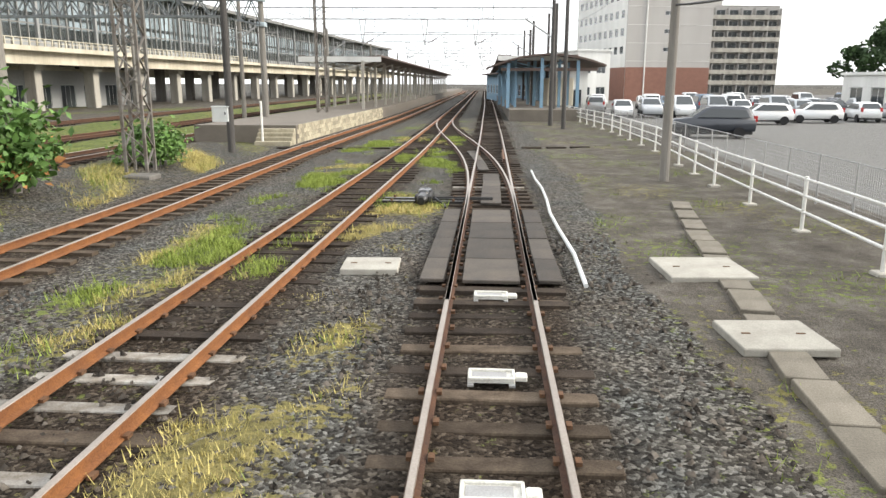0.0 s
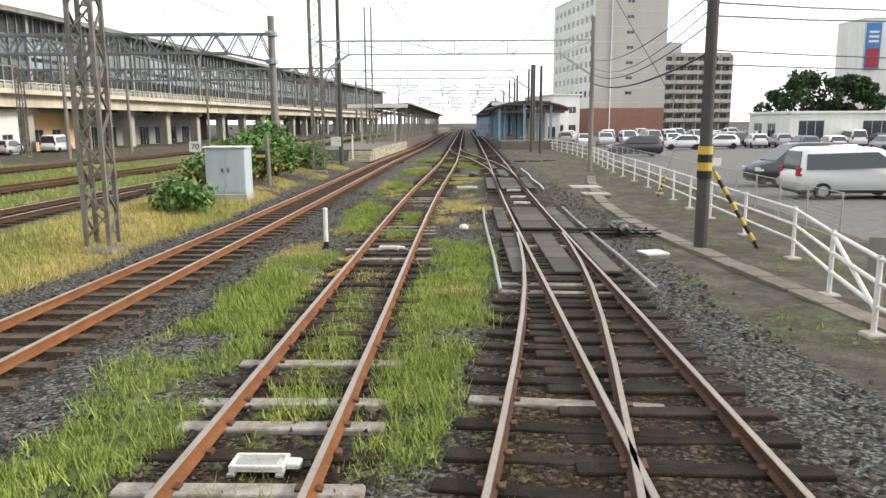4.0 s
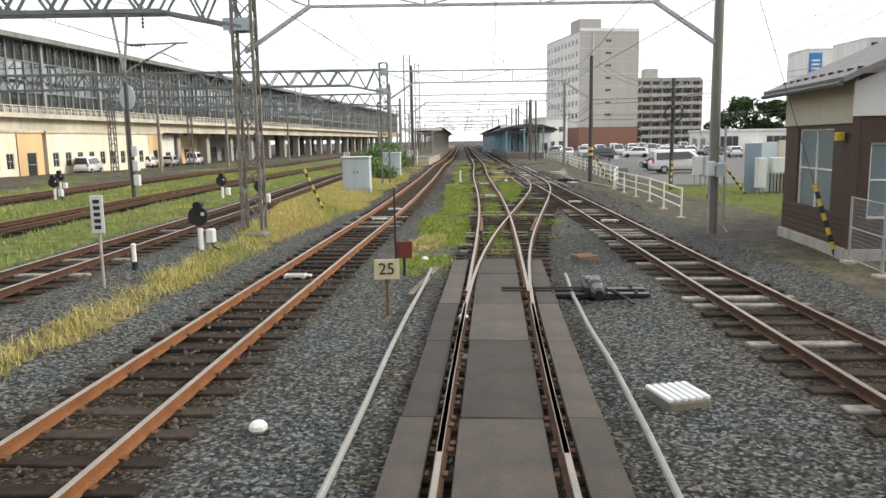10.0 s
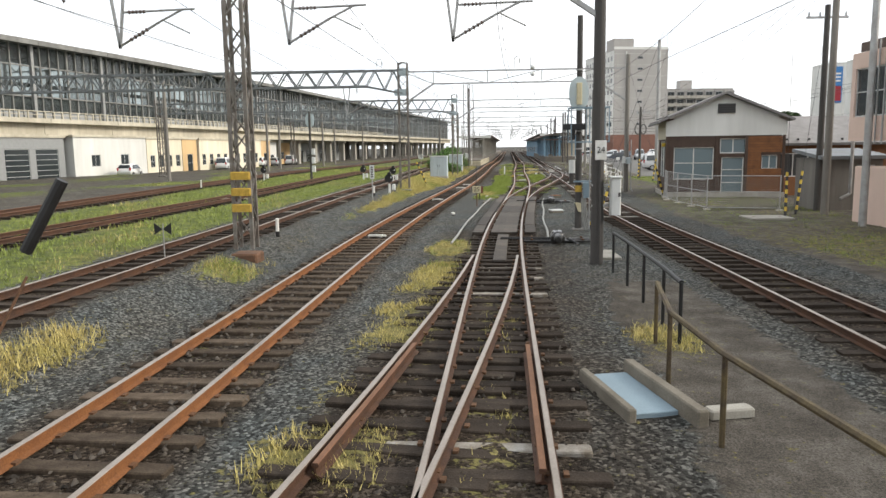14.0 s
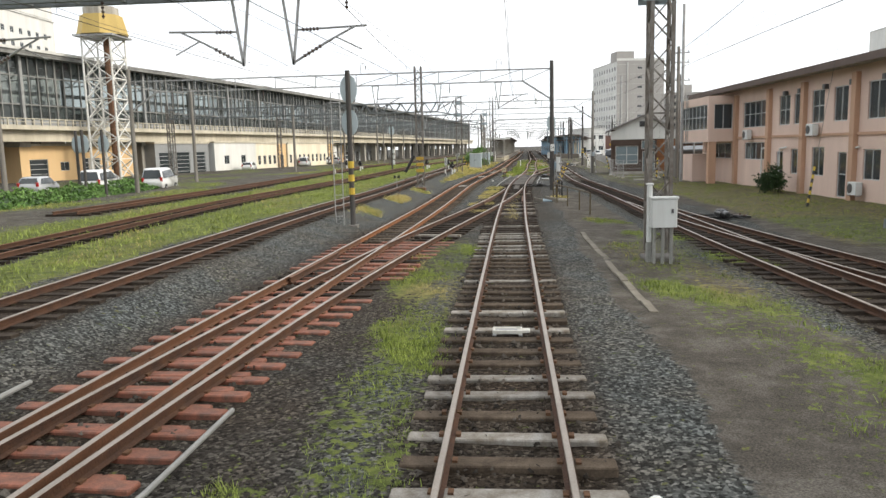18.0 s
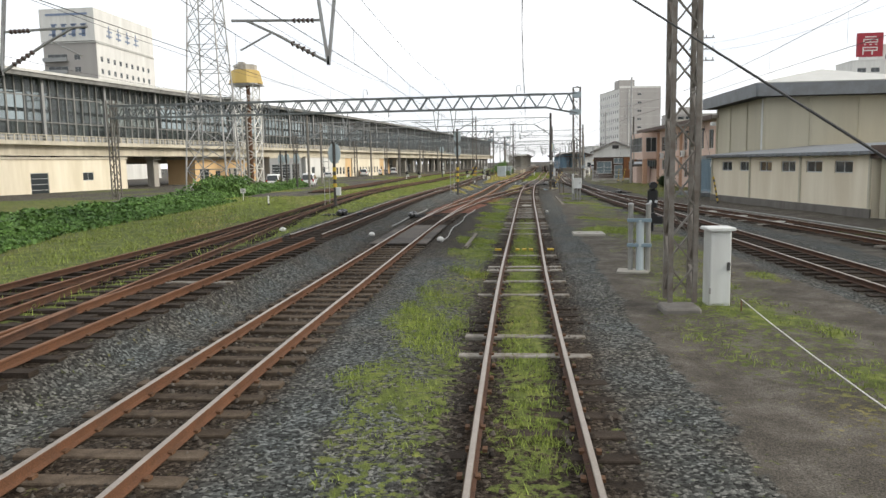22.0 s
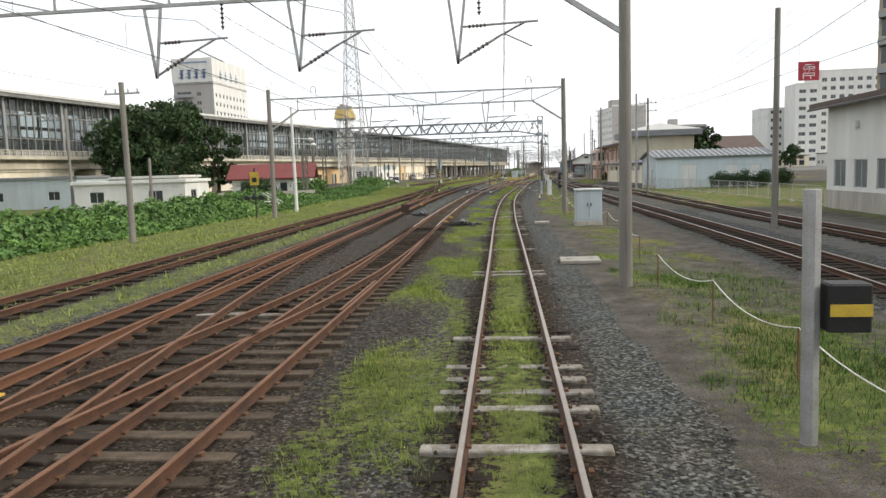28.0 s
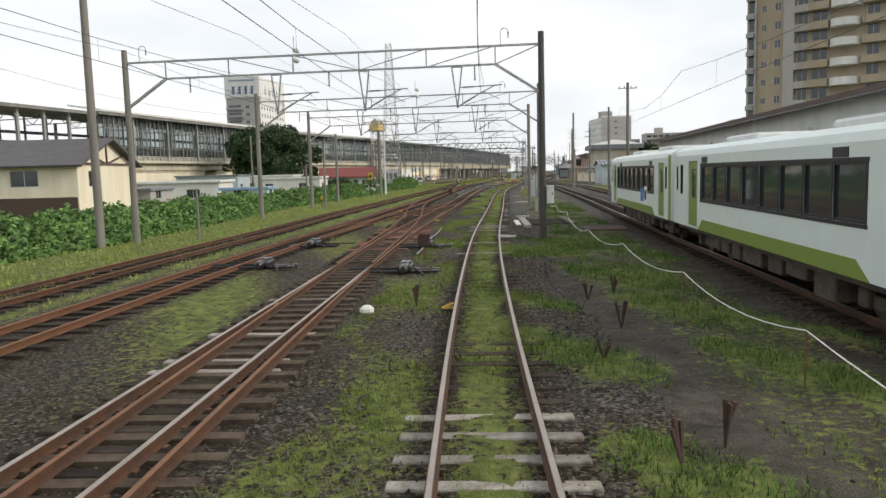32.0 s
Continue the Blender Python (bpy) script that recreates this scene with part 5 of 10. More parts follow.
M_PILASTER = mat("orange_pilaster_paint", (0.52, 0.33, 0.225), 0.85, 0, 0.15, 1.0, 0.1, 30, streak=True)
M_BEIGE = mat("beige_wall_paint", (0.52, 0.49, 0.38), 0.85, 0, 0.12, 0.5, 0.1, 30, second=(0.43, 0.4, 0.31), streak=True)
M_TAN = mat("tan_tile_wall", (0.4, 0.335, 0.24), 0.8, 0, 0.12, 0.5, 0.08, 30, second=(0.33, 0.275, 0.195), streak=True)
M_WHITEWALL = mat("white_wall_render", (0.72, 0.72, 0.69), 0.85, 0, 0.1, 0.6, 0.1, 30, second=(0.57, 0.57, 0.54), streak=True)
M_PALEBLUE = mat("pale_blue_wall", (0.54, 0.63, 0.66), 0.7, 0, 0.12, 0.8, 0.08, 30, second=(0.46, 0.53, 0.55), streak=True)
M_BLUEWALL = mat("blue_station_wall", (0.21, 0.34, 0.45), 0.7, 0, 0.15, 1.0, 0.08, 30, streak=True)
M_CONTAINER = mat("blue_grey_container_paint", (0.23, 0.31, 0.36), 0.6, 0.1, 0.15, 1.0, 0.08, 30, streak=True)
M_GREYWALL = mat("grey_tile_wall", (0.4, 0.385, 0.365), 0.8, 0, 0.1, 0.3, 0.08, 30, second=(0.35, 0.335, 0.315), streak=True)
M_BRICK = mat("brown_red_tile", (0.23, 0.115, 0.085), 0.8, 0, 0.2, 2.0, 0.1, 30)
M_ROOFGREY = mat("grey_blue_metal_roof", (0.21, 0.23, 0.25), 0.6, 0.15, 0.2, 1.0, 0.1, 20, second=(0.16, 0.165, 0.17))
M_ROOFSLATE = mat("dark_slate_roof", (0.1, 0.095, 0.1), 0.7, 0.05, 0.25, 1.2, 0.2, 20, second=(0.07, 0.066, 0.068))
M_ROOFBROWN = mat("brown_metal_roof", (0.12, 0.085, 0.07), 0.65, 0.1, 0.25, 1.0, 0.1, 20)
M_SLATE = mat("grey_slate_roof", (0.25, 0.24, 0.235), 0.75, 0, 0.25, 2.0, 0.15, 20, second=(0.18, 0.17, 0.165))
M_ROOFRED = mat("red_metal_roof", (0.21, 0.045, 0.04), 0.6, 0.1, 0.2, 1.0, 0.1, 20)
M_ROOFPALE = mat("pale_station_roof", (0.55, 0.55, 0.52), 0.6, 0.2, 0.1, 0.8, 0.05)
M_BROWNWOOD = mat("varnished_wood_siding", (0.24, 0.1, 0.035), 0.6, 0, 0.25, 3.0, 0.2, 30, second=(0.16, 0.066, 0.026), objrand=0.12)
M_SIDING = mat("brown_siding", (0.085, 0.056, 0.042), 0.75, 0, 0.25, 3.0, 0.2, 30, objrand=0.12)
M_STEELGREY = mat("grey_steel_mullion", (0.34, 0.345, 0.34), 0.6, 0.4, 0.2, 2.0, 0.1)
M_HALLSTEEL = mat("hall_frame_steel", (0.26, 0.262, 0.25), 0.7, 0.2, 0.25, 1.0, 0.1, second=(0.15, 0.15, 0.143), streak=True)
M_SHUTTER = mat("grey_shutter", (0.33, 0.34, 0.34), 0.6, 0.3, 0.15, 3, 0.1)
M_SHADESOFFIT = mat("shaded_soffit", (0.05, 0.048, 0.045), 0.95, 0, 0.3, 1.0)
M_FRAME = mat("aluminium_frame", (0.55, 0.56, 0.56), 0.45, 0.5, 0.1, 4)
M_FRAMED = mat("dark_frame", (0.1, 0.1, 0.1), 0.5, 0.3, 0.1, 4)
M_TYRE = mat("tyre_rubber", (0.025, 0.025, 0.026), 0.9, 0, 0.2, 10, 0.1)
M_RIM = mat("alloy_rim", (0.5, 0.5, 0.51), 0.35, 0.8, 0.1, 10)
M_LAMPW = glass_mat("clear_lamp_glass", (0.6, 0.62, 0.64), 0.1)
M_LAMPR = glass_mat("red_lamp_glass", (0.35, 0.02, 0.02), 0.15)
M_CARW = glass_mat("white_car_paint", (0.72, 0.73, 0.73), 0.2, 0.6)
M_CARS = glass_mat("silver_car_paint", (0.42, 0.44, 0.46), 0.25, 0.8)
M_CARD = glass_mat("dark_car_paint", (0.03, 0.035, 0.045), 0.2, 0.7)
M_CARB = glass_mat("grey_blue_car_paint", (0.11, 0.15, 0.2), 0.22, 0.7)
M_CARR = glass_mat("dark_red_car_paint", (0.17, 0.03, 0.035), 0.22, 0.7)
M_TRAIN = mat("train_white_paint", (0.66, 0.76, 0.72), 0.35, 0, 0.05, 1.0, 0.02, second=(0.64, 0.68, 0.66))
M_OLIVE = mat("train_olive_paint", (0.2, 0.27, 0.055), 0.4, 0, 0.08, 1.0, 0.02)
M_UNDER = mat("dusty_underframe", (0.11, 0.085, 0.065), 0.85, 0.1, 0.4, 4, 0.3, second=(0.05, 0.042, 0.036))
M_TANKY = mat("yellow_tank_paint", (0.5, 0.36, 0.11), 0.6, 0, 0.15, 1.0, 0.1, streak=True)
M_SIGNRED = mat("red_sign_face", (0.33, 0.025, 0.04), 0.5, 0, 0.05, 1.0)
M_SIGNBLUE = mat("blue_sign_face", (0.05, 0.19, 0.45), 0.5, 0, 0.05, 1.0)
M_SIGNGREY = mat("grey_blue_lettering", (0.2, 0.26, 0.38), 0.6, 0, 0.05, 1.0)
M_STONEBLOCK = mat("platform_stone_block", (0.43, 0.39, 0.29), 0.95, 0, 0.25, 3.0, 0.4, 25, second=(0.26, 0.23, 0.16), objrand=0.3)
M_PLATTOP = mat("worn_platform_asphalt", (0.17, 0.15, 0.125), 0.95, 0, 0.25, 0.8, 0.3, 30)


# ---- building kit ----
def wall_geo(length, z0, z1, holes, th=0.2):
    """A wall along x, its outer face at y = 0, with openings (u, z, w, h) cut right through."""
    g = Geo()
    zs = sorted({z0, z1, *(h[1] for h in holes), *(h[1] + h[3] for h in holes)})
    for a, b in zip(zs, zs[1:]):
        mid = (a + b) / 2
        spans = sorted((h[0], h[0] + h[2]) for h in holes if h[1] < mid < h[1] + h[3])
        u = 0.0
        for s, e in [*spans, (length, length)]:
            if s - u > 0.01:
                g.box((u + s) / 2, th / 2, a, s - u, th, b - a)
            u = max(u, e)
    return g


PANES = {}


def sheet_window(w, h, cols, rows, t):
    """A far window in one piece: frame strips and panes as one stepped sheet with a rim."""
    def cuts(length, n):
        out = [0.0, t]
        for i in range(1, n):
            out += [length * i / n - t / 2, length * i / n + t / 2]
        return out + [length - t, length]

    xs, zs = cuts(w, cols), cuts(h, rows)
    g = Geo()
    nx, nz = len(xs), len(zs)
    vs = [(x, 0.06, z) for z in zs for x in xs]
    fs, mi = [], []
    for j in range(nz - 1):
        for i in range(nx - 1):
            fs.append((j * nx + i, j * nx + i + 1, (j + 1) * nx + i + 1, (j + 1) * nx + i))
            mi.append(1 if i % 2 and j % 2 else 0)
    k = len(vs)
    vs += [(0, 0.14, 0), (w, 0.14, 0), (w, 0.14, h), (0, 0.14, h)]
    c = (0, nx - 1, nx * nz - 1, nx * (nz - 1))
    edges = [list(range(nx)), [nx * j + nx - 1 for j in range(nz)], [nx * nz - 1 - i for i in range(nx)], [nx * (nz - 1 - j) for j in range(nz)]]
    for e, (p, q) in zip(edges, ((0, 1), (1, 2), (2, 3), (3, 0))):
        fs.append((*reversed(e), k + p, k + q))
        mi.append(0)
    g.v, g.f, g.mi = vs, fs, mi
    return g


def window(parent, m, w, h, cols=2, rows=1, frame=None, glass=None, name="window", joined=False):
    """A framed window set back in its opening, with its pane as a part."""
    frame, glass = frame or M_FRAME, glass or M_GLASSD
    key = (round(w, 2), round(h, 2), cols, rows, frame.name, glass.name, joined)
    if key not in PANES:
        t = 0.05 if w > 0.5 else 0.035
        g = Geo().box(w / 2, 0.09, 0, w, 0.06, t).box(w / 2, 0.09, h - t, w, 0.06, t)
        for i in range(cols + 1):
            g.box(t / 2 + (w - t) * i / cols, 0.09, t, t, 0.058, h - 2 * t)
        for j in range(1, rows):
            g.box(w / 2, 0.09, h * j / rows, w - 2 * t, 0.05, t * 0.8)
        p = Geo().box(w / 2, 0.105, 0.02, w - 0.04, 0.012, h - 0.04)
        if joined:
            PANES[key] = (sheet_window(w, h, cols, rows, t).mesh("window", frame, glass), None)
        else:
            PANES[key] = (g.mesh("window", frame), p.mesh("pane", glass))
    ob = new(name, PANES[key][0])
    ob.parent, ob.matrix_basis = parent, m
    if joined:
        return ob
    pane = new("pane", PANES[key][1])
    pane.parent = ob
    return ob


def face(top, m, length, z0, z1, wins, material, th=0.2, name="wall", frame=None, glass=None):
    """One wall with its windows: wins are (u, sill, width, height, columns, rows)."""
    ob = part(name, wall_geo(length, z0, z1, [w[:4] for w in wins], th), material, top)
    ob.matrix_basis = m
    for u, z, w, h, c, r in wins:
        window(top, m @ pose(u, 0, z), w, h, c, r, frame, glass, "window", top.matrix_basis.translation.y > 60 or abs(top.matrix_basis.translation.x) > 30)
    return ob


def row(u0, step, n, z, w, h, c=2, r=1):
    return [(u0 + step * i, z, w, h, c, r) for i in range(n)]


def house(name, label, a, b, depth, height, walls, wall_mat, roof="flat", roof_mat=None, rise_by=1.5, over=0.4, category="building", z=0.0, gable_mat=None, frame=None, glass=None, group="", eave=0.15):
    """A building whose front runs from a to b (seen from outside: left to right); walls: front, right, back, left window lists."""
    dx, dy = b[0] - a[0], b[1] - a[1]
    length, rz = math.hypot(dx, dy), math.degrees(math.atan2(dy, dx))
    top = thing(name, a[0], a[1], z, rz, label, category, group)
    th = 0.2
    mats = wall_mat if isinstance(wall_mat, list) else [wall_mat] * 4
    spots = [(pose(0, 0, 0), length), (pose(length, th, 0, 0, 0, 90), depth - 2 * th), (pose(length, depth, 0, 0, 0, 180), length), (pose(0, depth - th, 0, 0, 0, 270), depth - 2 * th)]
    for (m, ln), wins, wm in zip(spots, walls, mats):
        face(top, m, ln, -0.1, height, wins, wm, th, frame=frame, glass=glass)
    roof_mat = roof_mat or M_ROOFGREY
    gable_mat = gable_mat or mats[0]
    o = over
    if roof == "flat":
        part("roof", Geo().box(length / 2, depth / 2, height, length + 2 * o, depth + 2 * o, eave + 0.1, 0, 0.02), roof_mat, top)
    elif roof == "gable_x":
        h, e = height + rise_by, eave
        k = rise_by / (depth / 2)
        for s in (0, 1):
            y0 = -o if s == 0 else depth + o
            zz = height - k * o
            pts = [(-o, y0, zz), (length + o, y0, zz), (length + o, depth / 2, h), (-o, depth / 2, h)]
            part("roof", Geo().slab(pts if s == 0 else pts[::-1], e), roof_mat, top)
        for x in (0.0, length - th):
            part("gable", Geo().slab([(x + th, 0, height), (x + th, depth, height), (x + th, depth / 2, h - 0.02)], -th), gable_mat, top)
    elif roof == "gable_y":
        h, e = height + rise_by, eave
        k = rise_by / (length / 2)
        for s in (0, 1):
            x0 = -o if s == 0 else length + o
            zz = height - k * o
            pts = [(x0, depth + o, zz), (x0, -o, zz), (length / 2, -o, h), (length / 2, depth + o, h)]
            part("roof", Geo().slab(pts if s == 0 else pts[::-1], e), roof_mat, top)
        for y in (0.0, depth - th):
            part("gable", Geo().slab([(0, y + th, height), (length / 2, y + th, h - 0.02), (length, y + th, height)], -th), gable_mat, top)
    elif roof == "shed":
        pts = [(-o, -o, height - 0.05), (length + o, -o, height - 0.05), (length + o, depth + 0.02, height + rise_by), (-o, depth + 0.02, height + rise_by)]
        part("roof", Geo().slab(pts, eave), roof_mat, top)
    return top


def boxpart(top, name, material, x, y, z, sx, sy, sz, rz=0, bev=0.02, label=""):
    return part(name, Geo().box(x, y, z, sx, sy, sz, rz, bev), material, top, label)


# ---- elevated station and viaduct along the left ----
EDGE = [(270, -18.0), (200, -26.0), (112, -36.0), (60, -42.0), (25, -47.0), (10, -49.3), (-15, -54.5), (-45, -60.0), (-70, -65.0), (-110, -70.0), (-139, -73.0), (-200, -80.0), (-320, -95.0)]
edge_y = np.array([p[0] for p in EDGE][::-1], float)
edge_x = np.array([p[1] for p in EDGE][::-1], float)


def edge_at(y):
    return float(np.interp(y, edge_y, edge_x))


def viaduct():
    BAY = 10.0
    top = thing("elevated_railway_viaduct", edge_at(0), 0, 0, 0, "cream concrete viaduct carrying a long steel-and-glass train hall", "viaduct", kind="structure")
    inv = top.matrix_basis.inverted()
    # The second box is an added rear wall that blocks sky slits below.
    deck = Geo().box(BAY / 2, 7.2, 5.9, BAY, 13.6, 0.5).box(BAY / 2, 13.9, 3.7, BAY, 0.2, 2.2).mesh("deck", M_CREAMCONC)
    fascia = Geo().box(BAY / 2, 0.2, 4.7, BAY, 0.4, 1.15).box(BAY / 2, -0.35, 5.85, BAY, 1.1, 0.14).box(BAY / 2, -0.05, 4.62, BAY, 0.5, 0.12).mesh("fascia_beam", M_CREAMCONC)
    parapet = Geo().box(BAY / 2, -0.8, 5.99, BAY, 0.14, 0.3).mesh("parapet", M_CREAMCONC)
    rail = Geo().rod((0, -0.8, 6.98), (BAY, -0.8, 6.98), 0.05).rod((0, -0.8, 6.65), (BAY, -0.8, 6.65), 0.035)
    for i in range(9):
        rail.box(0.55 + 1.11 * i, -0.8, 6.29, 0.13, 0.12, 0.72)
    rail = rail.mesh("handrail", M_CREAMCONC)
    column = Geo().box(0, 2.0, -0.3, 1.1, 1.2, 4.4, 0, 0.06).box(0, 2.0, 4.1, 1.5, 1.8, 0.8, 0, 0.05).mesh("column", M_CONC)
    # Back columns repeat the front ones in dark concrete, as painted deck shade.
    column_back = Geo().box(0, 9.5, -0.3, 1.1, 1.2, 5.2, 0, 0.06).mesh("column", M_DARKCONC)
    crossbeam = Geo().box(0, 6.5, 4.9, 0.9, 11.5, 1.0).mesh("crossbeam", M_CONC)
    pane = Geo().box(BAY / 8, 1.2, 7.0, BAY / 4 - 0.04, 0.03, 6.6).mesh("glass_panel", M_CLEAR)
    curtain = Geo()
    for i in range(1, 8):
        curtain.box(BAY / 8 * i, 1.1, 6.4, 0.13 if i != 4 else 0.22, 0.16, 7.4)
    for z in (8.5, 11.5):
        curtain.box(BAY / 2, 1.08, z, BAY, 0.12, 0.14)
    curtain = curtain.mesh("glazing_frame", M_HALLSTEEL)
    stanchion = Geo().box(0, 0.95, 6.4, 0.36, 0.34, 7.5).mesh("stanchion", M_STEELGREY)
    kick = Geo().box(BAY / 2, 1.2, 6.4, BAY, 0.1, 0.6).mesh("kick_panel", M_SHUTTER)
    roof = Geo().box(BAY / 2, 7.6, 13.75, BAY, 14.2, 0.28).mesh("hall_roof", M_ROOFPALE)
    soffit = Geo().box(BAY / 2, 7.5, 13.66, BAY, 13.4, 0.08).mesh("roof_lining", M_SHUTTER)
    eave = Geo().box(BAY / 2, 0.1, 13.55, BAY, 0.5, 0.5).mesh("eave", M_HALLSTEEL)
    slope = Geo().slab([(0, -0.3, 14.02), (BAY, -0.3, 14.02), (BAY, 5.5, 14.95), (0, 5.5, 14.95)], 0.3).mesh("roof_slope", M_WHITEWALL)
    truss = Geo().bar((0, 1.4, 12.3), (0, 13.8, 12.3), 0.14)
    for i in range(8):
        truss.bar((0, 1.4 + 1.55 * i, 12.3 if i % 2 else 13.6), (0, 1.4 + 1.55 * (i + 1), 13.6 if i % 2 else 12.3), 0.1)
    truss = truss.mesh("roof_truss", M_STEELGREY)
    island = Geo().box(BAY / 2, 8.0, 6.4, BAY, 5.0, 1.0).mesh("inner_platform", M_CONC)
    screen = Geo().box(BAY / 2, 5.7, 8.25, BAY - 0.6, 0.06, 0.4).box(BAY * 0.3, 8.0, 7.4, 2.2, 0.5, 1.9).mesh("platform_screen", M_ROOFPALE)
    inner = Geo().box(0, 8.0, 7.4, 0.35, 0.35, 5.0).mesh("hall_column", M_CONC)
    back = Geo().box(BAY / 2, 14.0, 6.4, BAY, 0.12, 3.4).box(BAY / 2, 14.0, 10.9, BAY, 0.12, 0.5).box(0.2, 14.0, 9.8, 0.4, 0.12, 3.9).box(BAY / 2, 14.0, 9.8, 0.3, 0.12, 3.9).mesh("rear_wall", M_SHUTTER)
    open_column = Geo().box(0, 1.3, 6.4, 0.4, 0.4, 7.2).box(0, 1.3, 12.4, 0.9, 0.3, 0.2).mesh("hall_column", M_STEELGREY)
    open_wall = Geo().box(BAY / 2, 0.6, 6.3, BAY, 0.25, 1.5).mesh("platform_wall", M_CONC)
    open_roof = Geo().box(BAY / 2, 6.4, 13.5, BAY, 12.0, 0.3).box(BAY / 2, 0.35, 13.35, BAY, 0.3, 0.5).mesh("canopy", M_HALLSTEEL)
    y = 252.0
    while y > -300:
        x = edge_at(y)
        y2 = y - BAY * 0.985
        x2 = edge_at(y2)
        # bays run from far to near; their outer side looks at the tracks
        ang = math.degrees(math.atan2(y - y2, x - x2))
        m = pose(x2, y2, 0, 0, 0, ang)
        hall = y > -136

        def put(name, me, mm=m):
            ob = new(name, me)
            ob.parent, ob.matrix_parent_inverse, ob.matrix_basis = top, inv, mm
            return ob

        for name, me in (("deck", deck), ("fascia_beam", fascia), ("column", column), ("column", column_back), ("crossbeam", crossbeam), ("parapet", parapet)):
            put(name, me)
        if y < 130:
            put("handrail", rail)
        if hall:
            for name, me in (("kick_panel", kick), ("hall_roof", roof), ("roof_lining", soffit), ("eave", eave), ("rear_wall", back), ("stanchion", stanchion), ("glazing_frame", curtain), ("roof_truss", truss), ("inner_platform", island), ("platform_screen", screen), ("hall_column", inner)):
                if y < 90 or me not in (truss, island, screen, inner):
                    put(name, me)
            if y < -15:
                put("roof_slope", slope)
            for i in range(4):
                put("glass_panel", pane, m @ pose(BAY / 4 * i, 0, 0))
        elif y > -210:
            # open platform end: bare steel columns under a dark roof, a solid concrete wall below
            near_end = y > -160
            for i in range(2):
                put("hall_column", open_column, m @ pose(BAY / 2 * i, 0, 0))
            for name, me in (("platform_wall", open_wall), ("canopy", open_roof), ("inner_platform", island), ("roof_truss", truss)):
                put(name, me)
            if near_end:
                put("rear_wall", back)
                put("platform_screen", screen)
        y = y2
    return top


viaduct()


def under_viaduct(name, label, y0, y1, back, height, wall, wins, depth=5.0, roof_mat=None):
    """A low building built in below the deck; its front looks at the tracks."""
    far, near = (edge_at(y1) - back, y1), (edge_at(y0) - back, y0)
    return house(name, label, near, far, depth, height, (wins, [], [], []), wall, "flat", roof_mat or M_CREAMCONC, over=0.15, category="building")


under_viaduct("station_annex", "white boxy building under the viaduct with two grey windows", -1.4, 10.4, -0.75, 4.5, M_WHITEWALL, [(2.6, 1.3, 1.4, 1.3, 2, 1), (7.4, 1.3, 1.4, 1.3, 2, 1)])
under_viaduct("station_annex", "cream building under the viaduct with small dark windows", 11.0, 18.8, -0.45, 4.4, M_CREAMWALL, row(0.7, 1.9, 4, 0.9, 1.0, 1.5, 2, 2))
under_viaduct("station_annex", "ochre wall with a brown door under the viaduct", 19.2, 22.8, -0.3, 4.4, M_OCHREWALL, [(1.2, 0.05, 1.4, 2.4, 1, 2)])
under_viaduct("station_annex", "cream building with a row of narrow windows", 23.2, 43.0, -0.45, 4.4, M_CREAMWALL, row(0.8, 2.1, 9, 0.9, 1.0, 1.5, 2, 2))
under_viaduct("station_annex", "ochre wall with a brown door between the cream walls", 43.4, 46.8, -0.3, 4.4, M_OCHREWALL, [(1.0, 0.05, 1.2, 2.3, 1, 1)])
under_viaduct("station_annex", "white office wall under the viaduct", 47.4, 53.5, 1.4, 4.2, M_WHITEWALL, row(1.0, 2.6, 2, 1.2, 1.5, 0.8, 2, 1))
under_viaduct("station_annex", "ochre-washed wall with windows behind the columns", 56.0, 68.0, 4.5, 4.2, M_OCHREWALL, row(1.2, 3.1, 3, 1.0, 1.6, 1.4, 2, 1))
under_viaduct("station_annex", "dark shuttered wall behind the columns", 70.0, 104.0, 5.5, 4.2, M_SHUTTER, row(1.5, 4.4, 7, 0.05, 2.6, 2.6, 3, 1))
under_viaduct("storage_shed", "grey corrugated steel shutters under the viaduct", -14.0, -2.0, -0.2, 4.4, M_SHUTTER, row(0.8, 3.8, 3, 0.05, 3.0, 3.2, 1, 6))
under_viaduct("station_annex", "ochre wall with shutters behind parked vans", -34.0, -15.5, 1.4, 4.2, M_OCHREWALL, [(1.2, 0.05, 2.6, 2.7, 1, 5), (5.6, 1.4, 1.4, 1.0, 2, 1), (9.5, 0.05, 2.6, 2.7, 1, 5), (14.0, 1.2, 1.4, 1.2, 2, 1)])
under_viaduct("station_annex", "cream concrete wall beside a dark open arch", -75.0, -51.5, -0.2, 4.2, M_CREAMWALL, [(2.0, 1.6, 1.8, 1.0, 2, 1), (8.0, 0.05, 2.6, 2.6, 1, 4), (16.0, 1.6, 1.8, 1.0, 2, 1)])
under_viaduct("station_annex", "cream wall under the viaduct end", -108.0, -78.0, -0.2, 4.2, M_CREAMWALL, row(3.0, 7.0, 4, 1.5, 1.4, 1.0, 2, 1))
under_viaduct("station_annex", "cream wall under the open viaduct end", -150.0, -112.0, 0.0, 4.3, M_CREAMWALL, row(3.0, 7.0, 5, 1.5, 1.4, 1.0, 2, 1))
# Blank wall whose dark concrete stands for the shade below the deck.
under_viaduct("storage_shed", "blank wall below the open viaduct deck, dark as the shaded undercroft", -240.0, -153.0, 6.0, 4.3, M_DARKCONC, [])


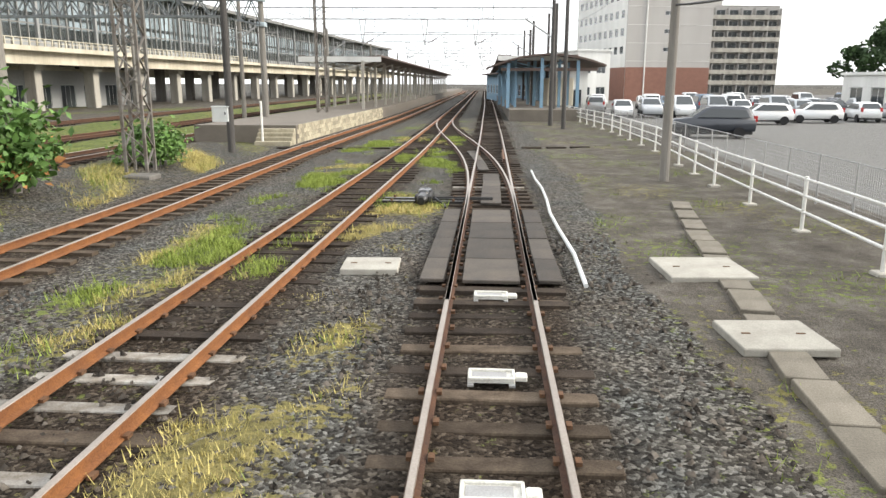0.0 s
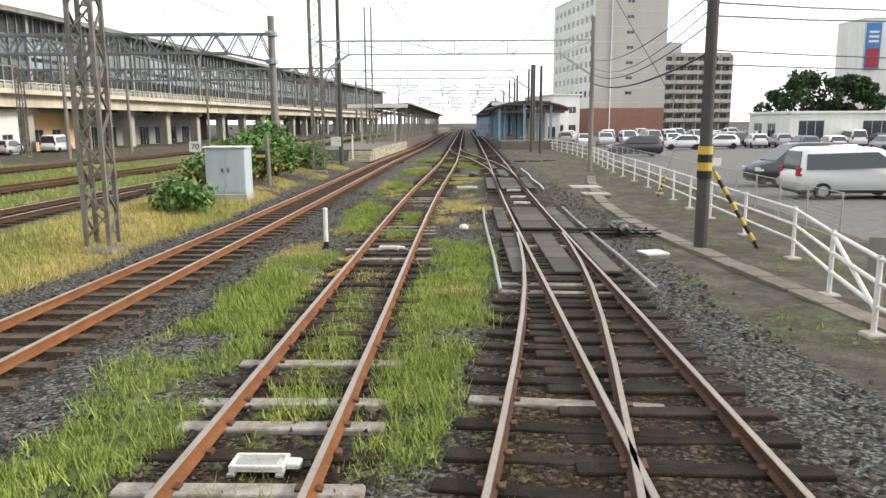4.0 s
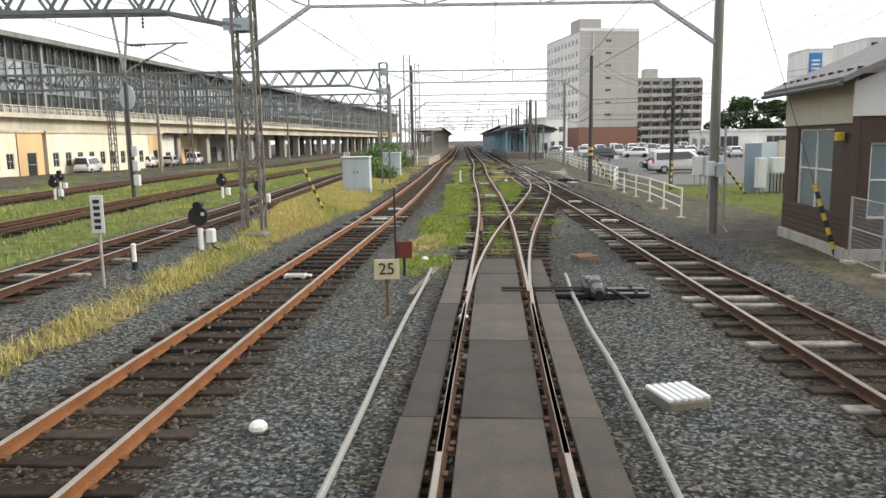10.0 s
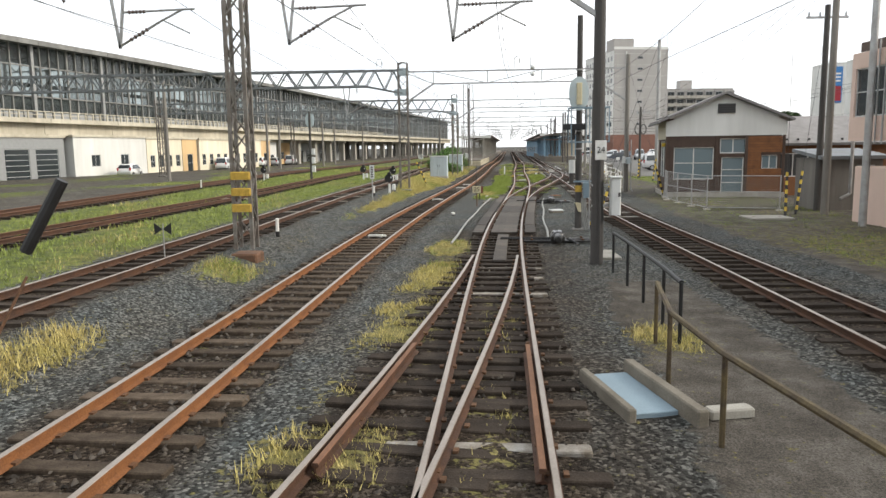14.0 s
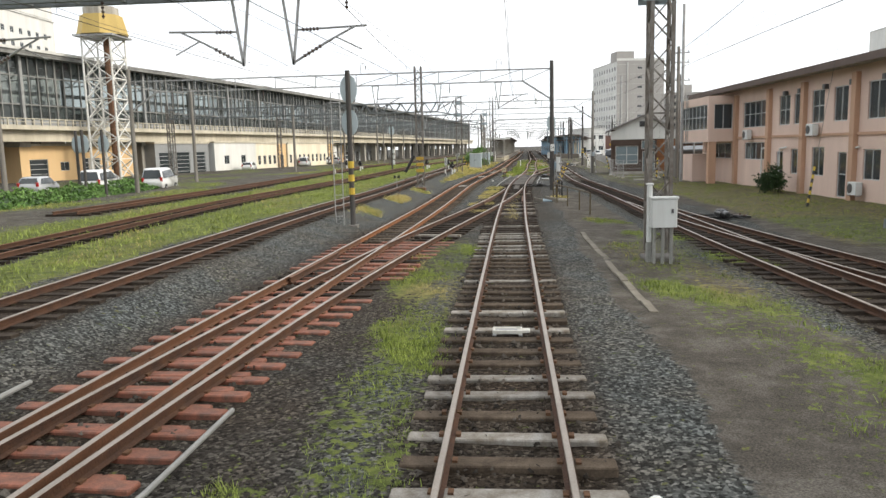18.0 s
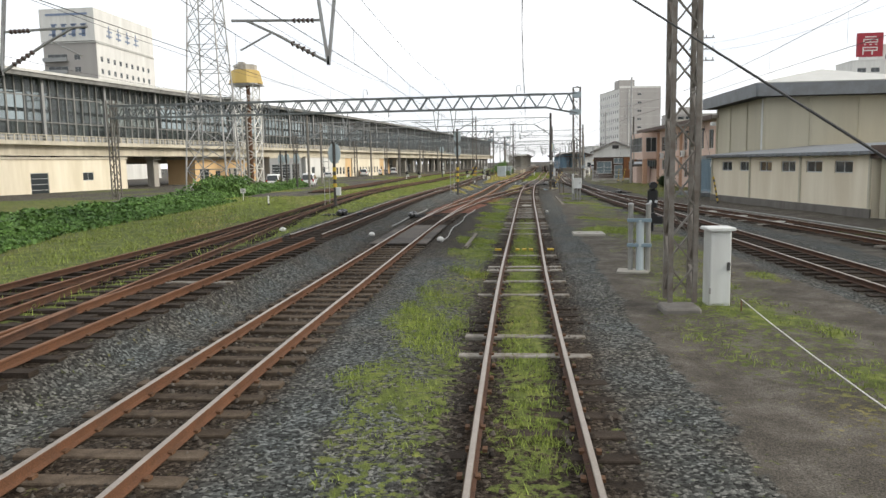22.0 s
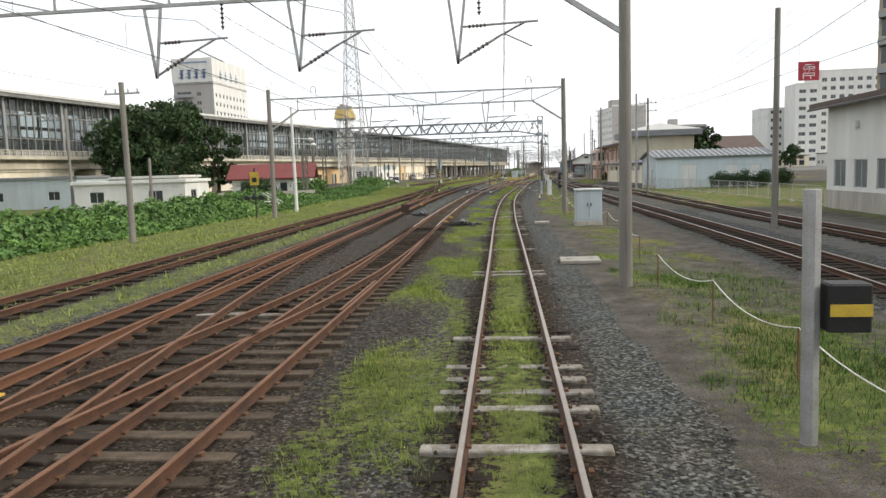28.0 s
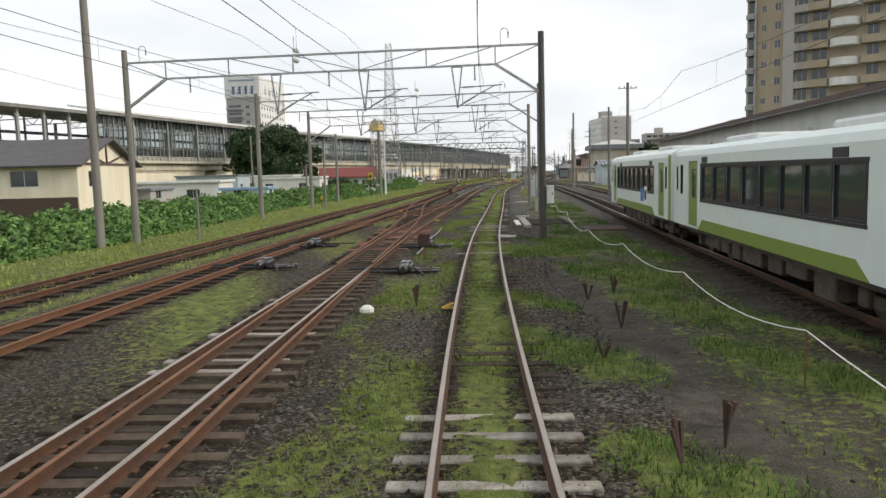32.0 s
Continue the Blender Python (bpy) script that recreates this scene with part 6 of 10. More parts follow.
# ---- hotels and blocks in the distance ----
def hotel_front():
    wins = [(6.6, 8.2 + 2.95 * i, 1.5, 0.7, 2, 1) for i in range(7)]
    side = [(1.2 + 2.6 * j, 7.8 + 2.95 * i, 1.5, 1.3, 2, 1) for i in range(7) for j in range(9)]
    top = house("grey_hotel", "tall grey tiled hotel with a brown-red base and few front windows", (29, 127), (44, 129.5), 25, 28.2, (wins, [], [], side), [M_GREYWALL, M_GREYWALL, M_GREYWALL, M_WHITEWALL], "flat", M_GREYWALL, over=0.05, category="hotel")
    boxpart(top, "base_cladding", M_BRICK, 7.6, -0.06, 0, 15.1, 0.1, 5.6, 0, 0.01, "brown-red tiled base")
    boxpart(top, "base_cladding", M_BRICK, -0.06, 12, 0, 0.1, 24, 5.6, 0, 0.01)
    boxpart(top, "penthouse", M_GREYWALL, 3.0, 4.0, 28.4, 5.6, 6.0, 3.0)
    boxpart(top, "parapet", M_WHITEWALL, 7.6, 0.15, 28.45, 15.2, 0.3, 0.7)
    for i in range(8):
        boxpart(top, "floor_band", M_WHITEWALL, 7.6, -0.02, 6.6 + 2.95 * i, 15.1, 0.06, 0.05, 0, 0)
    part("down_pipe", Geo().rod((3.4, -0.1, 0), (3.4, -0.1, 28), 0.12), M_WHITEWALL, top)
    return top


hotel_front()


def balcony_block(name, label, a, b, depth, floors, wall, slab_mat, pitch=2.8, bay=3.4, sign=None, side=True):
    length = math.hypot(b[0] - a[0], b[1] - a[1])
    n = max(2, int(length / bay))
    bw = length / n
    wins = [(bw * j + 0.5, 0.5 + pitch * i, bw - 1.0, 1.9, 2, 1) for i in range(floors) for j in range(n)]
    sw = [(1.0 + 3.0 * j, 0.9 + pitch * i, 1.2, 1.2, 2, 1) for i in range(floors) for j in range(int((depth - 1.5) / 3.0))] if side else []
    top = house(name, label, a, b, depth, floors * pitch + 0.5, (wins, [], [], sw), wall, "flat", wall, over=0.1, category="apartment block")
    for i in range(1, floors):
        boxpart(top, "balcony", slab_mat, length / 2, -0.75, pitch * i - 0.1, length - 0.2, 1.4, 0.15, 0, 0.01)
        boxpart(top, "balustrade", slab_mat, length / 2, -1.4, pitch * i + 0.05, length - 0.2, 0.1, 0.95, 0, 0.01)
    for j in range(n + 1):
        boxpart(top, "party_wall", wall, min(max(bw * j, 0.1), length - 0.1), -0.72, 0, 0.18, 1.3, floors * pitch, 0, 0)
    boxpart(top, "stair_head", wall, length * 0.35, depth * 0.5, floors * pitch + 0.6, 4.5, 4.0, 3.5)
    return top


balcony_block("apartment_block", "brown-grey apartment block with long balconies", (62, 202), (87, 204), 12, 8, M_GREYWALL, M_CONC)
balcony_block("apartment_block", "lower grey apartment block with balconies", (46, 214), (60, 214), 11, 7, M_GREYWALL, M_WHITEWALL)


# ---- generic car ----
def loft_body(profile, half, lean_from, lean, width_end=0.9):
    """A car's shell: a side outline swept over its width, leaning in above the waist and at both ends."""
    g = Geo()
    xs = [p[0] for p in profile]
    lo, hi = min(xs), max(xs)
    n = len(profile)
    rings = []
    for s in (-1, -0.86, 0.86, 1):
        ring = []
        for x, z in profile:
            w = half - max(0.0, z - lean_from) * lean
            e = min(1.0, min(x - lo, hi - x) / 0.55)
            w *= width_end + (1 - width_end) * max(0.0, e) ** 0.5
            zz = z if abs(s) < 1 else z - 0.05 * (z > lean_from) * 1.0
            xx = x if abs(s) < 1 else x * 0.985
            ring.append((xx, s * w, zz))
        rings.append(ring)
    vs = [p for r in rings for p in r]
    fs = [tuple(range(n)), tuple(range(4 * n - 1, 3 * n - 1, -1))]
    for k in range(3):
        for i in range(n):
            j = (i + 1) % n
            fs.append((k * n + j, k * n + i, (k + 1) * n + i, (k + 1) * n + j))
    return g.add(vs, fs)


SHAPES = {
    "minivan": dict(prof=[(-2.35, 0.35), (-2.4, 0.9), (-2.3, 1.05), (-2.15, 1.8), (-1.9, 1.9), (0.4, 1.9), (0.75, 1.82), (1.65, 1.12), (2.3, 0.95), (2.4, 0.7), (2.38, 0.32)], half=0.86, waist=1.02, win=[(-2.1, 1.1), (-2.05, 1.65), (0.5, 1.72), (1.35, 1.15)], wheels=(-1.45, 1.45), shield=((1.62, 1.14), (0.78, 1.8)), rear=((-2.3, 1.08), (-2.17, 1.75))),
    "hatchback": dict(prof=[(-1.85, 0.35), (-1.9, 0.85), (-1.75, 1.05), (-1.45, 1.42), (-1.1, 1.52), (0.2, 1.53), (0.5, 1.45), (1.15, 1.0), (1.75, 0.85), (1.88, 0.6), (1.86, 0.3)], half=0.83, waist=0.92, win=[(-1.45, 1.0), (-1.2, 1.38), (0.3, 1.42), (0.95, 1.0)], wheels=(-1.2, 1.25), shield=((1.12, 1.02), (0.52, 1.44)), rear=((-1.76, 1.05), (-1.46, 1.41))),
    "estate": dict(prof=[(-2.2, 0.4), (-2.25, 0.95), (-2.1, 1.1), (-1.85, 1.6), (-1.5, 1.7), (0.1, 1.7), (0.4, 1.6), (1.1, 1.12), (2.0, 1.0), (2.2, 0.75), (2.18, 0.36)], half=0.88, waist=1.04, win=[(-1.85, 1.12), (-1.6, 1.52), (0.2, 1.57), (0.85, 1.12)], wheels=(-1.35, 1.4), shield=((1.08, 1.13), (0.42, 1.59)), rear=((-2.08, 1.12), (-1.86, 1.58))),
}


def car(shape, paint, x, y, rz, label, z=0.0, far=False):
    d = SHAPES[shape]
    top = thing("parked_car" if shape != "minivan" else "parked_minivan", x, y, z, rz, label, "car", "cars in the car park")
    shade_smooth(part("body", loft_body(d["prof"], d["half"], d["waist"], 0.22), paint, top))
    for s in (-1, 1):
        def side(p):
            return (p[0], s * (d["half"] - max(0, p[1] - d["waist"]) * 0.22 + 0.012), p[1])
        pts = [side(p) for p in d["win"]]
        part("side_glass", Geo().slab(pts if s < 0 else pts[::-1], -0.02), M_GLASSD, top, "dark side windows")
        (ax, az), (bx, bz) = d["shield"]
        part("headlight", Geo().box(d["prof"][-2][0] - 0.12, s * (d["half"] - 0.22), d["prof"][-2][1] + 0.0, 0.3, 0.3, 0.16, 0, 0.03), M_LAMPW, top)
        part("tail_light", Geo().box(d["prof"][1][0] + 0.1, s * (d["half"] - 0.16), d["prof"][1][1] - 0.05, 0.2, 0.18, 0.32, 0, 0.03), M_LAMPR, top)
        if far:
            for wx in d["wheels"]:
                part("wheel", Geo().rod((wx, s * (d["half"] - 0.18), 0.31), (wx, s * (d["half"] + 0.015), 0.31), 0.31, 0.3, 12), M_TYRE, top)
            continue
        part("door_mirror", Geo().box(d["shield"][0][0] - 0.35, s * (d["half"] + 0.08), d["waist"] + 0.02, 0.12, 0.2, 0.14, 0, 0.03), paint, top)
        for wx in d["wheels"]:
            wheel = part("wheel", Geo().rod((wx, s * (d["half"] - 0.18), 0.31), (wx, s * (d["half"] + 0.015), 0.31), 0.31, 0.3, 16), M_TYRE, top)
            part("rim", Geo().rod((wx, s * (d["half"] + 0.0), 0.31), (wx, s * (d["half"] + 0.025), 0.31), 0.2, 0.19, 12), M_RIM, wheel)
    for nm, ((ax, az), (bx, bz)), out in (("windscreen", d["shield"], 1), ("rear_window", d["rear"], -1)):
        w0, w1 = d["half"] - 0.12, d["half"] - 0.28
        pts = [(ax, -w0, az), (ax, w0, az), (bx, w1, bz), (bx, -w1, bz)]
        part(nm, Geo().slab(pts if out > 0 else pts[::-1], 0.02), M_GLASSD, top)
    part("bumper", Geo().box(0, 0, 0.22, d["prof"][-1][0] * 1.9, d["half"] * 1.75, 0.2, 0, 0.05), M_BLACK, top, "dark lower sills")
    return top


PAINTS = (("white", M_CARW), ("silver", M_CARS), ("dark", M_CARD), ("grey-blue", M_CARB), ("dark red", M_CARR))
PROTO = {}


def park(shape, paint, x, y, rz):
    name, m = PAINTS[paint]
    key = (shape, paint, y > 40)
    if key not in PROTO:
        PROTO[key] = car(shape, m, x, y, rz, f"{name} {shape} parked on the asphalt car park", 0.0, y > 40)
        return PROTO[key]
    return copy_thing(PROTO[key], pose(x, y, 0, 0, 0, rz))


rng = random.Random(5)
park("minivan", 0, 12.7, 6.3, -2)
park("minivan", 2, 13.5, 11.6, 182)
park("estate", 2, 13.9, 40.6, 172)
park("hatchback", 0, 22.6, 54.4, 172)
park("hatchback", 0, 27.4, 56.8, 172)
for r_y, x_from, n, turn in ((46, 31.0, 6, 82), (58.5, 32.0, 6, 82), (65, 14.5, 13, -98), (74, 14.0, 13, 82), (86, 14.0, 13, -98)):
    for i in range(n):
        if rng.random() < 0.15:
            continue
        shape = rng.choice(("minivan", "hatchback", "hatchback", "estate", "minivan"))
        park(shape, rng.choice((0, 0, 0, 0, 0, 1, 1, 2, 3)), x_from + 2.75 * i + rng.uniform(-0.15, 0.15), r_y + i * 0.25 + rng.uniform(-0.3, 0.3), turn + rng.uniform(-2, 2))
for x, y, s, p, tr in ((-36.5, -50.5, "minivan", 0, 100), (-40.5, -52.5, "minivan", 0, 100), (-44.0, -55.0, "hatchback", 1, 100), (-45.0, 28.0, "minivan", 0, 96), (-44.5, 44.0, "estate", 0, 96), (-43.8, 50.0, "hatchback", 1, 96), (-42.6, 57.0, "minivan", 0, 96), (-47.6, 4.0, "hatchback", 0, 96)):
    ob = park(s, p, x, y, tr)
    tagged(ob, "parked vehicle in front of the viaduct wall", group="vehicles along the viaduct")


# ---- white pipe fence and the car park's mesh fence ----
def fence_line(name, pts, height, rails, post_r, rail_r, step, material, label, infill=None, category="fence", post_h=None):
    """Posts with level pipes between them along a line on the ground."""
    top = thing(name, pts[0][0], pts[0][1], 0, 0, label, category)
    inv = top.matrix_basis.inverted()
    spots = []
    for (xa, ya), (xb, yb) in zip(pts, pts[1:]):
        n = max(1, round(math.hypot(xb - xa, yb - ya) / step))
        spots += [(xa + (xb - xa) * i / n, ya + (yb - ya) * i / n) for i in range(n)]
    spots.append(pts[-1])
    post = Geo().rod((0, 0, -0.2), (0, 0, post_h or height), post_r, None, 8).mesh("post", material)
    foot = Geo().box(0, 0, -0.1, 0.28, 0.28, 0.14, 0, 0.02).mesh("footing", M_CONC) if post_r > 0.025 else None
    for x, y in spots:
        ob = new("post", post)
        ob.parent, ob.matrix_parent_inverse, ob.matrix_basis = top, inv, pose(x, y, ground_z(x, y))
        if foot:
            f = new("footing", foot)
            f.parent = ob
    for (xa, ya), (xb, yb) in zip(spots, spots[1:]):
        za, zb = ground_z(xa, ya), ground_z(xb, yb)
        for h in rails:
            ob = part("rail", Geo().rod((xa, ya, za + h), (xb, yb, zb + h), rail_r, None, 6), material, top)
            ob.matrix_parent_inverse = inv
        if infill:
            g = Geo()
            ln = math.hypot(xb - xa, yb - ya)
            for k in range(1, int(ln / infill)):
                u = k * infill / ln
                px, py = xa + (xb - xa) * u, ya + (yb - ya) * u
                g.rod((px, py, za + 0.08), (px, py, za + height - 0.05), 0.0035, None, 3)
            for k in range(1, int(height / infill)):
                g.rod((xa, ya, za + k * infill), (xb, yb, zb + k * infill), 0.003, None, 3)
            if g.v:
                ob = part("mesh_panel", g, material, top)
                ob.matrix_parent_inverse = inv
    return top


fence_line("pipe_fence", [(1.45, -27), (2.4, -20), (2.87, -11.6)], 1.1, (0.4, 0.72, 1.05), 0.04, 0.03, 3.0, M_WHITE, "white painted pipe fence with three rails")
fence_line("pipe_fence", [(3.5, -9.3), (4.5, -6), (5.2, 0.5), (6.4, 11), (7.3, 21), (8.6, 32), (9.5, 45), (9.6, 68)], 1.1, (0.4, 0.72, 1.05), 0.04, 0.03, 3.0, M_WHITE, "white painted pipe fence along the car park")
gate = thing("pipe_gate", 2.87, -11.6, 0, 0, "white gate panel with a diagonal brace between the fences", "gate")
for a, b in (((0, 0, 0), (0, 0, 1.1)), ((0.63, 2.3, 0), (0.63, 2.3, 1.1)), ((0, 0, 1.05), (0.63, 2.3, 1.05)), ((0, 0, 0.4), (0.63, 2.3, 0.4)), ((0, 0, 0.72), (0.63, 2.3, 0.72)), ((0, 0, 0.35), (0.63, 2.3, 1.0))):
    part("bar", Geo().rod(a, b, 0.035, None, 8), M_WHITE, gate)
fence_line("mesh_fence", [(6.6, -4), (7.6, 6), (8.6, 16), (9.6, 28), (10.6, 44), (11.0, 66)], 1.2, (1.18, 0.1), 0.025, 0.015, 2.0, M_GALV, "thin grey wire-mesh fence before the car park", 0.1)


# ---- platforms and station ----
def platform(name, line, offs, y0, y1, height, label, block=True):
    """A raised platform beside a track: worn top, stone-block face, one stone a part."""
    g = Geo()
    ys = list(np.arange(y0, y1 + 1, 6.0))
    ring_l = [(at(line, y) + offs[0], y) for y in ys]
    ring_r = [(at(line, y) + offs[1], y) for y in ys]
    top = thing(name, ring_r[0][0], y0, 0, 0, label, "platform", kind="structure")
    inv = top.matrix_basis.inverted()
    for k in range(len(ys) - 1):
        ob = part("paving", Geo().prism([ring_l[k], ring_r[k], ring_r[k + 1], ring_l[k + 1]], -0.1, height - 0.03), M_PLATTOP, top)
        ob.matrix_parent_inverse = inv
    return top


plat_left = platform("platform", "left_two", (-6.4, -1.45), 35.6, 300, 0.92, "low old platform with a stone-block face and worn top")
inv_pl = plat_left.matrix_basis.inverted()
stone_me = [Geo().box(0, 0, 0, 0.05, 0.58 + 0.02 * k, 0.21, 0, 0.012).mesh("stone_block", M_STONEBLOCK) for k in range(3)]
srng = random.Random(8)
for c in range(4):
    y = 35.7 + (0.3 if c % 2 else 0.0)
    while y < 62:
        ob = new("stone_block", stone_me[srng.randrange(3)])
        ob.parent, ob.matrix_parent_inverse = plat_left, inv_pl
        ob.matrix_basis = pose(at("left_two", y) - 1.43 + srng.uniform(0, 0.015), y + 0.3, 0.02 + 0.225 * c, 0, 0, heading("left_two", y))
        y += 0.64
for k in range(4):
    ob = part("step", Geo().box(at("left_two", 35.6) - 2.3, 35.3 - 0.3 * k, 0, 1.7, 0.34, 0.75 - 0.18 * k, 0, 0.02), M_STONEBLOCK, plat_left)
    ob.matrix_parent_inverse = inv_pl
plat_right = platform("platform", "right", (1.5, 6.8), 58, 300, 0.92, "station platform beside the blue station building")


def canopy(name, line, off, y0, y1, z, half, label, posts=6.0, mat_post=None):
    """A butterfly platform roof on a row of posts with brackets."""
    top = thing(name, at(line, y0) + off, y0, 0.9, 0, label, "canopy", "platform canopies")
    inv = top.matrix_basis.inverted()
    y = y0
    post = Geo().box(0, 0, 0, 0.22, 0.22, z - 0.9, 0, 0.01).mesh("post", mat_post or M_CONC)
    arm = Geo().bar((0, 0, z - 1.6), (-half * 0.8, 0, z - 0.95), 0.1).bar((0, 0, z - 1.6), (half * 0.8, 0, z - 0.95), 0.1).mesh("bracket", mat_post or M_CONC)
    while y < y1:
        for s in (-1, 1):
            ob = new("post", post)
            ob.parent, ob.matrix_parent_inverse, ob.matrix_basis = top, inv, pose(at(line, y) + off + s * half * 0.55, y, 0.88)
        ob = new("bracket", arm)
        ob.parent, ob.matrix_parent_inverse, ob.matrix_basis = top, inv, pose(at(line, y) + off, y, 0.88)
        yb = y + posts
        xa, xb = at(line, y) + off, at(line, yb) + off
        for s in (-1, 1):
            pts = [(xa, y, z), (xb, yb, z), (xb + s * half, yb, z + 0.25), (xa + s * half, y, z + 0.25)]
            ob = part("roof_panel", Geo().slab(pts if s > 0 else pts[::-1], -0.14), M_ROOFBROWN, top)
            ob.matrix_parent_inverse = inv
        y = yb
    ob = part("fascia_board", Geo().box(at(line, y0) + off, y0 - 0.05, z - 0.12, half * 2, 0.06, 0.4), M_WHITEWALL, top)
    ob.matrix_parent_inverse = inv
    return top


canopy("platform_canopy", "left_two", -4.0, 58, 190, 4.6, 3.2, "long platform canopy with white fascia and posts")
canopy("platform_canopy", "right", 4.0, 64, 190, 4.9, 3.4, "dark station canopy above the platform", mat_post=M_BLUEWALL)
hood = thing("station_hood", at("right", 62) + 4.9, 62, 0.9, 0, "dark curved canopy end on blue posts before the station", "canopy")
arch = [(-4.6 + 1.15 * k, 4.25 - 0.9 * ((k - 4) / 4) ** 2) for k in range(9)]
for (xa, za), (xb, zb) in zip(arch, arch[1:]):
    part("roof_panel", Geo().slab([(xa, 0, za), (xb, 0, zb), (xb, 14, zb), (xa, 14, za)], 0.16), M_ROOFBROWN, hood)
for dx in (-3.4, -0.6, 2.4):
    for dy in (0.6, 6.0, 11.5):
        part("post", Geo().box(dx, dy, -0.05, 0.26, 0.26, 4.2 - 0.9 * (dx / 4.6) ** 2 - 0.05), M_BLUEWALL, hood)
part("tie_beam", Geo().box(0, 0.6, 3.0, 8.0, 0.16, 0.24), M_ROOFBROWN, hood)
boxpart(hood, "ticket_booth", M_CREAMWALL, 2.0, 9.0, -0.02, 2.4, 3.0, 2.5, 0, 0.03)
house("station_building", "low station building with blue walls under a dark canopy", (at("right", 84) + 6.6, 84), (at("right", 84) + 11.0, 84.3), 60, 4.4, ([(0.8, 1.1, 1.2, 1.6, 2, 2), (2.6, 0.05, 1.2, 2.2, 1, 1)], [], [], row(2, 4.0, 13, 1.2, 2.2, 1.5, 2, 2)), [M_WHITEWALL, M_WHITEWALL, M_WHITEWALL, M_BLUEWALL], "flat", M_ROOFBROWN, 1.6, 0.9, "station building")
house("station_wing", "white two-storey building behind the station", (18.5, 112), (23.5, 112.8), 18, 7.6, (row(0.7, 2.3, 2, 1.2, 1.4, 1.2, 2, 1) + row(0.7, 2.3, 2, 4.4, 1.4, 1.2, 2, 1), [], [], []), M_WHITEWALL, "flat", M_WHITEWALL, over=0.2)


# ---- blocks behind the station and the yard ----
def inn_with_sign():
    floors = [(1.5 + 3.0 * j, 6 + 3.0 * i, 1.2, 1.3, 2, 1) for i in range(9) for j in range(9)]
    stairs = [(1.0, 3 + 3.0 * i, 5.2, 1.9, 3, 1) for i in range(10)] + [(8.0, 3.4 + 3.0 * i, 1.6, 1.3, 2, 1) for i in range(10)]
    top = house("inn_building", "tall pale hotel with a large white rooftop sign box", (-127, 33), (-113, 33), 30, 34.5, (stairs, floors, [], []), [M_GREYWALL, M_WHITEWALL, M_WHITEWALL, M_WHITEWALL], "flat", M_WHITEWALL, over=0.3, category="hotel")
    for i in range(10):
        boxpart(top, "landing", M_SHUTTER, 3.6, -0.7, 2.9 + 3.0 * i, 6.4, 1.3, 0.12, 0, 0.01)
        boxpart(top, "landing_rail", M_SHUTTER, 3.6, -1.3, 3.0 + 3.0 * i, 6.4, 0.06, 0.9, 0, 0.01)
    sign = boxpart(top, "sign_box", M_WHITEWALL, 7.0, 14.5, 34.9, 14.4, 30.0, 8.0, 0, 0.05, "white sign box with grey-blue strokes")
    for k in range(4):
        for j in range(3):
            part("sign_stroke", Geo().box(3.0 + 2.6 * k + 0.3 * j, -0.56, 36.4 + 1.2 * j, 1.6, 0.06, 0.35).box(3.2 + 2.6 * k + 0.3 * j, -0.56, 36.0, 0.35, 0.06, 3.0), M_SIGNGREY, sign)
        part("sign_stroke", Geo().box(14.26, 6.0 + 4.5 * k, 36.6, 0.06, 2.6, 0.4).box(14.26, 6.2 + 4.5 * k, 37.8, 0.06, 2.2, 0.4).box(14.26, 6.0 + 4.5 * k, 36.2, 0.06, 0.4, 3.2), M_SIGNGREY, sign)
    part("sign_line", Geo().box(7.0, -0.56, 41.2, 11.0, 0.06, 0.5), M_SIGNGREY, sign)
    return top


inn_with_sign()
grid = lambda n, m, u0, du, z0, dz, w=1.5, h=1.4: [(u0 + du * j, z0 + dz * i, w, h, 2, 1) for i in range(m) for j in range(n)]
house("white_block", "white office block with rows of small windows", (91, 114), (102, 114), 14, 24, (grid(4, 7, 1.0, 2.8, 2.0, 3.3), [], [], []), M_WHITEWALL, "flat", M_WHITEWALL, over=0.1)
sign_block = house("white_block", "white building carrying a red rooftop sign", (96, 98), (106, 98), 12, 32, (grid(2, 9, 1.5, 4.0, 2.0, 3.3, 2.6, 1.4), [], [], []), M_WHITEWALL, "flat", M_WHITEWALL, over=0.1)
board = boxpart(sign_block, "sign_board", M_SIGNRED, 5.0, 0.5, 33.2, 7.6, 1.0, 7.2, 0, 0.05, "red sign board with white strokes")
for x, z, w, h in ((5, 39.0, 3.4, 0.3), (5, 38.2, 4.4, 0.3), (5, 37.4, 4.4, 0.3), (3.0, 37.4, 0.3, 1.1), (5, 37.4, 0.3, 1.1), (7.0, 37.4, 0.3, 1.1), (3.4, 36.7, 0.6, 0.3), (5.0, 36.7, 0.6, 0.3), (6.6, 36.7, 0.6, 0.3), (5, 35.8, 4.2, 0.3), (5, 34.9, 4.2, 0.3), (2.9, 33.8, 0.35, 2.3), (7.0, 34.9, 0.3, 1.2), (5.6, 33.7, 0.35, 1.2)):
    part("sign_stroke", Geo().box(x, -0.03, z, w, 0.05, h), M_WHITE, board)
house("white_block", "taller white hotel with a grid of dark windows", (106, 101), (134, 101), 16, 37, (grid(8, 10, 1.0, 3.3, 3.0, 3.3, 1.9, 1.5), [], [], []), M_WHITEWALL, "flat", M_WHITEWALL, over=0.1)
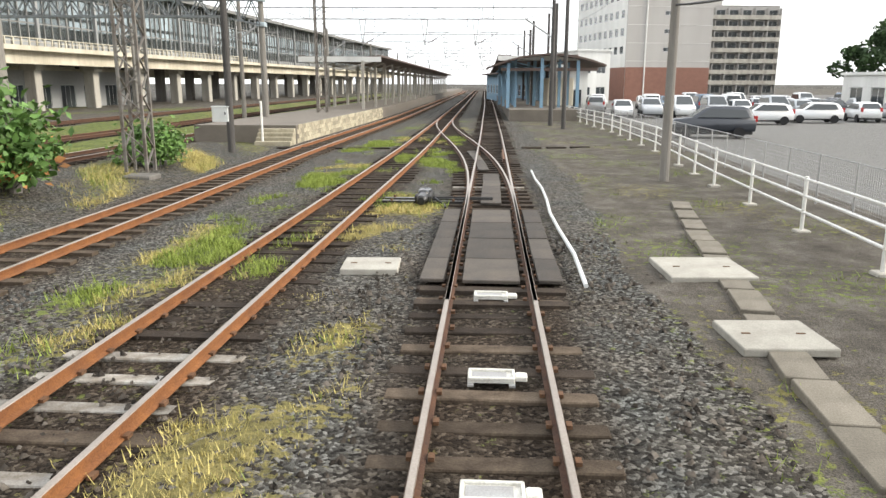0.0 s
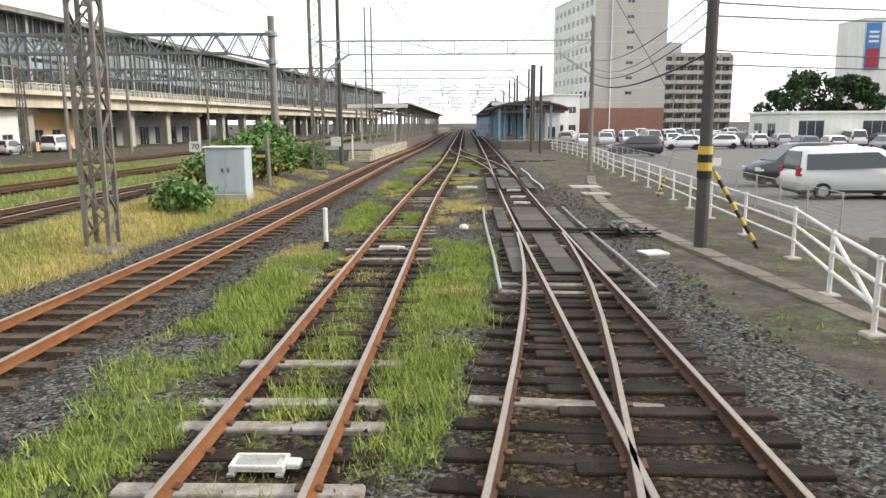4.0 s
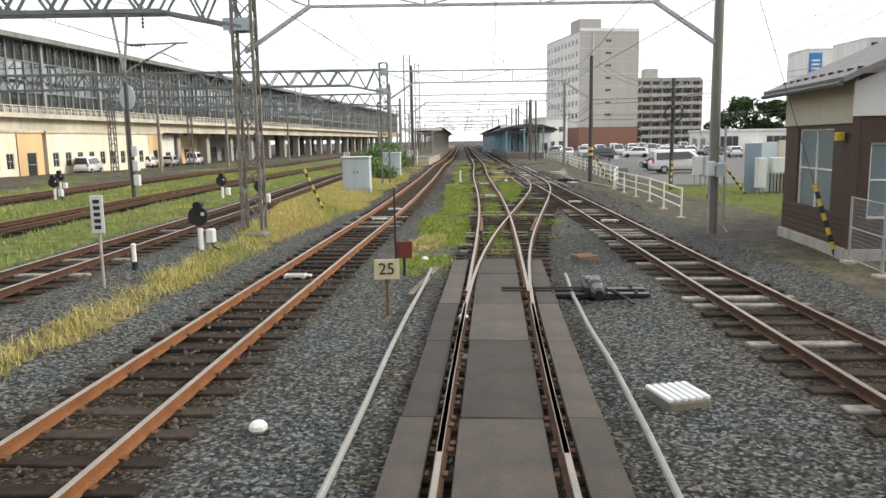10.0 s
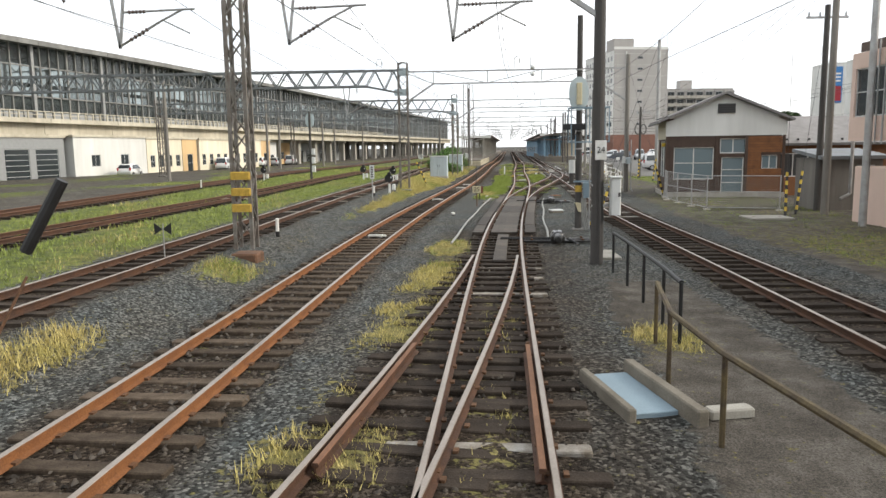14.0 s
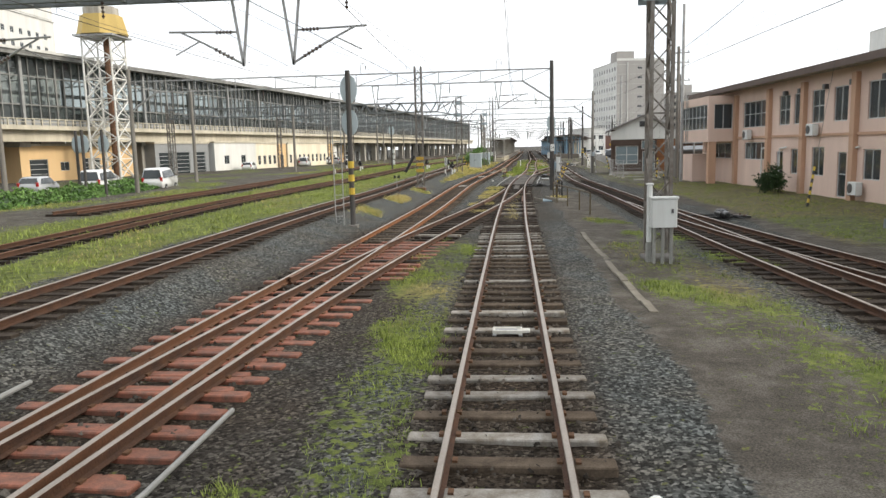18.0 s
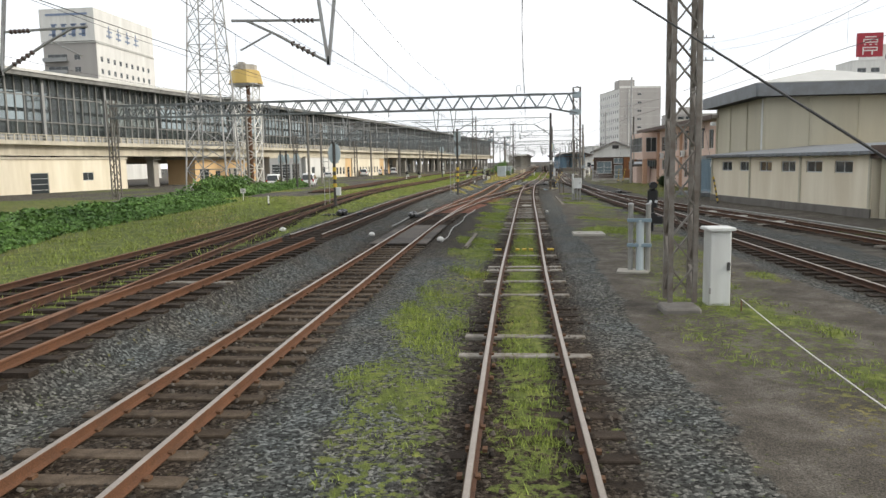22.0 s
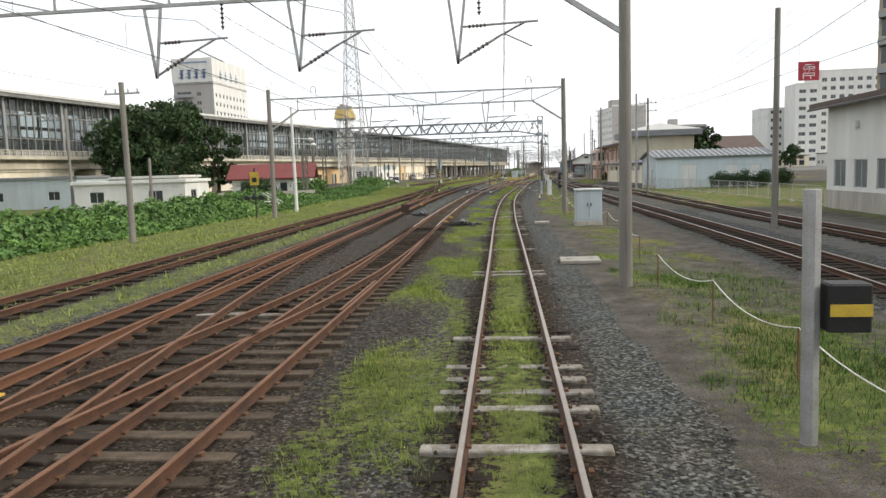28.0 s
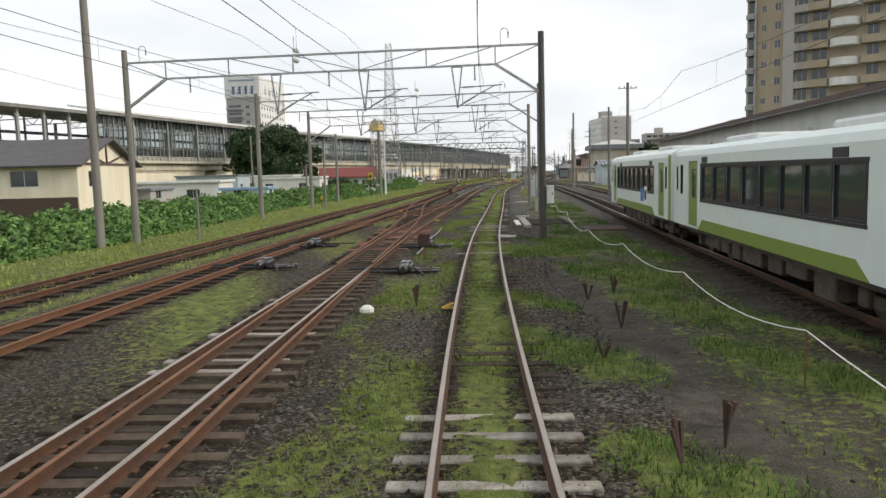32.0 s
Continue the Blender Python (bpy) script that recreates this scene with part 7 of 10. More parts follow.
blue_top = house("white_block", "white shop building with a blue and red sign panel", (101.3, 160), (130, 160), 12, 27.0, (grid(5, 5, 8.0, 4.0, 2.0, 3.6, 3.0, 1.2), [], [], []), M_WHITEWALL, "flat", M_WHITEWALL, over=0.1)
pan = boxpart(blue_top, "sign_panel", M_SIGNBLUE, 2.2, -0.2, 15.0, 3.6, 0.3, 11.0, 0, 0.02, "blue upright sign panel")
part("sign_patch", Geo().box(2.2, -0.38, 15.5, 3.0, 0.05, 4.5), M_SIGNRED, pan)
for k in range(3):
    part("sign_stroke", Geo().box(2.2, -0.38, 21.4 + 1.1 * k, 2.4, 0.05, 0.5), M_WHITE, pan)
house("low_shop", "low white shop with a red sign beside the car park", (36.3, 60.0), (49.3, 61.0), 9, 3.65, ([(1.0, 0.3, 3.0, 2.6, 3, 1), (8.5, 0.05, 3.4, 2.8, 3, 1)], [], [], row(1.0, 3.0, 2, 1.0, 1.8, 1.6, 2, 1)), M_WHITEWALL, "flat", M_WHITEWALL, over=0.2)
for x, y, w, d, h, m in ((70, 100, 12, 9, 3.8, M_WHITEWALL), (84, 84, 13, 9, 4.2, M_CREAMWALL), (98, 70, 14, 9, 4.6, M_WHITEWALL)):
    house("low_shop", "low flat-roofed shop behind the car park", (x, y), (x + w, y + 0.8), d, h, (row(1.0, 2.8, int(w / 3), 0.5, 1.9, 2.0, 2, 1), [], [], row(1.2, 3.0, 2, 1.0, 1.2, 1.1, 2, 1)), m, "flat", M_ROOFGREY, over=0.3, category="shop", group="low shops")


def apartment_tower():
    """A tall tower whose front steps from a stair slot over windows to balconies and a rounded stack."""
    n, p = 15, 3.05
    wins = [(0.25, 1.0 + p * i, 1.0, 2.2, 1, 1) for i in range(3, n)]
    for u, w, h in ((2.4, 0.8, 1.1), (4.5, 1.0, 1.35), (8.1, 1.6, 2.0), (10.3, 2.4, 2.0), (18.2, 1.8, 2.0), (21.2, 1.8, 2.0)):
        wins += [(u, 0.9 + p * i, w, h, 2, 1) for i in range(3, n)]
    top = house("apartment_tower", "tall beige apartment tower with stepped white balconies", (31.5, -117.0), (51.4, -130.2), 14, n * p + 0.8, (wins, [], [], [(2.0 + 4.0 * j, 0.9 + p * i, 1.6, 1.4, 2, 1) for i in range(4, n) for j in range(3)]), M_TAN, "flat", M_GREYWALL, over=0.1, category="apartment block")
    boxpart(top, "stair_slot", M_GREYWALL, 0.75, -0.06, 0, 1.5, 0.1, 9.5, 0, 0.01)
    boxpart(top, "pilaster", M_GREYWALL, 7.0, -0.5, 0, 1.7, 1.0, n * p, 0, 0.02, "grey pilaster")
    boxpart(top, "pilaster", M_GREYWALL, 1.55, -0.3, 0, 0.25, 0.6, n * p, 0, 0.02)
    for i in range(2, n):
        z = p * i
        boxpart(top, "stair_rail", M_SHUTTER, 0.75, -0.5, z, 1.3, 0.9, 0.75, 0, 0.01)
        boxpart(top, "balcony", M_CONC, 8.9, -0.65, z - 0.1, 2.0, 1.3, 1.15, 0, 0.02)
        boxpart(top, "balcony", M_TAN, 11.5, -0.75, z - 0.1, 3.1, 1.5, 1.2, 0, 0.02)
        ring = [(15.3 + 2.3 * math.cos(math.pi * k / 10), -2.6 * math.sin(math.pi * k / 10)) for k in range(11)]
        part("round_balcony", Geo().prism(ring, z - 0.15, z + 1.05), M_WHITEWALL, top, "rounded white balcony")
        boxpart(top, "balcony", M_TAN, 20.8, -0.75, z - 0.1, 6.0, 1.5, 1.2, 0, 0.02)
    boxpart(top, "lift_head", M_GREYWALL, 9.0, 6.0, n * p + 0.9, 6.0, 5.0, 3.0)
    return top


apartment_tower()
house("tiled_house", "old timber house with a black tiled roof", (29, -52), (39, -50), 9, 5.6, (row(1.2, 2.8, 3, 3.6, 1.5, 1.1, 2, 1), [], [], []), M_CREAMWALL, "gable_x", M_ROOFBROWN, 2.4, 0.7, "house")


# ---- buildings along the right of the yard ----
def brown_hut():
    front = [(0.35, 0.95, 2.1, 1.75, 2, 2), (2.75, 2.35, 1.35, 0.8, 2, 1), (2.85, 0.05, 1.15, 2.1, 1, 3), (4.9, 1.5, 0.8, 0.75, 2, 1)]
    west = [(0.8, 0.95, 2.4, 2.1, 2, 2)]
    top = house("wooden_hut", "brown timber hut with a white gable and sliding windows", (2.1, -36.5), (7.9, -37.3), 4.6, 4.25, (front, [], [], west), [M_SIDING, M_SIDING, M_SIDING, M_SIDING], "gable_y", M_SLATE, 1.25, 0.5, "hut", gable_mat=M_WHITEWALL, eave=0.12, glass=M_GLASSB, frame=M_WHITE)
    part("gable_board", Geo().slab([(-0.1, -0.02, 3.3), (6.1, -0.02, 3.3), (6.1, -0.02, 4.05), (3.0, -0.02, 5.3), (-0.1, -0.02, 4.05)], 0.03), M_WHITEWALL, top, "white plastered gable")
    vent = boxpart(top, "vent", M_FRAMED, 3.0, -0.1, 4.5, 0.9, 0.08, 0.5, 0, 0.01, "dark louvred gable vent")
    for k in range(4):
        part("louvre", Geo().box(3.0, -0.16, 4.55 + 0.11 * k, 0.8, 0.05, 0.03), M_BLACK, vent)
    for k in range(22):
        part("siding_board", Geo().box(5.05, -0.015, 0.1 + 0.143 * k, 1.85, 0.03, 0.132), M_BROWNWOOD, top) if not 9 < k < 16 else part("siding_board", Geo().box(4.5, -0.015, 0.1 + 0.143 * k, 0.72, 0.03, 0.132), M_BROWNWOOD, top)
    boxpart(top, "upper_wall", M_BEIGE, -0.02, 2.3, 3.15, 0.04, 4.56, 1.0, 0, 0.005, "beige upper wall band")
    for k in range(21):
        part("siding_board", Geo().box(-0.015, 2.3, 0.05 + 0.143 * k, 0.03, 4.5, 0.13), M_SIDING, top) if not (6 < k < 21) else None
    for k in range(10):
        part("snow_guard", Geo().box(-0.1, -0.3 + 0.54 * k, 4.28, 0.12, 0.08, 0.1), M_BLACK, top)
    for x in (-0.02, 2.6, 4.1, 5.98):
        boxpart(top, "corner_post", M_SIDING, x, -0.05, 0, 0.14, 0.08, 3.3, 0, 0.01)
    boxpart(top, "plinth", M_CONC, 3.0, -0.06, -0.1, 6.2, 0.12, 0.35, 0, 0.01)
    boxpart(top, "plinth", M_CONC, -0.06, 2.3, -0.1, 0.12, 4.6, 0.35, 0, 0.01)
    part("gutter", Geo().rod((-0.56, -0.45, 4.0), (-0.56, 5.05, 4.0), 0.06), M_FRAMED, top)
    part("wall_lamp", Geo().box(-0.14, 0.5, 2.75, 0.2, 0.16, 0.2, 0, 0.03), M_YELLOW, top)
    return top


brown_hut()
annex = house("hut_annex", "low brown wing with a pale metal roof and wide windows", (7.9, -36.0), (17.0, -35.2), 7.5, 2.9, ([(0.4, 1.0, 2.6, 1.3, 3, 1), (3.6, 1.0, 2.6, 1.3, 3, 1), (6.8, 0.9, 1.4, 1.4, 2, 1)], [], [], []), M_BROWNWOOD, "gable_x", M_SLATE, 1.4, 0.5, "hut", frame=M_WHITE)
for k in range(14):
    part("snow_guard", Geo().box(0.1 + 0.62 * k, -0.25, 3.0, 0.1, 0.1, 0.1), M_BLACK, annex)
shed = house("tool_shed", "small grey weathered shed with a pale door", (6.3, -45.6), (8.9, -45.4), 2.2, 2.2, ([(1.5, 0.05, 0.8, 1.85, 1, 1)], [], [], []), M_DARKCONC, "shed", M_ROOFGREY, 0.25, 0.2, "shed", glass=M_CABWHITE)
part("stove_pipe", Geo().rod((1.1, -0.25, 0.7), (1.1, -0.25, 2.9), 0.07, None, 8).rod((1.1, -0.25, 0.7), (0.7, -0.25, 0.5), 0.07, None, 8).ball(1.1, -0.25, 3.0, 0.12), M_GALV, shed)
fence_line("mesh_fence", [(1.95, -36.8), (1.6, -38.6), (1.5, -41.0), (1.8, -44.7), (4.6, -45.6)], 1.5, (1.48, 0.1, 0.8), 0.03, 0.02, 2.0, M_GALV, "grey wire-mesh fence before the brown hut", 0.09)


def air_conditioner(top, x, y, z, rz=0):
    ob = part("air_conditioner", Geo().box(0, 0, 0, 0.8, 0.32, 0.6, 0, 0.03), M_CABWHITE, top, "white outdoor air-conditioning unit")
    ob.matrix_basis = pose(x, y, z, 0, 0, rz)
    part("fan_grille", Geo().rod((-0.12, -0.165, 0.3), (-0.12, -0.18, 0.3), 0.23, None, 16), M_FRAMED, ob)
    part("bracket", Geo().bar((-0.35, 0.1, -0.03), (-0.35, -0.15, -0.03), 0.04).bar((0.35, 0.1, -0.03), (0.35, -0.15, -0.03), 0.04), M_GALV, ob)


def pink_building():
    up, lo = 3.75, 0.9
    west = [(8.6, up, 3.9, 1.65, 4, 2), (14.4, up, 1.5, 1.7, 2, 2), (16.4, up, 1.3, 1.7, 2, 1), (18.6, up, 1.4, 1.7, 2, 2), (21.0, up, 1.4, 1.7, 2, 1), (24.2, up, 1.5, 1.7, 2, 1), (27.2, up, 1.5, 1.7, 2, 1), (9.0, 1.7, 3.6, 1.1, 4, 1), (14.2, 0.05, 0.95, 2.2, 1, 2), (16.2, 1.0, 1.5, 1.4, 2, 1), (18.8, 1.0, 1.4, 1.5, 2, 1), (21.6, 0.05, 0.9, 2.2, 1, 2), (24.0, 1.0, 1.5, 1.4, 2, 1), (27.0, 1.0, 1.6, 1.4, 2, 1), (0.8, 1.7, 5.6, 1.1, 4, 1)]
    south = [(1.2, up, 1.4, 1.6, 2, 1), (6.0, up, 1.4, 1.6, 2, 1), (3.0, 1.0, 1.6, 1.4, 2, 1)]
    top = house("pink_office", "faded pink two-storey railway office with orange pilasters", (7.1, -49.5), (7.9, -80.0), 11, 6.25, (west, south, [], []), M_PINK, "flat", M_CONC, over=0.95, category="building", eave=0.12)
    part("fascia_board", Geo().box(15.2, -0.97, 6.2, 32.2, 0.05, 0.34), M_ROOFBROWN, top)
    for u in (7.6, 13.2, 17.9, 23.3, 30.3):
        boxpart(top, "pilaster", M_PILASTER, u, -0.12, -0.1, 0.42, 0.24, 6.05, 0, 0.01, "orange painted pilaster")
    part("floor_band", Geo().box(19.0, -0.04, 3.05, 22.6, 0.08, 0.14), M_PILASTER, top)
    bay_wins = [(0.25, up, 6.5, 1.7, 7, 2)]
    face(top, pose(0.2, -1.85, 0), 7.0, 3.0, 6.0, bay_wins, M_PINK)
    face(top, pose(7.2, -1.65, 0, 0, 0, 90), 1.65, 3.0, 6.0, [(0.2, up, 1.25, 1.7, 2, 1)], M_PINK)
    face(top, pose(0.2, -0.0, 0, 0, 0, 270), 1.65, 3.0, 6.0, [], M_PINK)
    boxpart(top, "bay_floor", M_PINK, 3.7, -0.93, 2.9, 7.0, 1.84, 0.12, 0, 0.01)
    boxpart(top, "bay_pier", M_PILASTER, 6.9, -1.5, -0.1, 0.5, 0.5, 3.0, 0, 0.02)
    boxpart(top, "entrance_box", M_PINK, 1.8, -0.9, -0.1, 2.6, 1.6, 2.1, 0, 0.02)
    for u, z in ((10.2, 3.0), (19.4, 3.1), (13.9, 0.4), (24.0, 0.3)):
        air_conditioner(top, u, -0.3, z)
    for u in (12.2, 14.9, 22.9):
        part("rain_pipe", Geo().rod((u, -0.1, 0.2), (u, -0.1, 2.4), 0.045).rod((u, -0.1, 2.4), (u + 0.9, -0.1, 2.5), 0.045), M_CABWHITE, top)
    for u in (15.5, 17.4, 20.3, 23.0, 25.8):
        part("vent_hood", Geo().box(u, -0.12, 5.4, 0.3, 0.24, 0.25, 0, 0.03), M_FRAMED, top)
    boxpart(top, "roof_tank", M_CABWHITE, 12.0, 3.5, 6.25, 1.4, 1.2, 0.9)
    part("ladder", Geo().rod((2.0, -1.9, 2.8), (2.0, -1.9, 6.3), 0.03).rod((2.4, -1.9, 2.8), (2.4, -1.9, 6.3), 0.03), M_GALV, top)
    return top


pink_building()
blue_shed = house("blue_container", "blue-grey steel storage container on a low deck", (5.2, -84.0), (5.6, -88.4), 2.2, 2.5, ([], [], [], []), M_CONTAINER, "flat", M_ROOFGREY, over=0.08, category="container", z=0.35)
for k in range(14):
    boxpart(blue_shed, "rib", M_CONTAINER, 0.15 + 0.3 * k, -0.03, 0.1, 0.1, 0.06, 2.3, 0, 0)
boxpart(blue_shed, "deck", M_TRUSS, 2.1, -0.9, -0.35, 4.4, 1.8, 0.3)
boxpart(blue_shed, "meter_box", M_CABWHITE, 3.5, -0.15, 1.9, 0.45, 0.2, 0.4)


def warehouse():
    hall = house("warehouse", "beige steel warehouse with a blue-grey overhanging hipped roof", (7.5, -80.6), (7.6, -92.2), 9.2, 7.0, ([], [], [], []), M_BEIGE, "none", None, category="warehouse")
    ln, dp, o, e = 11.6, 9.2, 0.95, 7.0
    part("fascia_board", Geo().box(ln / 2, -o, e, ln + 2 * o, 0.12, 0.85).box(ln / 2, dp + o, e, ln + 2 * o, 0.12, 0.85).box(-o, dp / 2, e, 0.12, dp + 2 * o - 0.12, 0.85).box(ln + o, dp / 2, e, 0.12, dp + 2 * o - 0.12, 0.85), M_ROOFGREY, hall, "deep blue-grey fascia")
    # Near-black soffit: the shade under the eaves is put into its colour.
    part("eave_soffit", Geo().box(ln / 2, dp / 2, e - 0.02, ln + 2 * o - 0.14, dp + 2 * o - 0.14, 0.06), M_SHADESOFFIT, hall)
    q = [(-o, -o, e + 0.85), (ln + o, -o, e + 0.85), (ln + o, dp + o, e + 0.85), (-o, dp + o, e + 0.85)]
    r0, r1 = (2.5, dp / 2, e + 2.0), (ln - 2.5, dp / 2, e + 2.0)
    # The south slope is paler than the rest, its brighter light painted in.
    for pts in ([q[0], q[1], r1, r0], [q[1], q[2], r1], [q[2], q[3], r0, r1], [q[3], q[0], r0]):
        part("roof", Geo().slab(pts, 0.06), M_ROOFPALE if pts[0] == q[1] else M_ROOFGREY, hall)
    for u in (0.12, 3.8, 7.8, 11.48):
        boxpart(hall, "wall_post", M_BEIGE, u, -0.05, 0, 0.16, 0.1, 6.9, 0, 0.01)
    for v in (3.0, 6.2, 9.1):
        boxpart(hall, "wall_post", M_BEIGE, ln + 0.05, v, 0, 0.1, 0.16, 6.9, 0, 0.01)
    part("rain_pipe", Geo().rod((11.3, -0.12, 3.0), (11.3, -0.12, 6.9), 0.07), M_CABWHITE, hall)
    part("flood_light", Geo().box(0.6, -0.5, 5.6, 0.5, 0.35, 0.3, 0, 0.05), M_CABWHITE, hall)
    low = house("warehouse_annex", "low cream annex with a row of small high windows", (4.0, -92.6), (6.7, -109.6), 7.0, 3.0, (row(1.5, 2.55, 6, 2.05, 1.5, 0.6, 2, 1), [], [], []), M_CREAMWALL, "shed", M_ROOFGREY, 0.5, 0.45, "building")
    for k in range(28):
        part("corrugation", Geo().rod((0.1 + 0.62 * k, -0.5, 2.98), (0.1 + 0.62 * k, 2.6, 3.25), 0.09, None, 6), M_ROOFGREY, low)
    for u in (0.08, 5.5, 11.2, 17.1):
        boxpart(low, "wall_post", M_BEIGE, u, -0.04, 0, 0.14, 0.08, 2.9, 0, 0.01)
    boxpart(low, "plinth", M_DARKCONC, 8.6, -0.05, -0.1, 17.3, 0.1, 0.5, 0, 0.01)
    porch = house("warehouse_porch", "dark open porch at the end of the cream annex", (7.0, -109.8), (7.4, -112.4), 5.0, 3.0, ([(0.4, 0.05, 1.8, 2.4, 2, 1)], [], [], []), M_BEIGE, "flat", M_ROOFBROWN, over=0.3, category="porch")
    boxpart(porch, "fascia_board", M_ROOFBROWN, 1.3, -0.34, 2.75, 3.2, 0.06, 0.6, 0, 0.01)


warehouse()


def white_shed():
    south = [(2.6, 0.05, 1.9, 2.6, 2, 1), (7.6, 1.5, 1.6, 1.0, 2, 1), (10.4, 1.2, 1.4, 1.3, 2, 1)]
    top = house("white_shed", "pale blue and white corrugated shed with a pale door", (6.0, -114.2), (6.6, -120.0), 13.2, 3.5, ([(3.9, 0.05, 1.0, 2.1, 1, 1)], south, [], []), M_PALEBLUE, "gable_y", M_ROOFGREY, 0.75, 0.35, "shed", glass=M_CABWHITE)
    for k in range(21):
        part("corrugation", Geo().rod((2.9, -0.3 + 0.64 * k, 4.38), (6.2, -0.3 + 0.64 * k, 3.54), 0.1, None, 6), M_ROOFPALE, top)
    boxpart(top, "plinth", M_CONC, 2.9, -0.05, -0.1, 6.0, 0.1, 0.45, 0, 0.01)
    part("rain_pipe", Geo().rod((0.3, -0.1, 0), (0.3, -0.1, 3.4), 0.05), M_CABWHITE, top)


white_shed()
fence_line("mesh_fence", [(6.0, -116.0), (7.2, -124.0), (9.5, -140.0), (10.4, -158.0)], 1.2, (1.18, 0.1), 0.03, 0.018, 2.4, M_GALV, "grey mesh fence before the white shed", 0.13)


def depot():
    wins = row(1.0, 2.65, 27, 1.25, 1.6, 1.55, 2, 1)
    top = house("depot_building", "long white train depot with a row of dark windows", (9.7, -160.6), (9.7, -236.0), 14, 5.9, (wins, [], [], row(2.0, 4.0, 3, 1.5, 1.8, 2.0, 2, 1)), M_WHITEWALL, "shed", M_ROOFBROWN, 0.9, 0.8, "depot", eave=0.25, glass=M_GLASSG)
    boxpart(top, "plinth", M_CONC, 37.7, -0.05, -0.1, 75.5, 0.1, 1.15, 0, 0.01)
    for k in range(10):
        part("vent_hood", Geo().box(4.0 + 7.4 * k, -0.12, 4.5, 0.4, 0.24, 0.35, 0, 0.03), M_CABWHITE, top)
    part("gutter", Geo().rod((-0.8, -0.85, 5.75), (76.0, -0.85, 5.75), 0.07), M_FRAMED, top)


depot()


# ---- the diesel train ----
def rail_car(y0, y1, flip, label):
    """One white and olive diesel car, its west side towards the camera's track."""
    ln = y1 - y0
    cy = (y0 + y1) / 2
    rz = heading("right", cy) + 90
    top = thing("diesel_railcar", at("right", cy) + 0.05, cy, 0, rz, label, "train", "coupled train cars")
    half, zb, zt = 1.4, 1.0, 3.22
    h2 = ln / 2
    door_u = (0.9, ln - 2.4) if not flip else (2.0, ln - 2.1)
    wu0, wu1 = door_u[0] + 1.55, door_u[1] - 0.9
    n = 8
    ww = (wu1 - wu0) / n
    holes = [(wu0 + ww * i + 0.03, 1.9, ww - 0.06, 1.0, 1, 1) for i in range(n)]
    doors = [(u, 1.05, 1.15, 2.0, 1, 1) for u in door_u]
    ends = [(0.3, 2.1, 0.35, 0.8, 1, 1), (ln - 1.05, 2.1, 0.35, 0.8, 1, 1)] if not flip else [(0.25, 2.1, 0.35, 0.8, 1, 1), (0.9, 2.0, 0.4, 0.95, 1, 1), (ln - 0.65, 2.1, 0.4, 0.8, 1, 1)]
    for s in (-1, 1):
        m = pose(-h2, -half, 0) if s < 0 else pose(h2, half, 0, 0, 0, 180)
        side = part("body_side", wall_geo(ln, zb, zt, [q[:4] for q in holes + doors + ends], 0.12), M_TRAIN, top)
        side.matrix_basis = m
        for q in holes + ends:
            window(top, m @ pose(q[0], -0.05, q[1]), q[2], q[3], 1, 1, M_BLACK, M_GLASSD)
        mid_u, wide_u = (wu0 + wu1) / 2, wu1 - wu0 + 0.12
        band = part("window_band", Geo().box(mid_u, -0.004, 1.83, wide_u, 0.012, 0.07).box(mid_u, -0.004, 2.9, wide_u, 0.012, 0.07), M_BLACK, top)
        band.matrix_basis = m
        for i in range(n + 1):
            post_ = part("window_post", Geo().box(wu0 + ww * i, -0.005, 1.9, 0.07, 0.014, 1.0), M_BLACK, top)
            post_.matrix_basis = m
        for u in door_u:
            door = part("passenger_door", wall_geo(1.11, 0, 1.96, [(0.3, 0.85, 0.5, 0.9)], 0.05), M_OLIVE, top, "olive green passenger door")
            door.matrix_basis = m @ pose(u + 0.02, 0.03, 1.07)
            part("pane", Geo().box(0.55, 0.03, 0.85, 0.5, 0.02, 0.9), M_GLASSD, door)
        skirt = part("skirt_stripe", Geo().slab([(wu0 - 0.3, 0.0, 1.0), (wu1 + 0.2, 0.0, 1.0), (wu1 - 0.3, 0.0, 1.32), (wu0 + 0.2, 0.0, 1.32)], 0.006), M_OLIVE, top, "olive lower stripe")
        skirt.matrix_basis = m
    roof = [(-1.4, 3.22), (-1.35, 3.38), (-1.1, 3.5), (-0.6, 3.57), (0.6, 3.57), (1.1, 3.5), (1.35, 3.38), (1.4, 3.22)]
    g = Geo()
    k = len(roof)
    g.add([(-h2, y, z) for y, z in roof] + [(h2, y, z) for y, z in roof], [tuple(range(k - 1, -1, -1)), tuple(range(k, 2 * k))] + [(i, (i + 1) % k, k + (i + 1) % k, k + i) for i in range(k)])
    part("roof", g, M_TRAIN, top)
    for x in (-h2 + 0.06, h2 - 0.06):
        part("end_wall", Geo().box(x, 0, zb, 0.12, 2 * half - 0.24, zt - zb), M_TRAIN, top)
        e = part("gangway_door", Geo().box(x + math.copysign(0.07, x), 0, zb, 0.06, 0.8, 2.1), M_OLIVE, top, "olive end door")
        part("end_window", Geo().box(x + math.copysign(0.1, x), 0, zb + 1.0, 0.02, 0.5, 0.8), M_GLASSD, e)
        for s in (-1, 1):
            part("end_pane", Geo().box(x + math.copysign(0.07, x), s * 0.85, 2.1, 0.03, 0.6, 0.85), M_GLASSD, top)
            part("tail_lamp", Geo().box(x + math.copysign(0.08, x), s * 1.0, 1.4, 0.05, 0.22, 0.16, 0, 0.01), M_LAMPR, top)
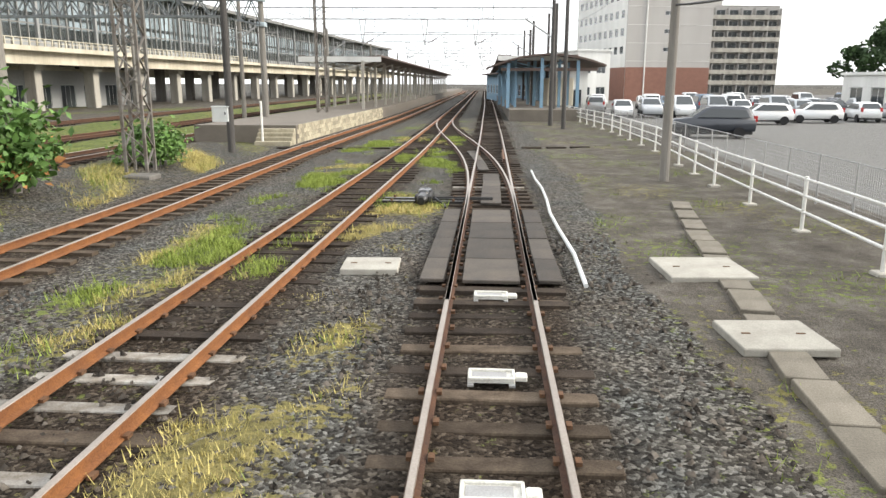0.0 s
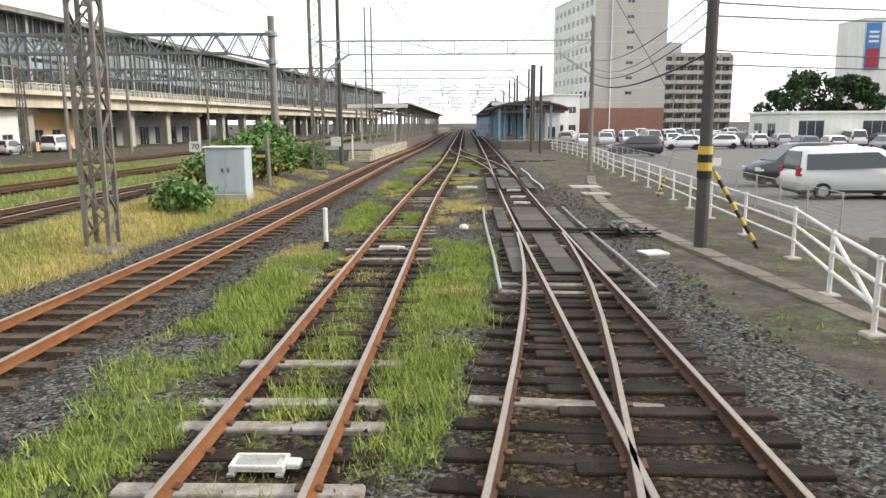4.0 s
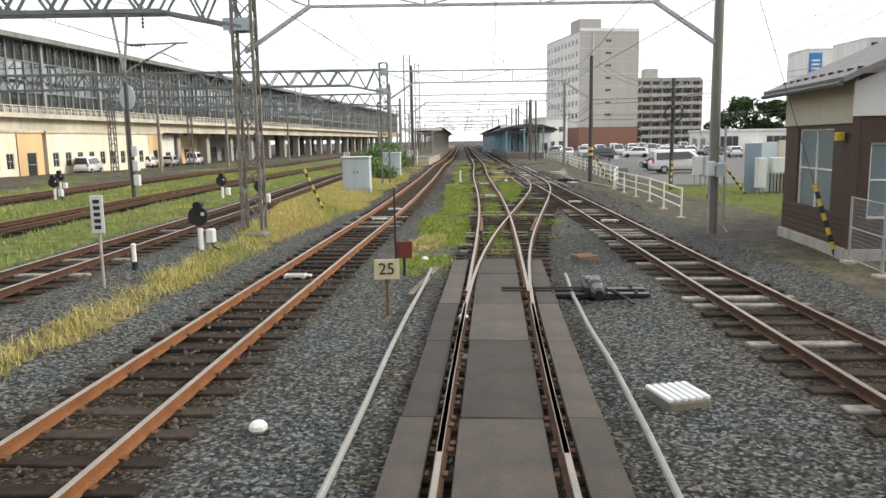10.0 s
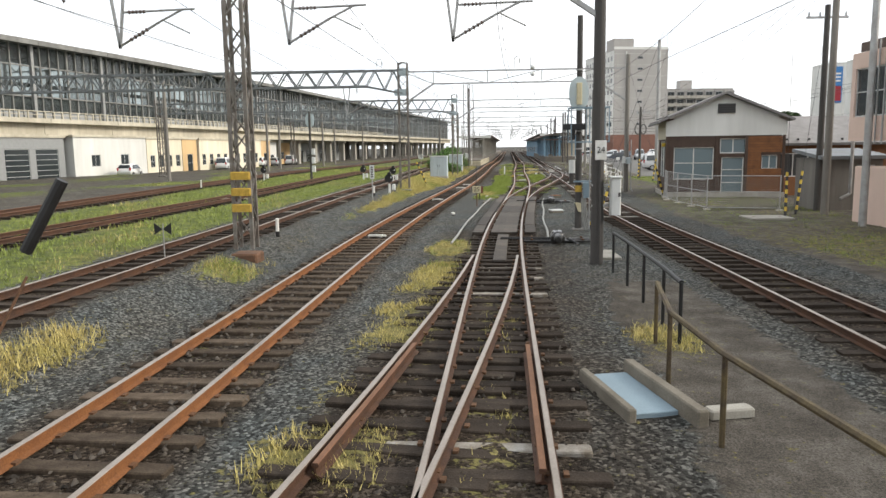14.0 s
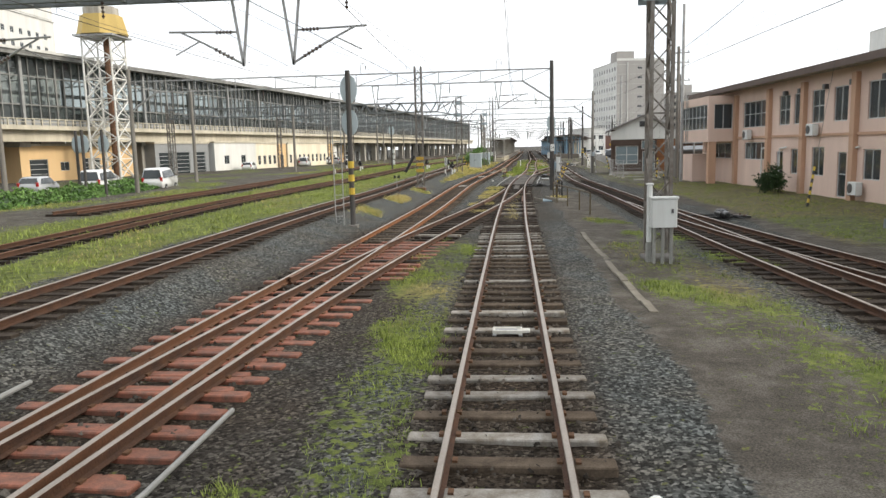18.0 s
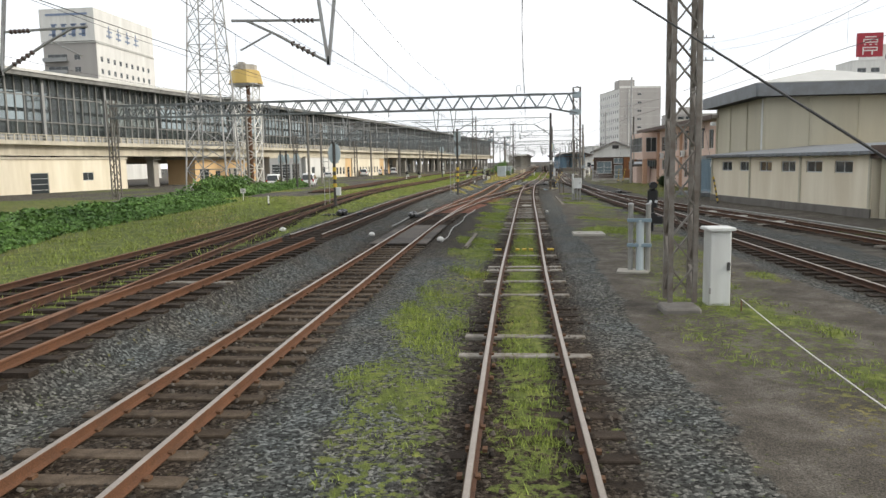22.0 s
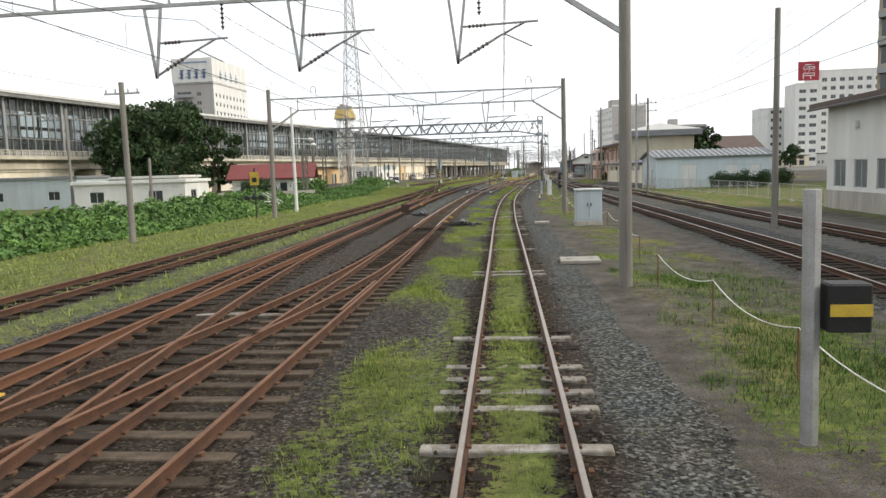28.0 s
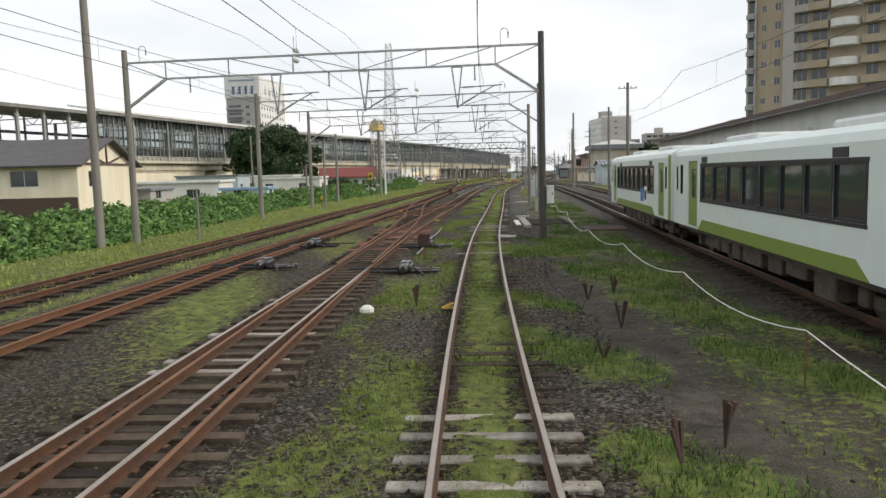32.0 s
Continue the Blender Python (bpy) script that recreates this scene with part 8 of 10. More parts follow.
            part("corner_stripe", Geo().box(x - math.copysign(0.14, x), s * 1.405, 1.0, 0.4, 0.012, 2.3), M_OLIVE if x < 0 else M_TRAIN, top)
        part("coupler", Geo().box(x + math.copysign(0.25, x), 0, 0.75, 0.5, 0.25, 0.25, 0, 0.03), M_UNDER, top)
        part("destination_panel", Geo().box(x - math.copysign(3.9, x), 1.405, 2.98, 0.6, 0.02, 0.17), M_BLACK, top)
    part("floor_frame", Geo().box(0, 0, 0.86, ln - 0.2, 2.5, 0.16), M_UNDER, top)
    trng = random.Random(int(abs(y0)))
    x = -h2 + 4.6
    while x < h2 - 4.6:
        w = trng.uniform(0.7, 1.5)
        for s in (-1, 1):
            part("equipment_box", Geo().box(x + w / 2, s * 0.85, 0.86 - trng.uniform(0.3, 0.5), w, 0.6, 0.5, 0, 0.03), M_UNDER, top)
        x += w + trng.uniform(0.15, 0.5)
    for bx in (-h2 + 2.9, h2 - 2.9):
        bogie = part("bogie", Geo().box(bx, -0.8, 0.42, 2.7, 0.16, 0.22, 0, 0.03).box(bx, 0.8, 0.42, 2.7, 0.16, 0.22, 0, 0.03).box(bx, 0, 0.45, 0.5, 1.6, 0.4), M_UNDER, top)
        for ax in (-1.05, 1.05):
            for s in (-1, 1):
                part("wheel", Geo().rod((bx + ax, s * 0.5, 0.59), (bx + ax, s * 0.63, 0.59), 0.43, None, 18), M_UNDER, bogie)
                part("axle_box", Geo().box(bx + ax, s * 0.9, 0.42, 0.36, 0.16, 0.34, 0, 0.03), M_UNDER, bogie)
    for u in (-h2 * 0.45, h2 * 0.4):
        part("roof_unit", Geo().box(u, 0, 3.55, 2.6, 1.5, 0.16, 0, 0.06), M_CABWHITE, top)
    if not flip:
        part("poster_patch", Geo().box(-h2 + 6.0, 1.408, 1.45, 0.75, 0.012, 0.55), M_SIGNBLUE, top, "blue poster patch")
        part("poster_patch", Geo().box(-h2 + 5.1, 1.408, 1.35, 0.75, 0.012, 0.75), M_WHITE, top, "white poster patch")
        part("poster_mark", Geo().box(-h2 + 5.1, 1.418, 1.55, 0.4, 0.012, 0.4), M_BROWNPLATE, top)
    return top


rail_car(-224.75, -208.2, False, "white and olive-green diesel railcar standing on a siding")
rail_car(-242.0, -225.25, True, "second white and olive-green diesel railcar coupled behind")


# ---- plants ----
def leaves(name, pts, size, material, seed, parent=None, up=0.4):
    """Single folded leaves at the places given, all in one mesh."""
    r = np.random.RandomState(seed)
    n = len(pts)
    a = r.normal(0, 1, (n, 3))
    a[:, 2] += up
    a /= np.linalg.norm(a, axis=1)[:, None]
    ref = r.normal(0, 1, (n, 3))
    u = np.cross(a, ref)
    u /= np.linalg.norm(u, axis=1)[:, None]
    w = np.cross(a, u)
    s = size * r.uniform(0.6, 1.35, (n, 1))
    v = np.stack([pts - u * s, pts + w * s * 0.55 + a * s * 0.18, pts + u * s, pts - w * s * 0.55 + a * s * 0.18], 1).reshape(-1, 3)
    k = np.arange(n) * 4
    t = np.concatenate([np.stack([k, k + 1, k + 2], 1), np.stack([k, k + 2, k + 3], 1)])
    ob = new(name, tri_mesh(name, v, t, material))
    ob.parent = parent
    return ob


def hedge_bank(name, label, line, width, height, count, seed, material, size=0.13, slope=0.7):
    """A mound along a line (x, y), covered by uneven vines."""
    r = np.random.RandomState(seed)
    ly = np.array([p[1] for p in line])
    lx = np.array([p[0] for p in line])
    o = np.argsort(ly)
    y = r.uniform(ly.min(), ly.max(), count)
    d = r.uniform(0, 1, count) ** 1.2
    x = np.interp(y, ly[o], lx[o]) - d * width
    bump = 0.5 + 0.3 * np.sin(y * 0.9 + 2 * np.sin(x * 0.5)) + 0.25 * np.sin(y * 2.3 + x * 1.7) + 0.15 * np.sin(y * 5.1 - x * 3.3)
    prof = np.clip(d / slope, 0, 1) ** 0.6
    z = height * prof * (0.55 + 0.55 * bump) * r.uniform(0.75, 1.05, count)
    z = np.maximum(z, 0.05) + rise(x, y)
    top = thing(name, lx[0], ly[0], 0, 0, label, "hedge")
    ob = leaves("foliage", np.stack([x, y, z], 1), size, material, seed + 1, top, 0.7)
    ob.matrix_parent_inverse = top.matrix_basis.inverted()
    # Added dark mound below the leaves, so gaps between them read as shade.
    ys = np.arange(ly.min(), ly.max(), 0.8)
    ds = np.linspace(0.02, 1.0, 9)
    gy, gd = np.meshgrid(ys, ds)
    gx = np.interp(gy, ly[o], lx[o]) - gd * width
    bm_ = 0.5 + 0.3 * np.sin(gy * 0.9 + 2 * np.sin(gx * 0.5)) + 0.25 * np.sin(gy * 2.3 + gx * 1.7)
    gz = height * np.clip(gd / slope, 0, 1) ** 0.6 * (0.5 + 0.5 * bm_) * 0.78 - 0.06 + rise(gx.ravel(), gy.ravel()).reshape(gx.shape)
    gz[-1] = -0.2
    v = np.stack([gx, gy, gz], 2).reshape(-1, 3)
    ny, nd = len(ys), len(ds)
    i = np.arange((nd - 1) * (ny - 1))
    k = (i // (ny - 1)) * ny + i % (ny - 1)
    t = np.concatenate([np.stack([k, k + ny + 1, k + 1], 1), np.stack([k, k + ny, k + ny + 1], 1)])
    ob = new("shade_mound", tri_mesh("shade_mound", v, t, M_LEAFDARK))
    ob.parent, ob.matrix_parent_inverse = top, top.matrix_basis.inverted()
    return top


hedge_bank("vine_bank", "dense green vines covering a low bank beside the siding", [(-23.0, -275), (-24.0, -227), (-23.8, -219), (-25.2, -205), (-27.5, -186), (-27.0, -165), (-26.4, -152), (-27.0, -142)], 6.5, 1.35, 60000, 31, M_LEAF, 0.15)
hedge_bank("vine_bank", "low green vines spreading over the verge", [(-26.8, -142), (-25.6, -125), (-28.0, -117), (-29.5, -100), (-30.5, -92)], 6.0, 0.6, 24000, 35, M_LEAF, 0.15)
hedge_bank("weed_strip", "tall weeds below the viaduct", [(-33, -92), (-34, -70), (-35, -55), (-37, -46)], 3.0, 0.8, 8000, 37, M_LEAF, 0.12)


def shrub(name, label, x, y, sx, sy, h, count, seed, material, extra=None, size=0.1, dry=0.07):
    """A bush: many stems and layered leaf clumps with gaps between."""
    r = np.random.RandomState(seed)
    z0 = ground_z(x, y)
    top = thing(name, x, y, z0, 0, label, "shrub", "shrubs of the yard")
    pts = []
    for k in range(26):
        a, q = r.uniform(0, 6.3), r.uniform(0.1, 1) ** 0.6
        px, py = q * sx / 2 * math.cos(a), q * sy / 2 * math.sin(a)
        hz = h * (1 - 0.45 * q * q) * r.uniform(0.7, 1.05)
        part("stem", Geo().rod((px * 0.6, py * 0.6, -0.05), (px, py, hz * 0.85), 0.022, 0.008, 5), M_BARK, top) if k < 4 else None
        c = count // 26
        t = r.uniform(0.25, 1.0, c)
        sp = 0.36 * (sx + sy) / 4 + 0.05
        pts.append(np.stack([px * (0.6 + 0.4 * t) + r.normal(0, sp * 0.5, c), py * (0.6 + 0.4 * t) + r.normal(0, sp * 0.5, c), np.maximum(hz * t + r.normal(0, 0.1, c), 0.04)], 1))
    p = np.concatenate(pts)
    leaves("foliage", p, size, material, seed + 3, top)
    if extra:
        q = p[r.uniform(0, 1, len(p)) < dry] * np.array([1.02, 1.02, 0.6])
        leaves("dry_foliage", q, size, extra, seed + 4, top)
    return top


shrub("shrub", "leafy green shrub with reddish dry tips beside the mast", -12.0, 16.9, 2.9, 6.0, 2.9, 7600, 51, M_LEAF, M_LEAFDRY, 0.13)
shrub("shrub", "low straggling shrub with orange autumn leaves", -12.9, 12.9, 2.9, 3.0, 1.35, 3200, 52, M_LEAF, M_LEAFDRY, 0.11, 0.3)
shrub("shrub", "leafy green shrub behind the lattice mast", -10.6, 25.4, 1.7, 3.6, 1.75, 2200, 53, M_LEAF, None, 0.1)
shrub("shrub", "green shrub beside the cabinet", -11.0, 2.0, 1.6, 2.0, 1.2, 1600, 54, M_LEAF, None, 0.1)
shrub("shrub", "dark clipped bush by the pink office", 6.2, -66.8, 1.5, 1.7, 1.6, 2600, 55, M_LEAFDARK, None, 0.07)
for k in range(4):
    shrub("hedge_bush", "dark clipped hedge bush beside the white shed", 12.8 + 2.1 * k, -124.4, 2.5, 1.6, 2.1, 2600, 60 + k, M_LEAFDARK, None, 0.09)
shrub("shrub", "bush at the viaduct foot", -35.5, -82.0, 5.0, 6.0, 2.2, 3600, 56, M_LEAF, None, 0.14)
shrub("shrub", "bush beside the red-roofed house", -33.0, -124.5, 4.0, 4.0, 2.4, 3000, 57, M_LEAF, None, 0.14)
shrub("shrub", "bush beside the red-roofed house", -38.5, -126.0, 4.0, 4.0, 2.6, 3000, 58, M_LEAFDARK, None, 0.14)


def tree(x, y, h, spread, seed, label, leaf=None, count=9000, size=0.24):
    """A tapered trunk that forks into limbs, with uneven leaf clumps at their ends."""
    r = np.random.RandomState(seed)
    top = thing("tree", x, y, -0.1, 0, label, "tree", "trees round the yard")
    trunk = Geo().rod((0, 0, 0), (0.15, 0.1, h * 0.3), 0.3, 0.22, 9).rod((0.15, 0.1, h * 0.3), (0.0, 0.3, h * 0.62), 0.22, 0.1, 8)
    part("trunk", trunk, M_BARK, top)
    pts = []
    for k in range(34):
        a = r.uniform(0, 6.3)
        e = r.uniform(0.0, 1.0)
        q = spread / 2 * r.uniform(0.25, 1.0) * math.sin(math.pi * (0.18 + 0.75 * e)) ** 0.7
        px, py, pz = q * math.cos(a), q * math.sin(a), h * (0.22 + 0.74 * e)
        if k < 4:
            part("limb", Geo().rod((0.1, 0.1, h * (0.2 + 0.4 * e)), (px * 0.9, py * 0.9, pz), 0.1, 0.03, 5), M_BARK, top)
        c = count // 34
        cr = spread * 0.13 * r.uniform(0.6, 1.3)
        dirs = r.normal(0, 1, (c, 3))
        dirs /= np.linalg.norm(dirs, axis=1)[:, None]
        rad = cr * r.uniform(0.3, 1.0, (c, 1)) ** 0.5
        pts.append(np.array([px, py, pz]) + dirs * rad * np.array([1, 1, 0.75]))
    leaves("crown", np.concatenate(pts), size, leaf or M_LEAFDARK, seed + 1, top)
    return top


for i, (x, y, h, s) in enumerate(((-52, -119, 13, 11), (-58, -115, 13.5, 11), (-63, -109, 12, 9), (-50, -111, 10, 8), (-55, -125, 10.5, 9), (-50, -124, 11, 9))):
    tree(x, y, h, s, 70 + i, "dark leafy tree before the train hall", count=6500)
for i, (x, y, h, s) in enumerate(((56, 97, 10.5, 13), (63, 96, 9.5, 11), (37, 150, 7, 8), (48, 156, 8, 9), (88, 78, 8, 8), (13.5, -56, 7, 6), (19.0, -88, 8, 7))):
    tree(x, y, h, s, 90 + i, "dark green tree among the houses", count=6000 if i < 2 else 3500, size=0.34)


# ---- towers, tank and houses on the left ----
def lattice_tower(name, label, x, y, h, w0, w1, category, step=2.2, r=0.06, steel=None):
    top = thing(name, x, y, ground_z(x, y), 0, label, category)
    sq = ((-1, -1), (1, -1), (1, 1), (-1, 1))

    def corner(i, z):
        w = w0 + (w1 - w0) * z / h
        return (sq[i % 4][0] * w / 2, sq[i % 4][1] * w / 2, z)

    for i in range(4):
        part("leg", Geo().rod(corner(i, -0.2), corner(i, h), r, r * 0.7, 6), steel or M_GALV, top)
    z = 0.0
    while z + step <= h + 0.01:
        for i in range(4):
            part("brace", Geo().rod(corner(i, z), corner(i + 1, z + step), r * 0.5, None, 4).rod(corner(i + 1, z), corner(i, z + step), r * 0.5, None, 4).rod(corner(i, z + step), corner(i + 1, z + step), r * 0.5, None, 4), steel or M_GALV, top)
        z += step
    return top


lattice_tower("radio_tower", "tall galvanised lattice radio tower", -39.6, -74.0, 34, 4.2, 1.2, "tower", 2.4, 0.09)
tank = lattice_tower("water_tower", "yellow water tank on white lattice legs", -53.2, -26.5, 15.8, 3.3, 3.3, "water tower", 2.25, 0.15, M_WHITE)
tank_geo = Geo()
rings = [[(q * math.cos(2 * math.pi * (k + 0.5) / 8), q * math.sin(2 * math.pi * (k + 0.5) / 8), z) for k in range(8)] for q, z in ((2.75, 16.05), (2.57, 16.75), (2.22, 18.2))]
tank_geo.add([p for ring in rings for p in ring], [tuple(range(7, -1, -1)), tuple(range(16, 24))] + [(8 * j + i, 8 * j + (i + 1) % 8, 8 * j + 8 + (i + 1) % 8, 8 * j + 8 + i) for j in range(2) for i in range(8)])
part("tank", tank_geo, M_TANKY, tank, "weathered yellow eight-sided tank")
part("tank_roof", Geo().prism([(1.87 * math.cos(2 * math.pi * (k + 0.5) / 8), 1.87 * math.sin(2 * math.pi * (k + 0.5) / 8)) for k in range(8)], 18.2, 19.1), M_CONC, tank)
part("hatch", Geo().box(-0.6, 0, 19.1, 1.0, 1.0, 0.5, 0, 0.05), M_CONC, tank)
part("platform", Geo().box(0, 0, 15.8, 4.6, 4.6, 0.2), M_GALV, tank)
part("stair_core", Geo().rod((0.2, 0.2, 0), (0.2, 0.2, 15.85), 0.33, None, 8), M_RUSTSTEEL, tank)
house("red_roof_house", "small white house with a red metal roof", (-43.2, -122.5), (-34.2, -120.5), 6.5, 2.7, ([(1.0, 0.9, 1.6, 1.2, 2, 1), (5.6, 0.05, 0.9, 2.0, 1, 1), (7.2, 0.9, 1.2, 1.1, 2, 1)], row(1.2, 2.6, 2, 0.9, 1.4, 1.2, 2, 1), [], []), M_WHITEWALL, "gable_x", M_ROOFRED, 1.5, 0.6, "house")
cream = house("cream_house", "two-storey cream house with brown timber gable and dark roof", (-52.0, -199.6), (-40.4, -198.2), 10.0, 4.35, ([(1.1, 2.6, 2.2, 1.3, 2, 1), (6.4, 2.6, 2.2, 1.3, 2, 1), (1.1, 0.4, 2.2, 1.3, 2, 1), (6.4, 0.4, 2.2, 1.3, 2, 1)], [(1.6, 2.5, 1.3, 1.3, 2, 1)], [], []), M_CREAMWALL, "gable_x", M_ROOFSLATE, 2.0, 0.7, "house", eave=0.18)
part("timber", Geo().bar((11.74, 0.1, 4.35), (11.74, 9.9, 4.35), 0.16).bar((11.74, 5.0, 4.35), (11.74, 5.0, 6.2), 0.14).bar((11.74, 1.9, 5.1), (11.74, 5.0, 4.35), 0.12).bar((11.74, 8.1, 5.1), (11.74, 5.0, 4.35), 0.12), M_ROOFBROWN, cream)
boxpart(cream, "lower_cladding", M_SIDING, 5.84, -0.04, 0, 11.5, 0.06, 1.75, 0, 0.01, "dark brown lower wall")
for (x, y, w, d, h, m, rm, lab) in ((-55.0, -131.0, 9, 6, 3.0, M_WHITEWALL, M_WHITEWALL, "low white site cabin before the trees"), (-62.0, -140.0, 10, 6, 3.2, M_CABINET, M_ROOFGREY, "pale grey site cabin by the viaduct"), (-44.0, -152.0, 9, 5, 2.6, M_WHITEWALL, M_WHITEWALL, "low white shed by the verge"), (-36.0, -182.0, 4.5, 3, 1.7, M_PALEBLUE, M_BLUEWALL, "low blue-roofed shed behind the vines"), (-49.0, -187.0, 8, 5, 1.9, M_GREYWALL, M_ROOFGREY, "low grey shed behind the vines")):
    house("site_cabin", lab, (x, y), (x + w, y + 0.6), d, h, ([(1.2, 1.1, 1.2, 0.9, 2, 1), (w - 3.0, 1.1, 1.2, 0.9, 2, 1)], [(1.0, 1.1, 1.2, 0.9, 2, 1)], [], []), m, "flat", rm, over=0.2, category="shed")
house("old_house", "low white flat-roofed house behind the vines", (-49.0, -176.0), (-39.5, -174.5), 6, 2.5, ([(1.2, 0.8, 1.5, 1.0, 2, 1), (6.0, 0.8, 1.5, 1.0, 2, 1)], [(1.5, 0.8, 1.5, 1.0, 2, 1)], [], []), M_WHITEWALL, "flat", M_WHITEWALL, 0.0, 0.25, "house")
part("wall", Geo().bar((-45, -137, 0.6), (-30.5, -131, 0.6), 0.2, 1.3), M_CONC, thing("garden_wall", 0, 0, 0, 0, "grey block wall below the red-roofed house", "wall", kind="structure"))


# ---- track furniture ----
def on_track(line, y, off=0.0, z=0.0):
    a = radians(heading(line, y))
    return pose(at(line, y) + off * math.cos(a), y + off * math.sin(a), z + lift(line, y), 0, 0, heading(line, y))


def point_machine(x, y, rz, label="oily black point machine beside the rail", side=1):
    """Motor case with its lid, cable gland and throw rods on two long bearers."""
    top = thing("point_machine", x, y, ground_z(x, y) + 0.02, rz, label, "point machine", "point machines")
    for dy in (-0.22, 0.22):
        part("bearer", Geo().box(0, dy, 0.0, 2.0, 0.17, 0.07, 0, 0.012), M_MACHINE, top)
    part("case", Geo().box(0.02, 0.02, 0.07, 0.4, 0.86, 0.17, 0, 0.05), M_MACHINE, top)
    part("lid", Geo().box(0.02, 0.16, 0.24, 0.32, 0.46, 0.06, 0, 0.03), M_MACHTOP, top, "worn dark lid")
    part("gear_cover", Geo().ball(0.02, -0.2, 0.22, 0.17, 10, 6, 0.7), M_MACHTOP, top)
    part("motor", Geo().rod((0.02, -0.72, 0.15), (0.02, -0.38, 0.17), 0.12, 0.13, 12), M_MACHINE, top)
    part("motor_cap", Geo().rod((0.02, -0.78, 0.15), (0.02, -0.72, 0.15), 0.08, 0.12, 12), M_MACHINE, top)
    part("handle", Geo().box(0.02, 0.38, 0.24, 0.1, 0.06, 0.07, 0, 0.01), M_MACHTOP, top)
    part("throw_rod", Geo().rod((0.0, 0.12, 0.1), (-side * 1.7, 0.12, 0.1), 0.022, None, 6), M_MACHINE, top)
    part("detector_rod", Geo().rod((0.0, -0.12, 0.1), (-side * 1.7, -0.12, 0.1), 0.016, None, 6), M_MACHINE, top)
    part("cable", Geo().rod((0.3, -0.2, 0.12), (0.55, -0.5, 0.02), 0.03, None, 6).rod((0.55, -0.5, 0.02), (0.6, -0.9, 0.02), 0.025, None, 6), M_BLACK, top)
    for dx in (-0.75, 0.75):
        for dy in (-0.28, 0.28):
            part("bolt", Geo().rod((dx, dy, 0.07), (dx, dy, 0.12), 0.035, None, 6), M_CLIP, top)
    return top


for x, y, s in ((1.75, -2.4, 1), (-0.95, 17.8, -1), (-4.6, -39.8, 1), (-5.95, -55.4, 1), (-15.3, -106, -1), (-11.4, -168.5, 1), (-9.1, -230.2, 1), (-9.5, -223, 1), (-14.1, -222.9, -1), (-13.7, -229.4, 1), (-14.8, -160.0, 1), (-0.5, -80.0, 1), (-18.6, -108.5, -1)):
    point_machine(x, y, heading("left_one", y), side=s)


def boards(line, y0, y1, wide=0.86, sides=(), step=1.5, label="dark rubber crossing panels between the rails"):
    """Panels laid between the rails, and strips along the outside."""
    top = thing("crossing_panels", at(line, (y0 + y1) / 2), (y0 + y1) / 2, 0, 0, label, "panels", "panels over the point rods")
    inv = top.matrix_basis.inverted()
    brng = random.Random(int(y0 * 10))
    y = y0
    while y < y1 - 0.1:
        ln = min(step * brng.uniform(0.85, 1.15), y1 - y)
        for off, w in ((0.0, wide), *((s * 0.86, 0.36) for s in sides)):
            m = on_track(line, y + ln / 2, off + brng.uniform(-0.01, 0.01), 0.045 + brng.uniform(-0.008, 0.01))
            ob = part("panel", Geo().box(0, 0, 0, w, ln - 0.012, 0.05, 0, 0.012), M_BOARD, top)
            ob.matrix_parent_inverse, ob.matrix_basis = inv, m @ pose(0, 0, 0, brng.uniform(-0.35, 0.35), brng.uniform(-0.5, 0.5), 0)
        y += ln
    return top


boards("right", -1.8, 3.0, 0.84, (-1, 1))
boards("right", -7.6, -2.8, 0.5, (-1, 1))
boards("right", 10.2, 16.3, 0.84, (-1, 1))
boards("right", 17.2, 23.0, 0.5, ())
boards("crossover_far", 24.0, 31.0, 0.36, ())
boards("left_one", -53.5, -36.0, 0.86, (-1, 1), 2.6)
boards("left_one", -59.5, -54.0, 0.34, (), 1.3)
boards("left_two", -119.6, -111.9, 0.86, (-1, 1), 2.0)


def beacon(line, y, off=0.0, label="dirty white signalling beacon tray between the rails"):
    """A shallow tray with a raised rim, a worn metal face, a terminal end and two bearers."""
    top = thing("track_beacon", 0, 0, 0, 0, label, "beacon", "track beacons")
    top.matrix_basis = on_track(line, y, off, 0.035)
    part("tray", Geo().box(0, 0, 0.012, 0.46, 0.24, 0.03, 0, 0.01), M_BEACON, top)
    rim = Geo()
    for dx, dy, w, d in ((0, -0.11, 0.46, 0.03), (0, 0.11, 0.46, 0.03), (-0.215, 0, 0.03, 0.19), (0.215, 0, 0.03, 0.19)):
        rim.box(dx, dy, 0.043, w, d, 0.025, 0, 0.008)
    part("rim", rim, M_BEACON, top)
    part("face", Geo().box(-0.02, 0, 0.043, 0.34, 0.15, 0.008, 0, 0.003), M_GALV, top, "worn metal face")
    part("terminal", Geo().box(0.29, 0, 0.015, 0.12, 0.13, 0.045, 0, 0.012), M_BEACON, top)
    for dx in (-0.2, 0.2):
        part("foot", Geo().box(dx, 0, -0.01, 0.06, 0.34, 0.02), M_GALV, top)


for ln, y, o in (("right", 4.6, 0), ("right", 6.7, 0), ("right", 9.5, 0), ("left_one", -4.6, 0), ("left_one", -15.3, 0.05), ("left_two", -37.5, -0.1), ("left_two", -26.0, 0.0), ("left_two", -22.0, 0.1), ("right", -20.0, 0), ("right", -28.0, 0), ("left_one", -97.5, 0), ("left_two", -54.0, -0.1), ("yard_right", -105.0, 0), ("yard_right", -108.5, 0), ("yard_right", -112.0, 0)):
    beacon(ln, y, o)


